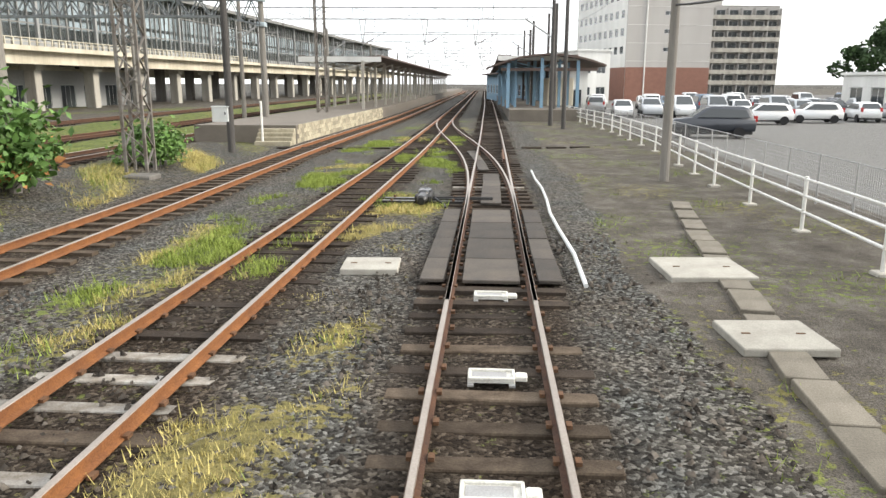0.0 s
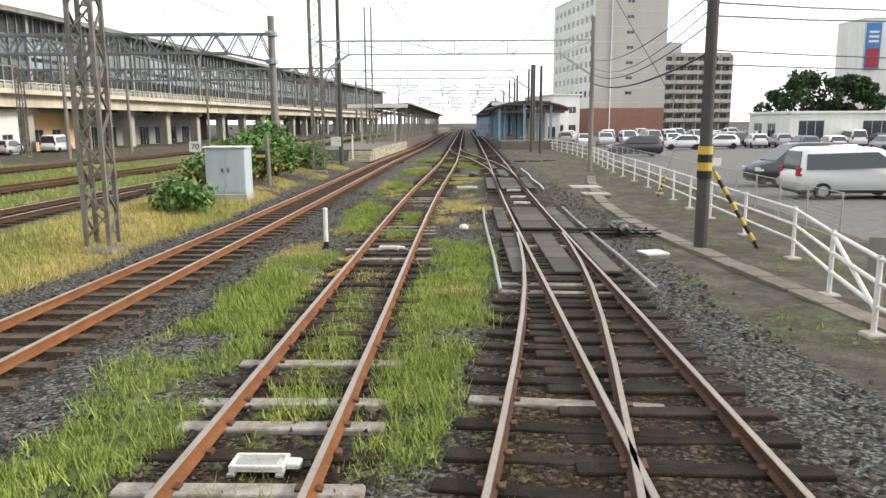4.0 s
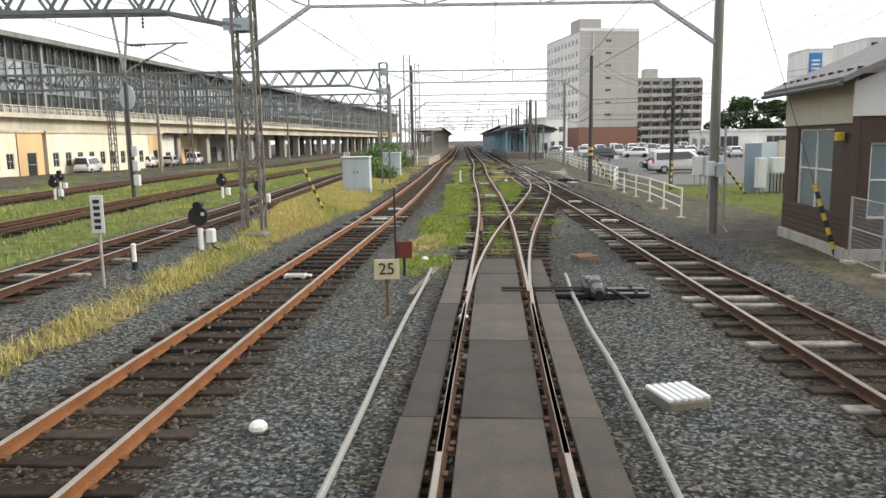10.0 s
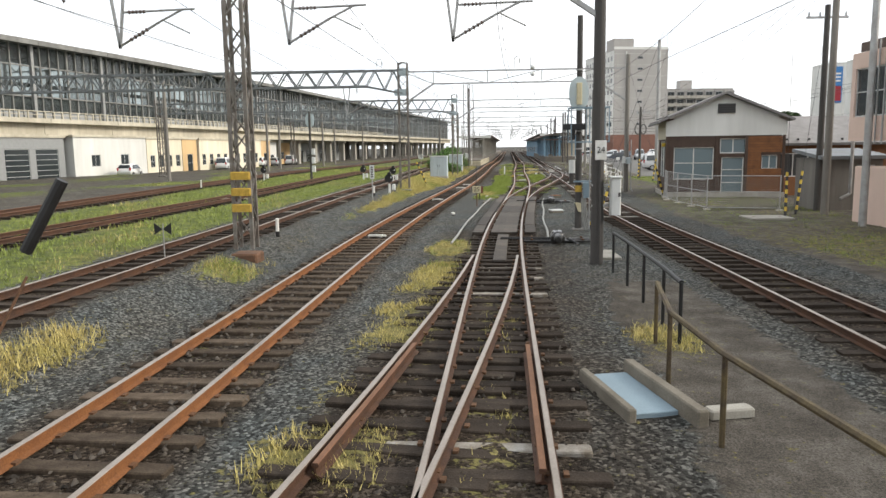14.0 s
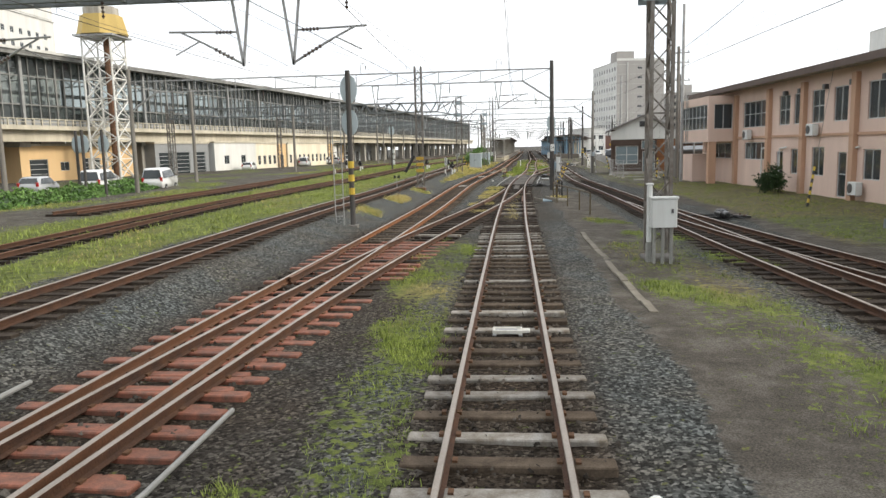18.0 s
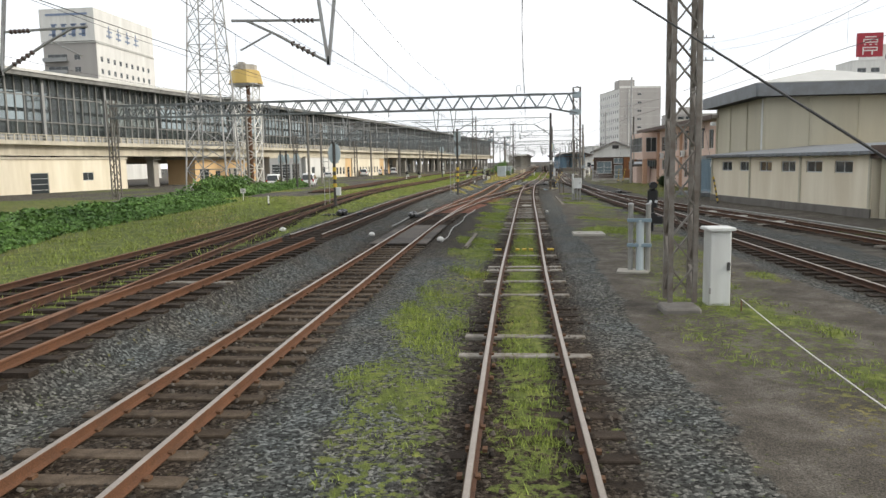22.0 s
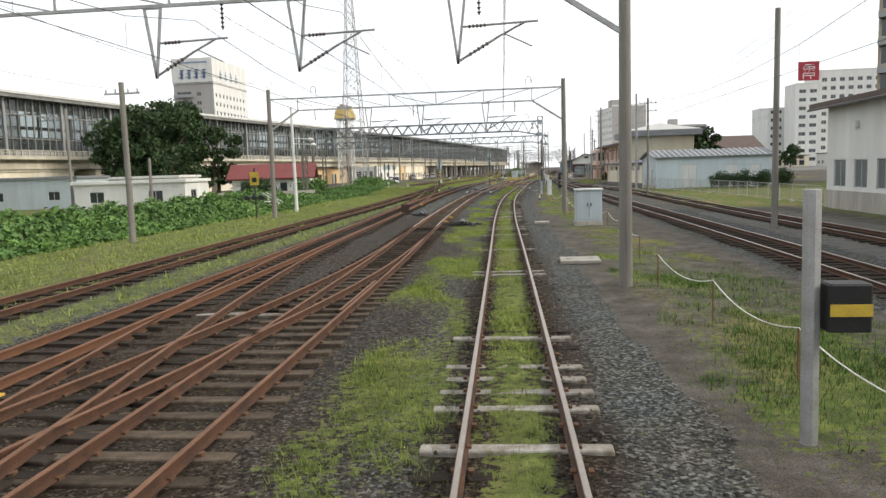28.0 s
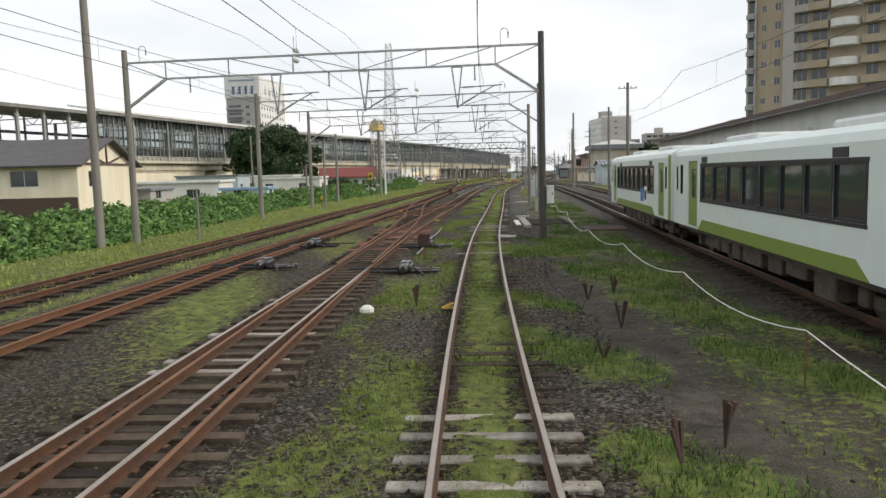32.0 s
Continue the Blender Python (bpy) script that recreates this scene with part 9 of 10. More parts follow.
def check_rail(line, side, y0, y1, off=0.1):
    ob = part("guard_rail", rail_geo(line, side, y0, y1, -side * off), (M_RAILDARK, M_RUSTTOP), None, "short rusty guard rail inside the running rail")
    tagged(ob, category="rail", group="guard rails", kind="structure")


for ln, sd, a, b in (("left_one", -1, -31.0, -26.5), ("crossover_one", 1, -31.0, -26.5), ("left_one", 1, -71.5, -67.0), ("crossover_two", -1, -71.5, -67.0), ("left_two", -1, -93.0, -88.5), ("crossover_two", 1, -93.0, -88.5), ("right", 1, 27.0, 31.0), ("left_two", 1, -206.0, -201.5), ("scissors_one", -1, -206.0, -201.5), ("left_three", -1, -206.0, -201.5), ("left_two", 1, -192.5, -188.0)):
    check_rail(ln, sd, a, b)


def cable_pipe(pts, material=None, r=0.035, label="grey cable pipe lying beside the track"):
    g = Geo().tube([(x, y, ground_z(x, y) + 0.07) for x, y in pts], r, 8)
    ob = new("cable_pipe", g.mesh("cable_pipe", material or M_PIPE))
    tagged(ob, label, "pipe", "cable pipes")


def beside(line, off, y0, y1, step=2.0, wob=0.0):
    n = max(2, int((y1 - y0) / step))
    return [(at(line, y0 + (y1 - y0) * i / n) + off + wob * math.sin(i * 1.7), y0 + (y1 - y0) * i / n) for i in range(n + 1)]


cable_pipe(beside("right", -1.35, -9, 3, 2.5, 0.02))
cable_pipe(beside("right", 1.3, -9, 3.2, 2.5, 0.02))
cable_pipe(beside("right", 1.35, 10, 24, 2.0, 0.05), M_CABWHITE)
cable_pipe(beside("left_one", -1.5, -56, -37, 2.0, 0.02))
cable_pipe(beside("left_one", 1.4, -55, -38, 2.0, 0.04))
cable_pipe([*beside("left_two", 1.5, -119, -101, 2.0, 0.08)], M_PIPE, 0.028)
cable_pipe(beside("left_two", -1.5, -112, -100, 2.0, 0.05))
cable_pipe(beside("left_two", 1.6, -226, -214, 2.0, 0.05), M_PIPE, 0.022)
cable_pipe(beside("yard_right", 1.6, -150, -100, 5.0, 0.08), M_PIPE)


def slab_at(x0, x1, y0, y1, z=0.05, rz=0.0, label="pale concrete cover slab on the ground", name="cover_slab", material=None):
    x, y = (x0 + x1) / 2, (y0 + y1) / 2
    top = thing(name, x, y, ground_z(x, y) - 0.02, rz, label, "slab", "concrete slabs")
    part("slab", Geo().box(0, 0, 0, x1 - x0, y1 - y0, z + 0.04, 0, 0.015), material or M_SLAB, top)
    if min(x1 - x0, y1 - y0) > 0.6:
        for s in (-1, 1):
            part("lifting_eye", Geo().box(s * (x1 - x0) * 0.3, 0, z + 0.03, 0.1, 0.025, 0.02), M_CLIP, top)


for q in ((3.0, 4.3, 10.5, 11.8), (2.9, 3.95, 7.5, 8.5), (-7.5, -6.3, -116.6, -115.5), (-7.65, -6.9, -168.6, -167.8), (-6.4, -5.6, -205.5, -204.8), (-2.0, -1.1, 10.9, 11.7), (4.0, 5.6, -34.5, -33.6), (2.0, 3.6, -49.5, -48.2), (-6.9, -6.1, -219.5, -218.9), (-7.0, -5.8, -184.6, -183.5), (-5.3, -4.7, -59.0, -57.6)):
    slab_at(*q)
# concrete cable trough: lids in a row, each one a piece
def trough(pts, label, w=0.42, step=1.0, material=None, low=0.0):
    top = thing("cable_trough", pts[0][0], pts[0][1], 0, 0, label, "cable trough", "cable troughs", "structure")
    inv = top.matrix_basis.inverted()
    lid = Geo().box(0, 0, -0.05, w, step - 0.02, 0.1, 0, 0.012).mesh("lid", material or M_DUCT)
    trng = random.Random(len(pts))
    for (xa, ya), (xb, yb) in zip(pts, pts[1:]):
        d = math.hypot(xb - xa, yb - ya)
        n = max(1, int(d / step))
        for i in range(n):
            u = (i + 0.5) / n
            x, y = xa + (xb - xa) * u, ya + (yb - ya) * u
            ob = new("lid", lid)
            ob.parent, ob.matrix_parent_inverse = top, inv
            ob.matrix_basis = pose(x + trng.uniform(-0.02, 0.02), y, ground_z(x, y) + low + trng.uniform(-0.01, 0.015), 0, 0, math.degrees(math.atan2(yb - ya, xb - xa)) - 90 + trng.uniform(-1, 1))


trough([(3.3, -12), (3.0, -7), (2.75, -2), (2.7, 0.5), (2.9, 3.7), (3.24, 6.7), (4.6, 14.3), (5.4, 18)], "weathered concrete cable trough with separate lids")
trough([(-6.3, -84), (-6.45, -96)], "sunken concrete cable trough along the path", 0.16, 1.0, M_DUCT, -0.045)
trough([(-8.2, 33.0), (-4.0, 33.1), (0.2, 33.2), (2.8, 33.4), (6.2, 33.8)], "dark cable trough crossing below the tracks", 0.3, 0.9, M_WOOD)

# timber deck by the track with its concrete edge
deck = thing("timber_deck", -4.65, -210.0, 0, 4, "dark plank deck with a concrete edge beside the track", "deck", "", "structure")
for k in range(11):
    part("plank", Geo().box(-0.9 + 0.19 * k, 0, -0.02, 0.175, 4.2, 0.07, 0, 0.01), M_WOOD, deck)
part("edge_beam", Geo().box(-1.2, -0.4, -0.1, 0.34, 6.4, 0.22, 0, 0.02), M_SLAB, deck, "concrete edge beam")
part("white_strip", Geo().box(-1.6, -0.2, -0.02, 0.26, 3.6, 0.06, 0, 0.01), M_CABWHITE, deck, "white plastic cover strip")
part("edge_beam", Geo().box(1.25, 0.4, -0.1, 0.3, 5.6, 0.2, 0, 0.02), M_DUCT, deck)
slab_at(-2.9, -0.9, -216.5, -214.0, 0.04, 0, "rust-brown steel plate beside the siding", "steel_plate", M_BROWNPLATE)


# ---- cabinets ----
def cabinet(x, y, rz, w, d, h, label, material, plinth=0.22, doors=2, z=None, name="signal_cabinet"):
    z = ground_z(x, y) if z is None else z
    top = thing(name, x, y, z, rz, label, "cabinet", "lineside cabinets")
    if plinth:
        part("plinth", Geo().box(0, 0, -0.15, w + 0.06, d + 0.06, plinth + 0.15, 0, 0.02), M_CONC, top)
    part("body", Geo().box(0, 0, plinth, w, d, h, 0, 0.02), material, top)
    part("roof", Geo().box(0, -0.02, plinth + h, w + 0.12, d + 0.14, 0.06, 0, 0.02), M_CABWHITE, top, "pale overhanging roof")
    for k in range(doors):
        dw = w / doors
        dx = -w / 2 + dw * (k + 0.5)
        door = part("door", Geo().box(dx, -d / 2 - 0.012, plinth + 0.06, dw - 0.04, 0.024, h - 0.12, 0, 0.006), material, top)
        part("handle", Geo().box(dx + (dw * 0.36 if k == 0 else -dw * 0.36), -d / 2 - 0.045, plinth + h * 0.48, 0.05, 0.05, 0.16, 0, 0.01), M_FRAMED, door)
        part("hinge", Geo().rod((dx - dw * 0.46, -d / 2 - 0.03, plinth + 0.25), (dx - dw * 0.46, -d / 2 - 0.03, plinth + 0.37), 0.02, None, 6), M_GALV, door)
    return top


cabinet(-11.72, -11.6, -3, 1.52, 0.85, 1.72, "pale blue two-door signal cabinet on a concrete plinth", M_CABINET)
cabinet(-10.72, 6.6, -3, 1.5, 0.85, 1.7, "pale blue two-door signal cabinet beside shrubs", M_CABINET)
cabinet(-5.05, -170.2, 2, 1.25, 0.8, 1.5, "pale grey cabinet on a concrete plinth", M_CABINET)
cabinet(-5.85, -130.4, 2, 0.42, 0.42, 1.5, "slim white cabinet beside the lattice mast", M_CABWHITE, 0.0, 1)


def pole_box(x, y, z, w, d, h, label, pipes=True, pole=(0.0, 0.15)):
    """A cabinet strapped to a pole, with cable pipes down to the ground."""
    top = thing("pole_cabinet", x, y, 0, 0, label, "cabinet", "cabinets on poles")
    part("body", Geo().box(0, 0, z, w, d, h, 0, 0.03), M_CABWHITE, top)
    part("lid", Geo().box(0, 0, z + h, w + 0.05, d + 0.05, 0.04, 0, 0.01), M_CABWHITE, top)
    part("lock", Geo().box(w * 0.3, -d / 2 - 0.015, z + h * 0.5, 0.05, 0.03, 0.1), M_FRAMED, top)
    for zz in (z + h * 0.25, z + h * 0.8):
        part("strap", Geo().bar((pole[0] - 0.2, pole[1], zz), (w / 2, d * 0.3, zz), 0.05), M_GALV, top)
    if pipes:
        for dx in (-0.15, 0.0, 0.15):
            part("cable_pipe", Geo().rod((dx * w / 0.45, 0, -0.1), (dx * w / 0.45, 0, z), 0.045, None, 8), M_PIPE, top)
    return top


pole_box(-5.1, -90.6, 0.88, 0.62, 0.3, 0.7, "white cabinet on the lattice mast with grey pipes below", pole=(0.0, 0.3))
pole_box(-5.0, -59.55, 1.2, 0.24, 0.3, 0.9, "white box strapped to a dark post", False, (-0.35, 0.1))
pole_box(-4.61, -220.0, 1.5, 0.28, 0.3, 0.7, "white box strapped to a dark post", False, (-0.3, 0.0))
pole_box(-5.4, -90.45, 0.5, 0.12, 0.14, 1.4, "white conduit on the lattice mast", True, (0.2, 0.3))
pole_box(-9.85, 30.75, 1.3, 0.7, 0.25, 0.6, "pale junction box on a dark post by the platform", False, (0.3, 0.1))


# ---- signs and signals ----
def text_on(parent, words, m, size, material, name="lettering", depth=0.004):
    cu = bpy.data.curves.new(name, "FONT")
    cu.body, cu.size, cu.extrude, cu.align_x, cu.align_y = words, size, depth, "CENTER", "CENTER"
    cu.materials.append(material)
    ob = new(name, cu)
    ob.parent, ob.matrix_basis = parent, m
    return ob


def plate_sign(x, y, h, w, ph, plate, label, words="", size=0.3, post=None, rz=0.0, ink=None, z=None):
    top = thing("track_sign", x, y, ground_z(x, y) if z is None else z, rz, label, "sign", "signs along the tracks")
    part("post", Geo().rod((0, 0.03, -0.2), (0, 0.03, h), 0.03, None, 7), post or M_RUSTSTEEL, top)
    p = part("plate", Geo().box(0, 0, h - ph, w, 0.02, ph, 0, 0.004), plate, top)
    if words:
        text_on(p, words, pose(0, -0.018, h - ph / 2, 90, 0, 0), size, ink or M_BLACK)
    return top


plate_sign(-8.36, -41.0, 0.95, 0.42, 0.34, M_CREAM, "cream number plate on a rusty post", "25", 0.28)
plate_sign(-8.2, -37.4, 0.75, 0.36, 0.36, M_RED, "dark red square plate on a black rod", post=M_BLACK)
part("rod", Geo().rod((-8.38, -37.43, 0.0), (-8.38, -37.43, 1.9), 0.022, None, 6), M_BLACK, thing("marker_rod", 0, 0, 0, 0, "thin black rod beside the red plate", "rod"))
plate_sign(-15.3, -163.5, 0.85, 0.5, 0.5, M_BROWNPLATE, "rusty brown square plate on a short post")
plate_sign(-9.0, -227.0, 0.85, 0.4, 0.4, M_BROWNPLATE, "rusty brown square plate on a short post")
plate_sign(-5.38, -59.68, 3.0, 0.27, 0.46, M_WHITE, "white number plate on the dark post", "24", 0.2, M_POLEDARK)
plate_sign(-30.2, -91.4, 0.95, 0.4, 0.34, M_WHITE, "small white number plate in the grass", "35", 0.24, M_WHITE)
notice = plate_sign(-13.8, -39.5, 1.75, 0.24, 0.7, M_CABWHITE, "narrow white notice plate on a thin post", post=M_GALV)
for k in range(5):
    part("writing_bar", Geo().box(0, -0.016, 1.12 + 0.12 * k, 0.12, 0.01, 0.07), M_BLACK, notice)
plate_sign(-24.6, -186.0, 0.95, 0.25, 0.25, M_YELLOW, "small yellow plate on a post", post=M_RUSTSTEEL)
plate_sign(7.6, 6.5, 1.5, 0.42, 0.3, M_WHITE, "small white notice on the mesh fence", post=M_GALV)
plate_sign(3.7, -10.4, 1.15, 0.55, 0.55, M_POLE, "grey plate seen from behind on a post", post=M_GALV)
for x, y, h in ((-14.4, -55.7, 0.5), (-14.0, -37.5, 0.5), (-5.58, -4.1, 0.9), (-9.1, 34.4, 2.0), (-26.0, -98.0, 0.6), (-7.0, -140.7, 0.35), (-26.5, -30.0, 0.6)):
    top = thing("marker_post", x, y, ground_z(x, y), 0, "short white marker post", "post", "white marker posts")
    part("shaft", Geo().rod((0, 0, -0.1), (0, 0, h), 0.055, 0.05, 8), M_WHITE, top)
    part("cap", Geo().ball(0, 0, h, 0.06, 8, 5, 0.7), M_WHITE, top)
    part("base", Geo().rod((0, 0, -0.1), (0, 0, 0.14), 0.065, None, 8), M_BLACK, top)


def dwarf_signal(x, y, label="round black ground signal on a short pale post"):
    top = thing("dwarf_signal", x, y, ground_z(x, y), 0, label, "signal", "ground signals")
    part("post", Geo().rod((0, 0, -0.1), (0, 0, 0.55), 0.07, None, 8), M_CABWHITE, top)
    part("disc", Geo().rod((-0.03, -0.04, 0.86), (-0.03, 0.0, 0.86), 0.25, None, 18), M_BLACK, top)
    part("case", Geo().box(-0.03, 0.14, 0.66, 0.34, 0.26, 0.4, 0, 0.05), M_BLACK, top)
    part("hood", Geo().rod((0.02, 0.0, 1.16), (0.02, -0.22, 1.14), 0.11, None, 10), M_BLACK, top)
    part("lens", Geo().rod((0.1, -0.06, 0.92), (0.1, -0.07, 0.92), 0.05, None, 10), M_LAMPW, top)
    part("box", Geo().box(0.24, 0.1, 0.18, 0.2, 0.25, 0.34, 0, 0.03), M_CABWHITE, top, "pale junction box")
    part("cable", Geo().tube([(0.24, 0.1, 0.18), (0.3, 0.05, 0.06), (0.5, -0.1, 0.0)], 0.025, 6), M_BLACK, top)


for x, y in ((-13.5, -34.5), (-14.6, -22.8), (-17.6, -17.8), (-29.3, -9.8), (-26.2, -16.6)):
    dwarf_signal(x, y)


def signal_mast(x, y, h, label, heads, ladder=True, stripe=False, boxes=0):
    """A lineside signal: post, backplates with hooded lamps, ladder and boxes."""
    z0 = ground_z(x, y)
    top = thing("signal_mast", x, y, z0, 0, label, "signal", "signal masts")
    part("post", Geo().rod((0, 0, -0.2), (0, 0, h), 0.1, 0.09, 10), M_POLEDARK, top)
    part("footing", Geo().box(0, 0, -0.2, 0.4, 0.4, 0.25, 0, 0.03), M_DARKCONC, top)
    for hz, hh in heads:
        p = part("backplate", Geo().slab([(0.31 * hh * math.cos(2 * math.pi * k / 18), 0.13, hz + hh / 2 + hh / 2 * math.sin(2 * math.pi * k / 18)) for k in range(18)], 0.03), M_PALEBLUE, top, "rounded grey signal back")
        part("lamp_case", Geo().box(0, 0.28, hz + 0.08, 0.42, 0.2, hh - 0.16, 0, 0.05), M_BLACK, p)
        for k in range(max(1, int(hh / 0.4))):
            part("hood", Geo().rod((0, 0.36, hz + 0.3 + 0.4 * k), (0, 0.62, hz + 0.3 + 0.4 * k), 0.13, None, 10), M_BLACK, p)
    if ladder:
        part("ladder", Geo().rod((-0.3, -0.2, 0), (-0.3, -0.2, h - 0.8), 0.02, None, 5).rod((-0.62, -0.2, 0), (-0.62, -0.2, h - 0.8), 0.02, None, 5), M_GALV, top)
        for k in range(int((h - 1) / 0.4)):
            part("rung", Geo().rod((-0.3, -0.2, 0.4 + 0.4 * k), (-0.62, -0.2, 0.4 + 0.4 * k), 0.013, None, 5), M_GALV, top)
        part("cage", Geo().rod((-0.65, -0.2, h - 1.2), (-0.65, -0.6, h - 1.2), 0.02, None, 5).rod((-0.27, -0.2, h - 1.2), (-0.27, -0.6, h - 1.2), 0.02, None, 5).rod((-0.65, -0.6, h - 1.2), (-0.27, -0.6, h - 1.2), 0.02, None, 5), M_GALV, top)
    for k in range(boxes):
        part("relay_box", Geo().box(0.22, 0, 0.7 + 0.7 * k, 0.28, 0.26, 0.5, 0, 0.03), M_CABWHITE, top)
    if stripe:
        for k in range(3):
            part("stripe", Geo().rod((0, 0, 1.2 + 0.5 * k), (0, 0, 1.45 + 0.5 * k), 0.115, None, 10), M_YELLOW, top)
    return top




def yard_signal(x, y):
    """A concrete signal post with an oval back, a working cage, a ladder and boxes strapped on."""
    top = thing("signal_mast", x, y, ground_z(x, y), 0, "weathered concrete signal post with an oval back, steel cage and ladder", "signal", "signal masts")
    part("post", Geo().rod((0, 0, -0.3), (0, 0, 7.2), 0.12, 0.09, 14), M_POLEDARK, top)
    part("footing", Geo().box(0, 0, -0.2, 0.42, 0.5, 0.24, 0, 0.04), M_DARKCONC, top)
    oval = [(-0.05 + 0.33 * math.cos(2 * math.pi * k / 22), -0.2, 4.62 + 0.56 * math.copysign(abs(math.sin(2 * math.pi * k / 22)) ** 0.75, math.sin(2 * math.pi * k / 22))) for k in range(22)]
    back = part("backplate", Geo().slab(oval, 0.03), M_PALEBLUE, top, "pale blue oval signal back")
    part("lamp_case", Geo().box(-0.05, 0.1, 4.2, 0.34, 0.2, 0.86, 0, 0.05), M_BLACK, back)
    for k in range(2):
        part("hood", Geo().rod((-0.05, 0.2, 4.4 + 0.42 * k), (-0.05, 0.45, 4.4 + 0.42 * k), 0.12, None, 12), M_BLACK, back)
    part("terminal_box", Geo().box(-0.05, -0.32, 4.25, 0.17, 0.16, 0.72, 0, 0.02), M_CREAM, back, "cream terminal box")
    head = part("route_indicator", Geo().box(-0.2, -0.22, 3.42, 0.76, 0.26, 0.2, 0, 0.02), M_BLACK, top, "black horizontal indicator box")
    part("hanger", Geo().box(-0.22, -0.16, 3.1, 0.12, 0.12, 0.34), M_BLACK, head)
    cage = Geo()
    for z in (3.0, 4.15):
        cage.bar((-0.32, -0.4, z), (0.95, -0.4, z), 0.045).bar((-0.32, 0.4, z), (0.95, 0.4, z), 0.045).bar((-0.32, -0.4, z), (-0.32, 0.4, z), 0.045).bar((0.95, -0.4, z), (0.95, 0.4, z), 0.045)
    part("cage", cage, M_CONTAINER, top, "blue-grey working cage")
    for cx in (-0.32, 0.3, 0.95):
        for cy in (-0.4, 0.4):
            part("cage_upright", Geo().bar((cx, cy, 3.0), (cx, cy, 4.15), 0.035), M_CONTAINER, top)
    for cx in (0.34, 0.66):
        part("ladder_rail", Geo().rod((cx, -0.28, 0.0), (cx, -0.28, 3.0), 0.022, None, 6), M_GALV, top)
    for k in range(9):
        part("rung", Geo().rod((0.34, -0.28, 0.3 + 0.32 * k), (0.66, -0.28, 0.3 + 0.32 * k), 0.014, None, 5), M_GALV, top)
    part("bell_box", Geo().rod((-0.24, -0.08, 1.95), (-0.24, -0.08, 2.4), 0.11, None, 14), M_CABWHITE, top, "white rounded box")
    part("bell_foot", Geo().rod((-0.24, -0.08, 1.6), (-0.24, -0.08, 1.95), 0.085, None, 12), M_POLEDARK, top)
    part("bracket", Geo().bar((-0.25, -0.12, 1.66), (0.45, -0.12, 1.66), 0.06), M_CONTAINER, top)
    part("relay_box", Geo().box(0.24, -0.12, 1.1, 0.2, 0.24, 0.52, 0, 0.02), M_CONTAINER, top, "grey relay box")
    part("band", Geo().rod((0, 0, 1.3), (0, 0, 1.52), 0.122, None, 14), M_YCLIP, top, "faded yellow band")
    part("notice_plate", Geo().slab([(-0.14, -0.17, 0.95), (0.2, -0.17, 0.9), (0.16, -0.17, 0.6), (-0.02, -0.17, 0.62)], 0.012), M_CREAM, top, "bent cream notice plate")
    for k, cx in enumerate((0.1, 0.16, 0.22)):
        part("conduit", Geo().tube([(cx, -0.16, 1.1), (cx + 0.02, -0.18, 0.5), (cx + 0.12, -0.24, 0.0)], 0.03, 7), M_PIPE, top)
    for dz in (2.75, 3.35, 5.4):
        part("clamp", Geo().rod((0, 0, dz), (0, 0, dz + 0.05), 0.128, None, 14), M_GALV, top)


yard_signal(-4.84, -51.95)
signal_mast(-14.6, -81.2, 5.8, "tall signal with grey backplates on a dark post", ((3.4, 1.0), (4.6, 1.05)), True, True, 0)
signal_mast(-20.9, -100.3, 4.0, "dark signal post with yellow bands and a grey oval back", ((2.65, 1.3),), True, True, 1)
for x, y in ((-36.6, -62.0), (-35.6, -63.0), (-34.6, -62.4)):
    signal_mast(x, y, 4.3, "slim signal post with a grey oval back by the viaduct", ((2.8, 1.2),), False, False, 0)
signal_mast(-22.0, -17.4, 5.6, "grey signal post with an oval back and strapped boxes", ((4.3, 1.2),), False, False, 3)
sig = thing("two_lamp_signal", -4.2, -114.8, 0, 0, "small black shunting signal with two white lamps", "signal")
part("post", Geo().rod((0, 0, -0.1), (0, 0, 1.4), 0.06, None, 8), M_BLACK, sig)
part("case", Geo().box(0, 0, 0.95, 0.4, 0.22, 0.75, 0, 0.08), M_BLACK, sig)
for dx, dz in ((-0.1, 1.2), (0.12, 1.2)):
    part("lens", Geo().rod((dx, -0.11, dz), (dx, -0.15, dz), 0.06, None, 12), M_LAMPW, sig, "white lens")
for dz in (0.6, 1.85):
    part("hood", Geo().rod((0, 0.05, dz), (0, -0.25, dz), 0.15, None, 12), M_BLACK, sig)
part("box", Geo().box(0.12, 0, 0.3, 0.55, 0.3, 0.3, 0, 0.03), M_BLACK, sig)
frame_ = thing("conduit_stand", -6.6, -125.9, 0, -12, "galvanised steel frame with clamped conduits", "frame")
for dx in (-0.22, 0.22):
    part("post", Geo().rod((dx, 0, -0.1), (dx, 0, 1.75), 0.065, None, 10), M_PIPE, frame_)
    part("cap", Geo().ball(dx, 0, 1.75, 0.08, 8, 5, 0.6), M_GALV, frame_)
for dz in (0.65, 1.3):
    part("clamp", Geo().box(0, -0.09, dz, 0.62, 0.06, 0.09, 0, 0.01), M_CONTAINER, frame_)
part("conduit", Geo().rod((0.02, -0.03, 0), (0.02, -0.03, 1.35), 0.1, None, 10), M_CABINET, frame_)
part("base_slab", Geo().box(-0.15, -0.1, -0.05, 0.8, 0.6, 0.09, 0, 0.02), M_SLAB, frame_)
yb = thing("striped_box", -4.98, -199.1, 0, 0, "yellow and black striped box on a grey post", "sign")
part("post", Geo().rod((-0.12, 0.05, -0.1), (-0.14, 0.05, 2.6), 0.09, None, 8), M_GALV, yb)
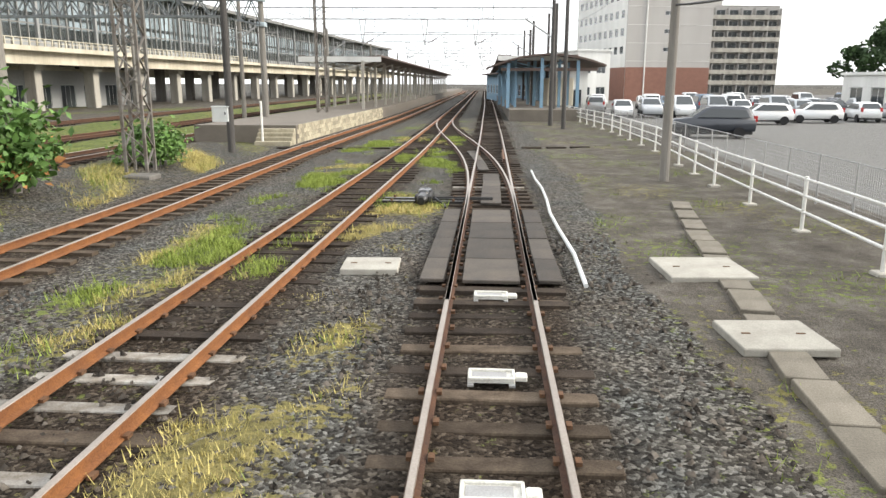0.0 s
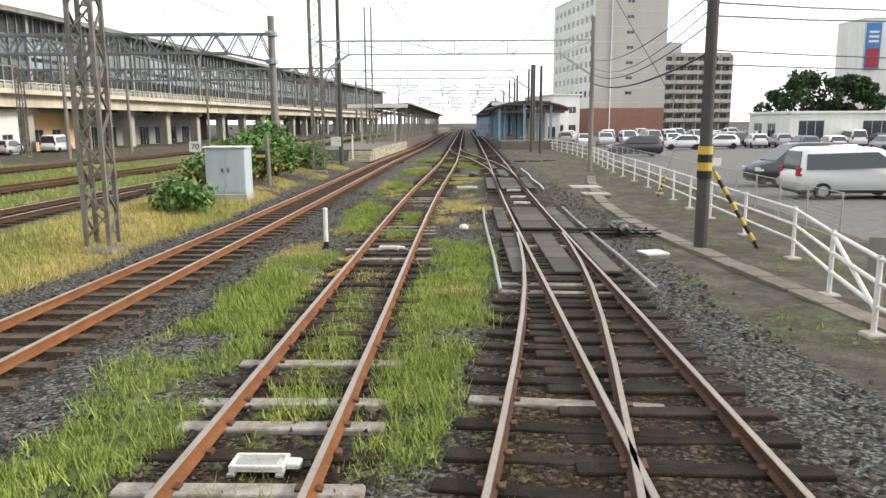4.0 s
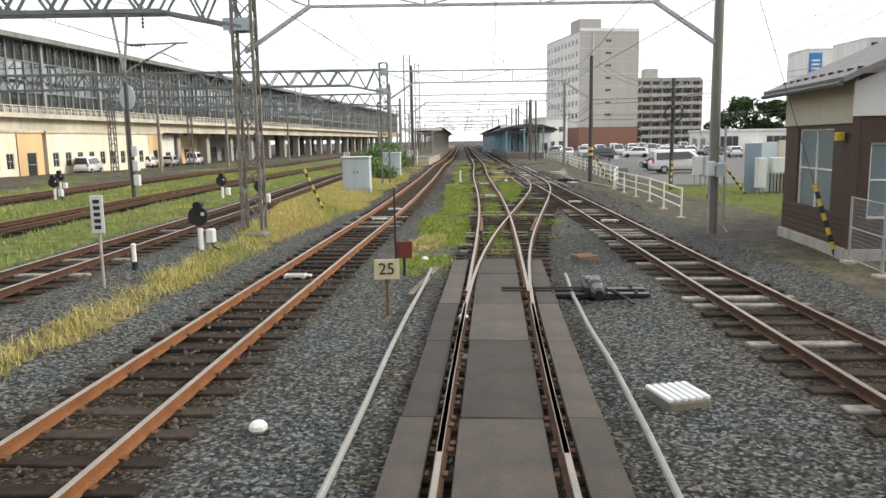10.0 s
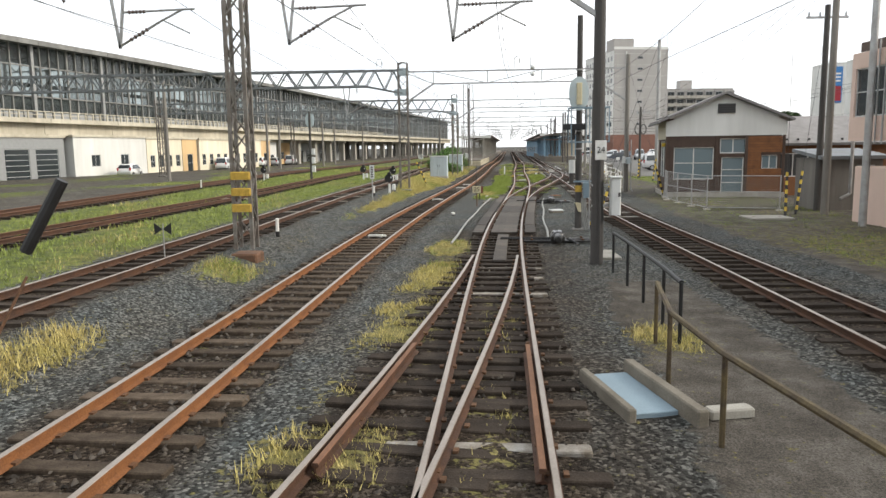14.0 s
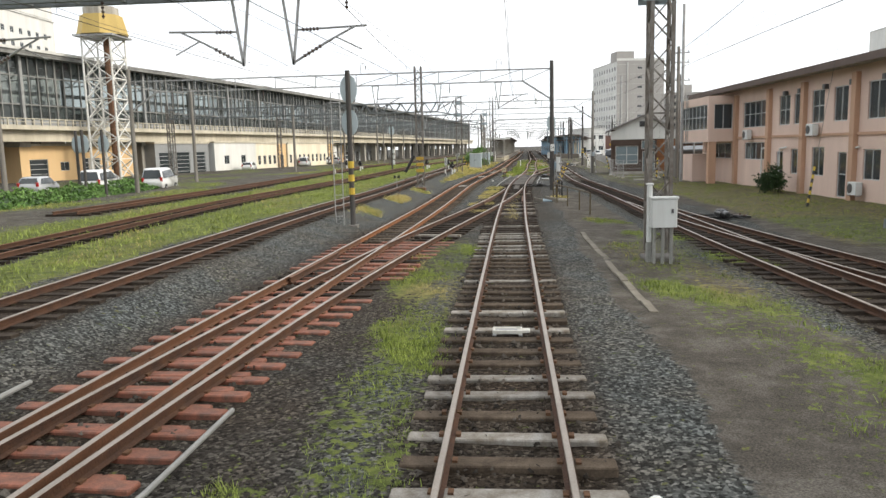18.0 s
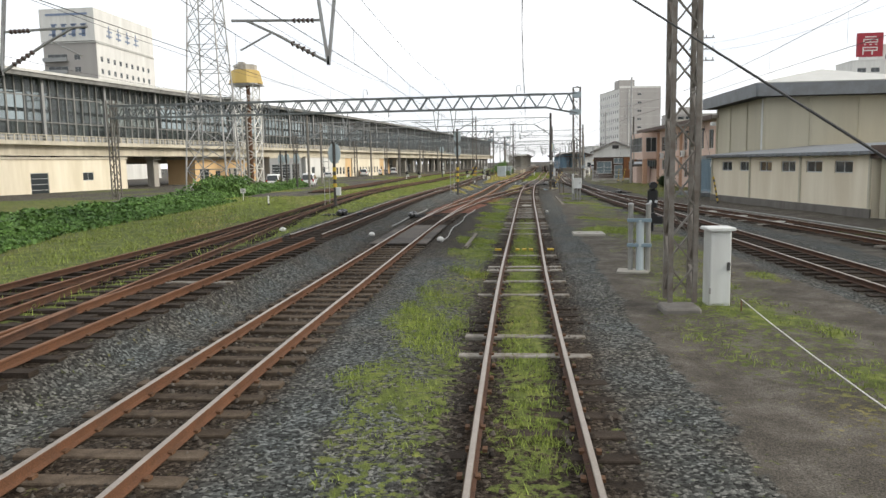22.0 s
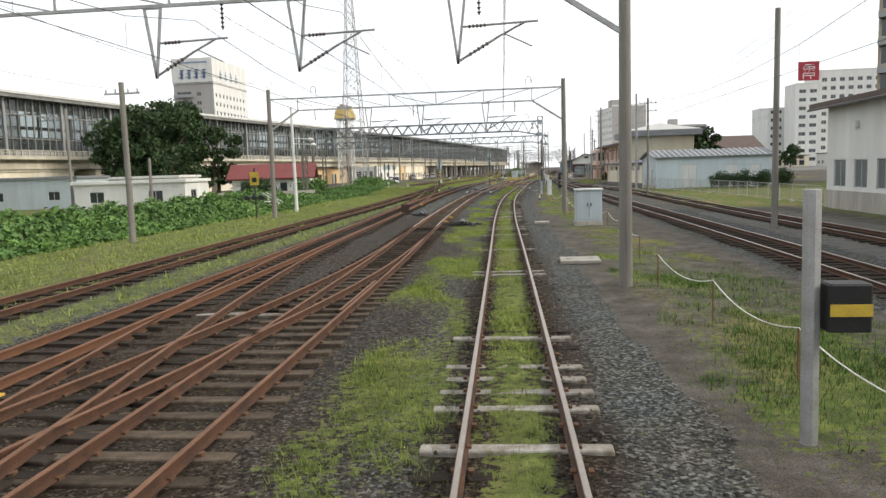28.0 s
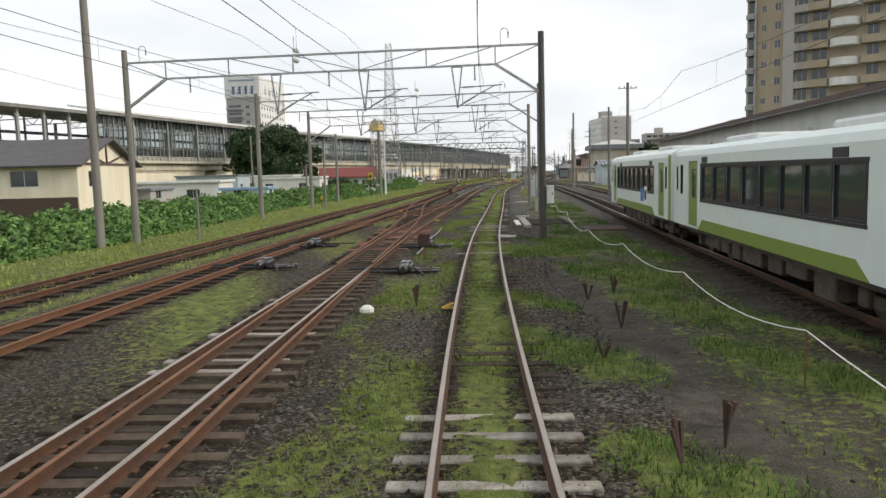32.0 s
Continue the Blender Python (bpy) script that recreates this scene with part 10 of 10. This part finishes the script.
part("box", Geo().box(0.17, -0.02, 1.2, 0.4, 0.28, 0.48, 0, 0.02), M_BLACK, yb)
part("stripe", Geo().box(0.17, -0.165, 1.36, 0.39, 0.012, 0.12), M_YELLOW, yb)
for x, y, h in ((-4.14, -234.9, 0.5), (-3.5, -234.1, 0.45), (-3.75, -237.8, 0.55), (-4.28, -240.1, 0.35), (-3.9, -244.1, 0.5), (-3.37, -243.6, 0.6), (-3.2, -243.0, 0.4), (-5.0, -209.4, 0.4), (-7.9, -235.6, 0.5)):
    stalk = thing("dead_weed", x, y, -0.03, 0, "dry brown dead weed standing in the gravel", "weed", "dead weeds")
    wr = random.Random(int(abs(y * 10)))
    for k in range(4):
        a0 = wr.uniform(0, 6.3)
        part("stem", Geo().rod((0, 0, 0), (0.1 * math.cos(a0), 0.1 * math.sin(a0), h * wr.uniform(0.7, 1.0)), 0.012, 0.03, 5), M_BROWNPLATE, stalk)
ysig = thing("yellow_plate_sign", -25.6, -160.8, 0, 0, "yellow plate above signal lamps on a thin post", "sign")
part("post", Geo().rod((0, 0, 0), (0, 0, 3.4), 0.06, None, 8), M_POLEDARK, ysig)
part("plate", Geo().box(0, -0.06, 2.3, 0.6, 0.02, 0.85, 0, 0.003), M_YELLOW, ysig, "yellow plate")
part("plate_mark", Geo().box(0, -0.075, 2.5, 0.3, 0.01, 0.3), M_BLACK, ysig)
part("lamp_arm", Geo().bar((-0.5, -0.05, 1.5), (0.5, -0.05, 1.5), 0.06), M_BLACK, ysig)
for dx in (-0.5, 0, 0.5):
    part("lamp", Geo().rod((dx, -0.02, 1.5), (dx, -0.3, 1.5), 0.16, None, 12), M_BLACK, ysig)


def striped_guard(x, y, lean, h=1.7, label="black and yellow striped guard on a guy wire", anchor=(0, 0)):
    """A striped tube round a slanting guy wire."""
    z0 = ground_z(x, y)
    top = thing("guy_guard", x, y, z0, 0, label, "guard", "striped guy guards")
    d = Vector((lean[0], lean[1], h))
    n = 10
    for k in range(n):
        part("band", Geo().rod(d * (k / n), d * ((k + 1) / n), 0.055, None, 8), M_YELLOW if k % 2 else M_BLACK, top)
    part("wire", Geo().rod(d, d * (7.0 / h), 0.008, None, 4), M_WIRE, top)


striped_guard(4.35, -4.7, (-0.9, 0.5))
striped_guard(5.66, 7.1, (0.35, 0.3), 0.8)
striped_guard(-12.1, -22.5, (-0.8, 0.4))
striped_guard(4.6, -47.2, (0.4, 0.5))
striped_guard(3.9, -47.9, (0.2, 0.5))
striped_guard(2.1, -36.0, (-0.4, 0.4))
striped_guard(-4.5, -52.1, (0.55, 0.5), 1.25)
striped_guard(-4.3, -51.6, (0.8, 0.9), 1.5)
striped_guard(-6.0, -146.4, (-0.5, 1.2), 0.7)
striped_guard(4.3, -76.0, (0.5, 0.6))
striped_guard(3.2, -97.2, (-0.2, 0.5))
striped_guard(-12.0, 12.4, (-0.4, 0.5), 1.3)
lean_post = thing("leaning_post", -14.6, -68.8, ground_z(-14.6, -68.8), 0, "leaning thin stake, with a black tube standing in for a window-glass mark", "post")
part("stake", Geo().rod((0, 0, 0), (0.55, 0.2, 1.1), 0.02, None, 6), M_RUSTSTEEL, lean_post)
# The tube is added for a dark mark taken to be on window glass.
part("tube", Geo().rod((0.5, 0.3, 1.4), (1.0, 0.4, 2.3), 0.08, None, 10), M_BLACK, lean_post)
flag = thing("triangle_marker", -15.6, -61.0, ground_z(-15.6, -61.0), 0, "dark double-triangle marker on a rod", "sign")
part("rod", Geo().rod((0, 0, 0), (0, 0, 0.9), 0.015, None, 5), M_GALV, flag)
part("blade", Geo().slab([(-0.2, -0.01, 0.65), (0, -0.01, 0.78), (-0.2, -0.01, 0.92)], 0.015).slab([(0.2, -0.01, 0.92), (0, -0.01, 0.78), (0.2, -0.01, 0.65)], 0.015), M_BLACK, flag)


# ---- handrails, ropes and scraps ----
M_HANDRAIL = mat("worn_yellow_handrail", (0.13, 0.1, 0.045), 0.7, 0.1, 0.4, 4, 0.2, second=(0.05, 0.036, 0.026))


def handrail(pts, h, label, material):
    top = thing("handrail", pts[0][0], pts[0][1], 0, 0, label, "handrail", "rusty handrails")
    inv = top.matrix_basis.inverted()
    for x, y in pts:
        ob = part("post", Geo().rod((x, y, -0.1), (x, y, h), 0.03, None, 7), material, top)
        ob.matrix_parent_inverse = inv
    for (xa, ya), (xb, yb) in zip(pts, pts[1:]):
        ob = part("top_rail", Geo().rod((xa, ya, h), (xb, yb, h), 0.035, None, 7), material, top)
        ob.matrix_parent_inverse = inv


handrail([(-5.25, -60.8), (-5.25, -62.4), (-5.28, -64.0), (-5.32, -65.6), (-5.4, -66.9)], 0.9, "dark rusty handrail by the pit", M_BLACK)
handrail([(-5.75, -66.9), (-6.05, -68.8), (-6.0, -70.6), (-5.7, -73.0), (-5.4, -75.4), (-5.2, -77.6)], 0.9, "dark yellowed handrail along the path", M_HANDRAIL)
pit = thing("concrete_pit", -6.55, -69.3, 0.06, 12, "concrete-edged pit with a steel cover beside the track", "pit", "", "structure")
part("edge", Geo().box(-0.32, 0.1, -0.1, 0.1, 1.5, 0.17, 0, 0.02), M_DUCT, pit)
part("edge", Geo().box(0.32, 0.0, -0.1, 0.13, 1.9, 0.22, 0, 0.02), M_DUCT, pit, "mossy concrete edge")
part("cover", Geo().box(0.0, 0.15, -0.08, 0.5, 1.4, 0.06, 0, 0.01), M_CONTAINER, pit, "bluish steel cover")
part("kerb_block", Geo().box(0.72, -0.75, -0.04, 0.5, 0.18, 0.1, 0, 0.02), M_SLAB, pit)


def rope_fence(pts, label):
    """Thin stakes with a slack rope between them."""
    top = thing("rope_fence", pts[0][0], pts[0][1], 0, 0, label, "fence", "rope fences")
    inv = top.matrix_basis.inverted()
    for x, y, h in pts:
        ob = part("stake", Geo().rod((x, y, -0.1), (x, y, h), 0.014, None, 5), M_RUSTSTEEL, top)
        ob.matrix_parent_inverse = inv
    for a, b in zip(pts, pts[1:]):
        g = Geo()
        g.tube([(a[0] + (b[0] - a[0]) * i / 8, a[1] + (b[1] - a[1]) * i / 8, a[2] + (b[2] - a[2]) * i / 8 - 0.88 * i / 8 * (1 - i / 8)) for i in range(9)], 0.009, 5)
        ob = part("rope", g, M_WHITE, top)
        ob.matrix_parent_inverse = inv


rope_fence([(-5.6, -131.2, 0.25), (-6.0, -145.4, 0.4), (-5.45, -150.2, 0.75), (-5.3, -155.0, 0.75), (-5.5, -162.5, 0.75), (-5.2, -166.5, 0.75), (-4.2, -171.0, 0.7), (-4.3, -177.0, 0.75), (-4.6, -184.0, 0.75)], "slack white rope on thin rusty stakes")
rope_fence([(-4.9, -189.0, 0.75), (-4.6, -193.0, 0.75), (-4.5, -197.0, 0.75), (-4.3, -201.0, 0.8), (-4.0, -206.0, 0.75), (-3.6, -213.0, 0.75), (-3.8, -219.5, 0.8), (-3.4, -225.0, 0.75), (-2.8, -230.0, 0.75), (-2.3, -236.0, 0.75), (-1.85, -241.5, 0.75), (-1.5, -249.0, 0.75)], "slack white rope on thin rusty stakes beside the train")
brr = random.Random(3)
for ln, y, sd in (("left_two", -161, -1), ("left_two", -163, 1), ("left_two", -165, -1), ("left_two", -166.5, 1), ("left_three", -150, 1), ("left_three", -201, -1), ("left_two", -205, -1), ("left_two", -208, 1), ("left_two", -232, -1), ("left_two", -236, -1), ("left_one", -6, -1), ("left_one", -7.5, -1), ("right", 1.5, -1), ("right", -1.0, -1), ("left_one", -236, -1), ("left_three", -198, 1)):
    top = thing("rail_brace", 0, 0, 0, 0, "yellow-painted rail brace on a sleeper end", "rail brace", "yellow rail braces")
    top.matrix_basis = on_track(ln, y, sd * 0.72, 0.03)
    part("plate", Geo().box(0, 0, 0, 0.3, 0.16, 0.03, 0, 0.005), M_YCLIP, top)
    part("strut", Geo().bar((sd * 0.1, 0, 0.02), (-sd * 0.1, 0, 0.11), 0.1, 0.04), M_YCLIP, top)
for off in (-0.86, -0.22, 0.0, 0.22, 0.85):
    top = thing("yellow_marker", 0, 0, 0, 0, "small yellow painted block on a sleeper", "marker", "yellow sleeper markers")
    top.matrix_basis = on_track("left_one", -121.3, off, 0.02)
    part("block", Geo().box(0, 0, 0, 0.13 if abs(off) < 0.5 else 0.22, 0.13, 0.06, 0, 0.01), M_YELLOW, top)
for k in range(5):
    slab_at(-11.56 + 0.03 * k, -11.42 + 0.03 * k, -120.3 + 0.92 * k, -119.42 + 0.92 * k, 0.04, -1.5, "narrow concrete kerb piece beside the ballast", "kerb_piece", M_DUCT)
seventy = plate_sign(-15.6, 18.0, 1.75, 0.62, 0.55, M_WHITE, "white speed board standing in the shrubs", "70", 0.42, M_GALV)
box_post = thing("striped_box", -10.63, 12.86, ground_z(-10.63, 12.86), 0, "black and yellow box on a short concrete post", "sign")
part("post", Geo().rod((0, 0.05, -0.1), (-0.06, 0.05, 2.3), 0.1, None, 10), M_POLE, box_post)
part("box", Geo().box(-0.3, -0.04, 1.1, 0.42, 0.3, 0.5, 0, 0.02), M_BLACK, box_post)
part("stripe", Geo().box(-0.3, -0.196, 1.27, 0.41, 0.012, 0.13), M_YELLOW, box_post)
# scraps: chipped stones, a white block and white lumps lying about
for x, y, s in ((-9.4, -46.0, 0.1), (-7.9, -103.0, 0.08), (-8.8, -236.5, 0.16), (-12.6, -118.0, 0.14), (-15.6, -116.0, 0.14), (-19.0, -117.0, 0.14), (-7.1, -41.5, 0.09), (-2.24, -1.4, 0.13), (-7.77, -35.5, 0.1)):
    ob = part("white_lump", Geo().ball(x, y, ground_z(x, y) + s * 0.5, s, 7, 5, 0.7), M_WHITE)
    tagged(ob, "small white painted stone on the gravel", "stone", "white stones")
for vx, vy in ((-4.9, -45.4), (1.64, -5.7), (-3.9, -35.8)):
  vent = thing("ribbed_cover", vx, vy, 0, 12, "weathered ribbed cover plate on a low concrete base", "cover", "ribbed covers")
  part("base", Geo().box(0, 0, -0.05, 0.5, 0.55, 0.14, 0, 0.02), M_DUCT, vent)
  for k in range(6):
    part("rib", Geo().box(-0.22 + 0.088 * k, 0, 0.09, 0.065, 0.52, 0.035, 0, 0.01), M_BROWNWOOD if vx < -2 and vy > -40 else M_CABWHITE, vent)


# ---- unlit speaker horns and small fittings on the gantries ----
def horn_pair(x, y, z):
    top = thing("lamp_cluster", x, y, z, 0, "pair of rounded grey lamp heads on a gantry", "lamp", "gantry lamps")
    part("arm", Geo().rod((0, 0, 0.6), (0, 0, 0), 0.02, None, 5), M_GALV, top)
    for dz in (0.0, -0.42):
        part("head", Geo().ball(0.12, -0.1, dz, 0.16, 9, 6, 0.85), M_CABWHITE, top)


for x, y, z in ((-5.0, -31.2, 7.7), (-7.6, -131.0, 7.3), (-15.5, -220.0, 8.3), (-13.0, -202.6, 8.4)):
    horn_pair(x, y, z)


# ---- service wires towards the town ----
def span(name, label, a, b, sag, n=3, gap=0.3, r=0.008):
    top = thing(name, 0, 0, 0, 0, label, "wire", "service wires")
    for k in range(n):
        part("strand", Geo().tube([(a[0] + (b[0] - a[0]) * u, a[1] + (b[1] - a[1]) * u, a[2] - gap * k + (b[2] - a[2]) * u - sag * 4 * u * (1 - u)) for u in (i / 12 for i in range(13))], r, 4), M_WIRE, top)


span("service_wire", "dark service cables strung from the pole", (5.9, -12.3, 5.7), (45.0, -40.0, 13.0), 1.2)
span("service_wire", "dark service cables strung from the pole", (5.9, -12.3, 5.7), (2.9, -4.7, 8.2), 0.5, 2)
for z0, z1, sag, r in ((5.5, 6.4, 0.5, 0.014), (5.2, 6.0, 0.7, 0.014), (4.9, 5.6, 0.6, 0.018), (4.3, 5.1, 0.45, 0.03)):
    span("service_wire", "black cables strung along the car park fence", (2.9, -4.7, z0), (6.2, 22.2, z1), sag, 1, 0.3, r)
span("service_wire", "black cables strung over the car park", (2.9, -4.7, 5.4), (40.0, 16.0, 10.2), 0.9, 2, 0.28, 0.016)
span("service_wire", "black cables strung over the car park", (2.9, -4.7, 4.4), (40.0, 16.0, 6.6), 0.5, 2, 0.3, 0.014)
span("service_wire", "dark service cables along the fence", (6.2, 22.2, 7.6), (8.0, 60.0, 8.2), 0.7, 3, 0.4)
span("service_wire", "dark service cables past the hut", (5.9, -12.3, 5.7), (5.6, -47.5, 10.0), 0.6, 3, 0.5)
span("service_wire", "dark service cables past the pink office", (5.6, -47.5, 9.8), (3.0, -93.0, 10.6), 0.9, 2, 0.5, 0.005)
span("service_wire", "dark service cables past the warehouse", (3.0, -93.0, 10.6), (3.6, -133.3, 8.8), 0.9, 2, 0.5, 0.005)
span("service_wire", "dark service cables past the depot", (3.6, -133.3, 8.7), (3.2, -183.0, 10.0), 1.0, 2, 0.5, 0.005)
coil = thing("cable_coil", 5.88, -12.36, 4.2, 0, "black coil of spare cable hung on the pole", "cable coil")
for s in (-0.22, 0.26):
    g = Geo()
    for k in range(16):
        a0, a1 = 2 * math.pi * k / 16, 2 * math.pi * (k + 1) / 16
        g.rod((s + 0.24 * math.cos(a0), -0.1, 0.42 * math.sin(a0)), (s + 0.24 * math.cos(a1), -0.1, 0.42 * math.sin(a1)), 0.04, None, 6)
    part("loop", g, M_BLACK, coil)
pb = thing("pole_bands", 3.02, -4.86, 0, 0, "yellow and black bands round the dark post", "bands")
for k in range(4):
    part("band", Geo().rod((0, 0.16, 1.6 + 0.18 * k), (0, 0.16, 1.78 + 0.18 * k), 0.163, None, 14), M_YELLOW if k % 2 else M_BLACK, pb)

# ---- boxes, sheet fence and fittings behind the white fence ----
def box_on_legs(x, y, z, w, d, h, material, label):
    top = thing("meter_box", x, y, ground_z(x, y), 0, label, "box", "boxes behind the fence")
    part("case", Geo().box(0, 0, z, w, d, h, 0, 0.02), material, top)
    part("lid", Geo().box(0, -d / 2 - 0.01, z + 0.05, w - 0.08, 0.02, h - 0.1, 0, 0.005), material, top)
    for sx in (-0.3, 0.3):
        part("leg", Geo().rod((sx * w, 0, -0.1), (sx * w, 0, z), 0.04, None, 6), M_GALV, top)


for x, y, z, w, h, m in ((7.9, -10.9, 0.7, 0.55, 1.1, M_CABWHITE), (8.5, -11.1, 0.6, 0.7, 1.2, M_CABINET), (9.15, -11.0, 0.9, 0.5, 0.9, M_CABINET), (9.0, -16.6, 0.3, 0.45, 1.5, M_CABWHITE), (9.85, -16.6, 1.0, 0.75, 0.8, M_CABWHITE), (10.65, -16.6, 1.0, 0.7, 0.85, M_CABINET), (12.1, -16.4, 0.2, 1.2, 1.7, M_CONTAINER)):
    box_on_legs(x, y, z, w, 0.4, h, m, "grey steel switch box on pipe legs" if m is M_CABINET else "pale steel switch box on pipe legs")
for k in range(9):
    part("pipe", Geo().rod((9.55 + 0.17 * k, -16.5, 0), (9.55 + 0.17 * k, -16.5, 1.0), 0.03, None, 6), M_BLACK, thing("cable_pipe", 0, 0, 0, 0, "dark cable pipe rising into the switch box", "pipe", "pipes below the boxes"))
sheet = thing("sheet_fence", 8.6, -15.6, 0, 0, "patched fence of grey, cream and rusty metal sheets", "fence")
for k in range(9):
    part("metal_sheet", Geo().box(0.42 + 0.86 * k, 0.03 * (k % 2), 0, 0.85, 0.04, 2.5 + 0.07 * (k % 3), 0, 0.006), (M_CONTAINER, M_PALEBLUE, M_CREAMCONC, M_RUSTSTEEL, M_CREAMCONC, M_CONTAINER, M_RUSTSTEEL, M_CREAMCONC, M_CABINET)[k], sheet)
striped_guard(5.6, -13.2, (0.2, 0.5), 1.6)
striped_guard(5.6, -18.6, (0.35, 0.6), 1.7)
striped_guard(8.2, -16.8, (-1.2, -0.5), 1.3)
fit_box = thing("post_box", 0.95, -31.45, 0, 0, "two small grey boxes with conduit on the dark post", "box")
part("box", Geo().box(-0.22, -0.05, 1.75, 0.2, 0.2, 0.42, 0, 0.02), M_CABWHITE, fit_box)
part("box", Geo().box(0.05, -0.08, 1.72, 0.26, 0.2, 0.4, 0, 0.02), M_CABINET, fit_box)
part("conduit", Geo().tube([(0.26, 0.12, 3.2), (0.27, 0.1, 1.0), (0.27, 0.08, 0.2), (0.36, 0.0, 0.02)], 0.035, 7), M_GALV, fit_box)
part("conduit", Geo().tube([(-0.22, 0.05, 1.75), (-0.2, 0.05, 0.9), (-0.2, 0.05, 0.0)], 0.03, 7), M_GALV, fit_box)
trough([(-8.0, -39.6), (-7.7, -37.8), (-7.4, -36.3)], "narrow pale cable duct lids on the ballast", 0.13, 0.9, M_DUCT)

# ---- lamp post and steps at the verge ----
lamp = thing("yard_lamp", -25.1, -154.0, ground_z(-25.1, -154.0), 0, "white yard lamp post with two lamp heads", "lamp post")
part("pole", Geo().rod((0, 0, -0.2), (-0.05, 0, 7.7), 0.13, 0.09, 10), M_CABWHITE, lamp)
for k, (dx, dz) in enumerate(((1.3, 5.4), (1.5, 5.0))):
    part("arm", Geo().rod((0, 0, dz), (dx, 0, dz - 0.1), 0.035, None, 6), M_CABWHITE, lamp)
    part("lamp_head", Geo().ball(dx, 0, dz - 0.12, 0.24, 10, 6, 0.5), M_CABWHITE, lamp)
steps = thing("white_steps", -27.6, -151.5, 0, 0, "small white metal steps with handrails on the bank", "steps")
for k in range(4):
    part("tread", Geo().box(0.3 * k - 0.6, 0, 0.2 + 0.22 * (3 - k), 0.28, 0.8, 0.04), M_WHITE, steps)
for s in (-0.42, 0.42):
    part("rail", Geo().rod((-0.9, s, 1.6), (0.5, s, 0.75), 0.03, None, 6), M_WHITE, steps)
    for k in range(4):
        part("baluster", Geo().rod((-0.75 + 0.38 * k, s, 0.1), (-0.75 + 0.38 * k, s, 1.5 - 0.23 * k), 0.018, None, 5), M_WHITE, steps)
plain_pole(-26.0, -175.2, 7.2, 0.15, M_POLE, "grey pole among the vines", 1)
plain_pole(-45.0, -150.8, 8.6, 0.13, M_POLE, "thin grey pole before the white sheds")
plain_pole(-35.6, -155.5, 4.3, 0.13, M_POLE, "short weathered pole before the trees")
plain_pole(-36.5, -111.0, 8.6, 0.24, M_POLE, "thick concrete pole beside the red-roofed house")
plain_pole(-20.6, -219.4, 2.4, 0.06, M_POLE, "slim pale post at the edge of the vines")
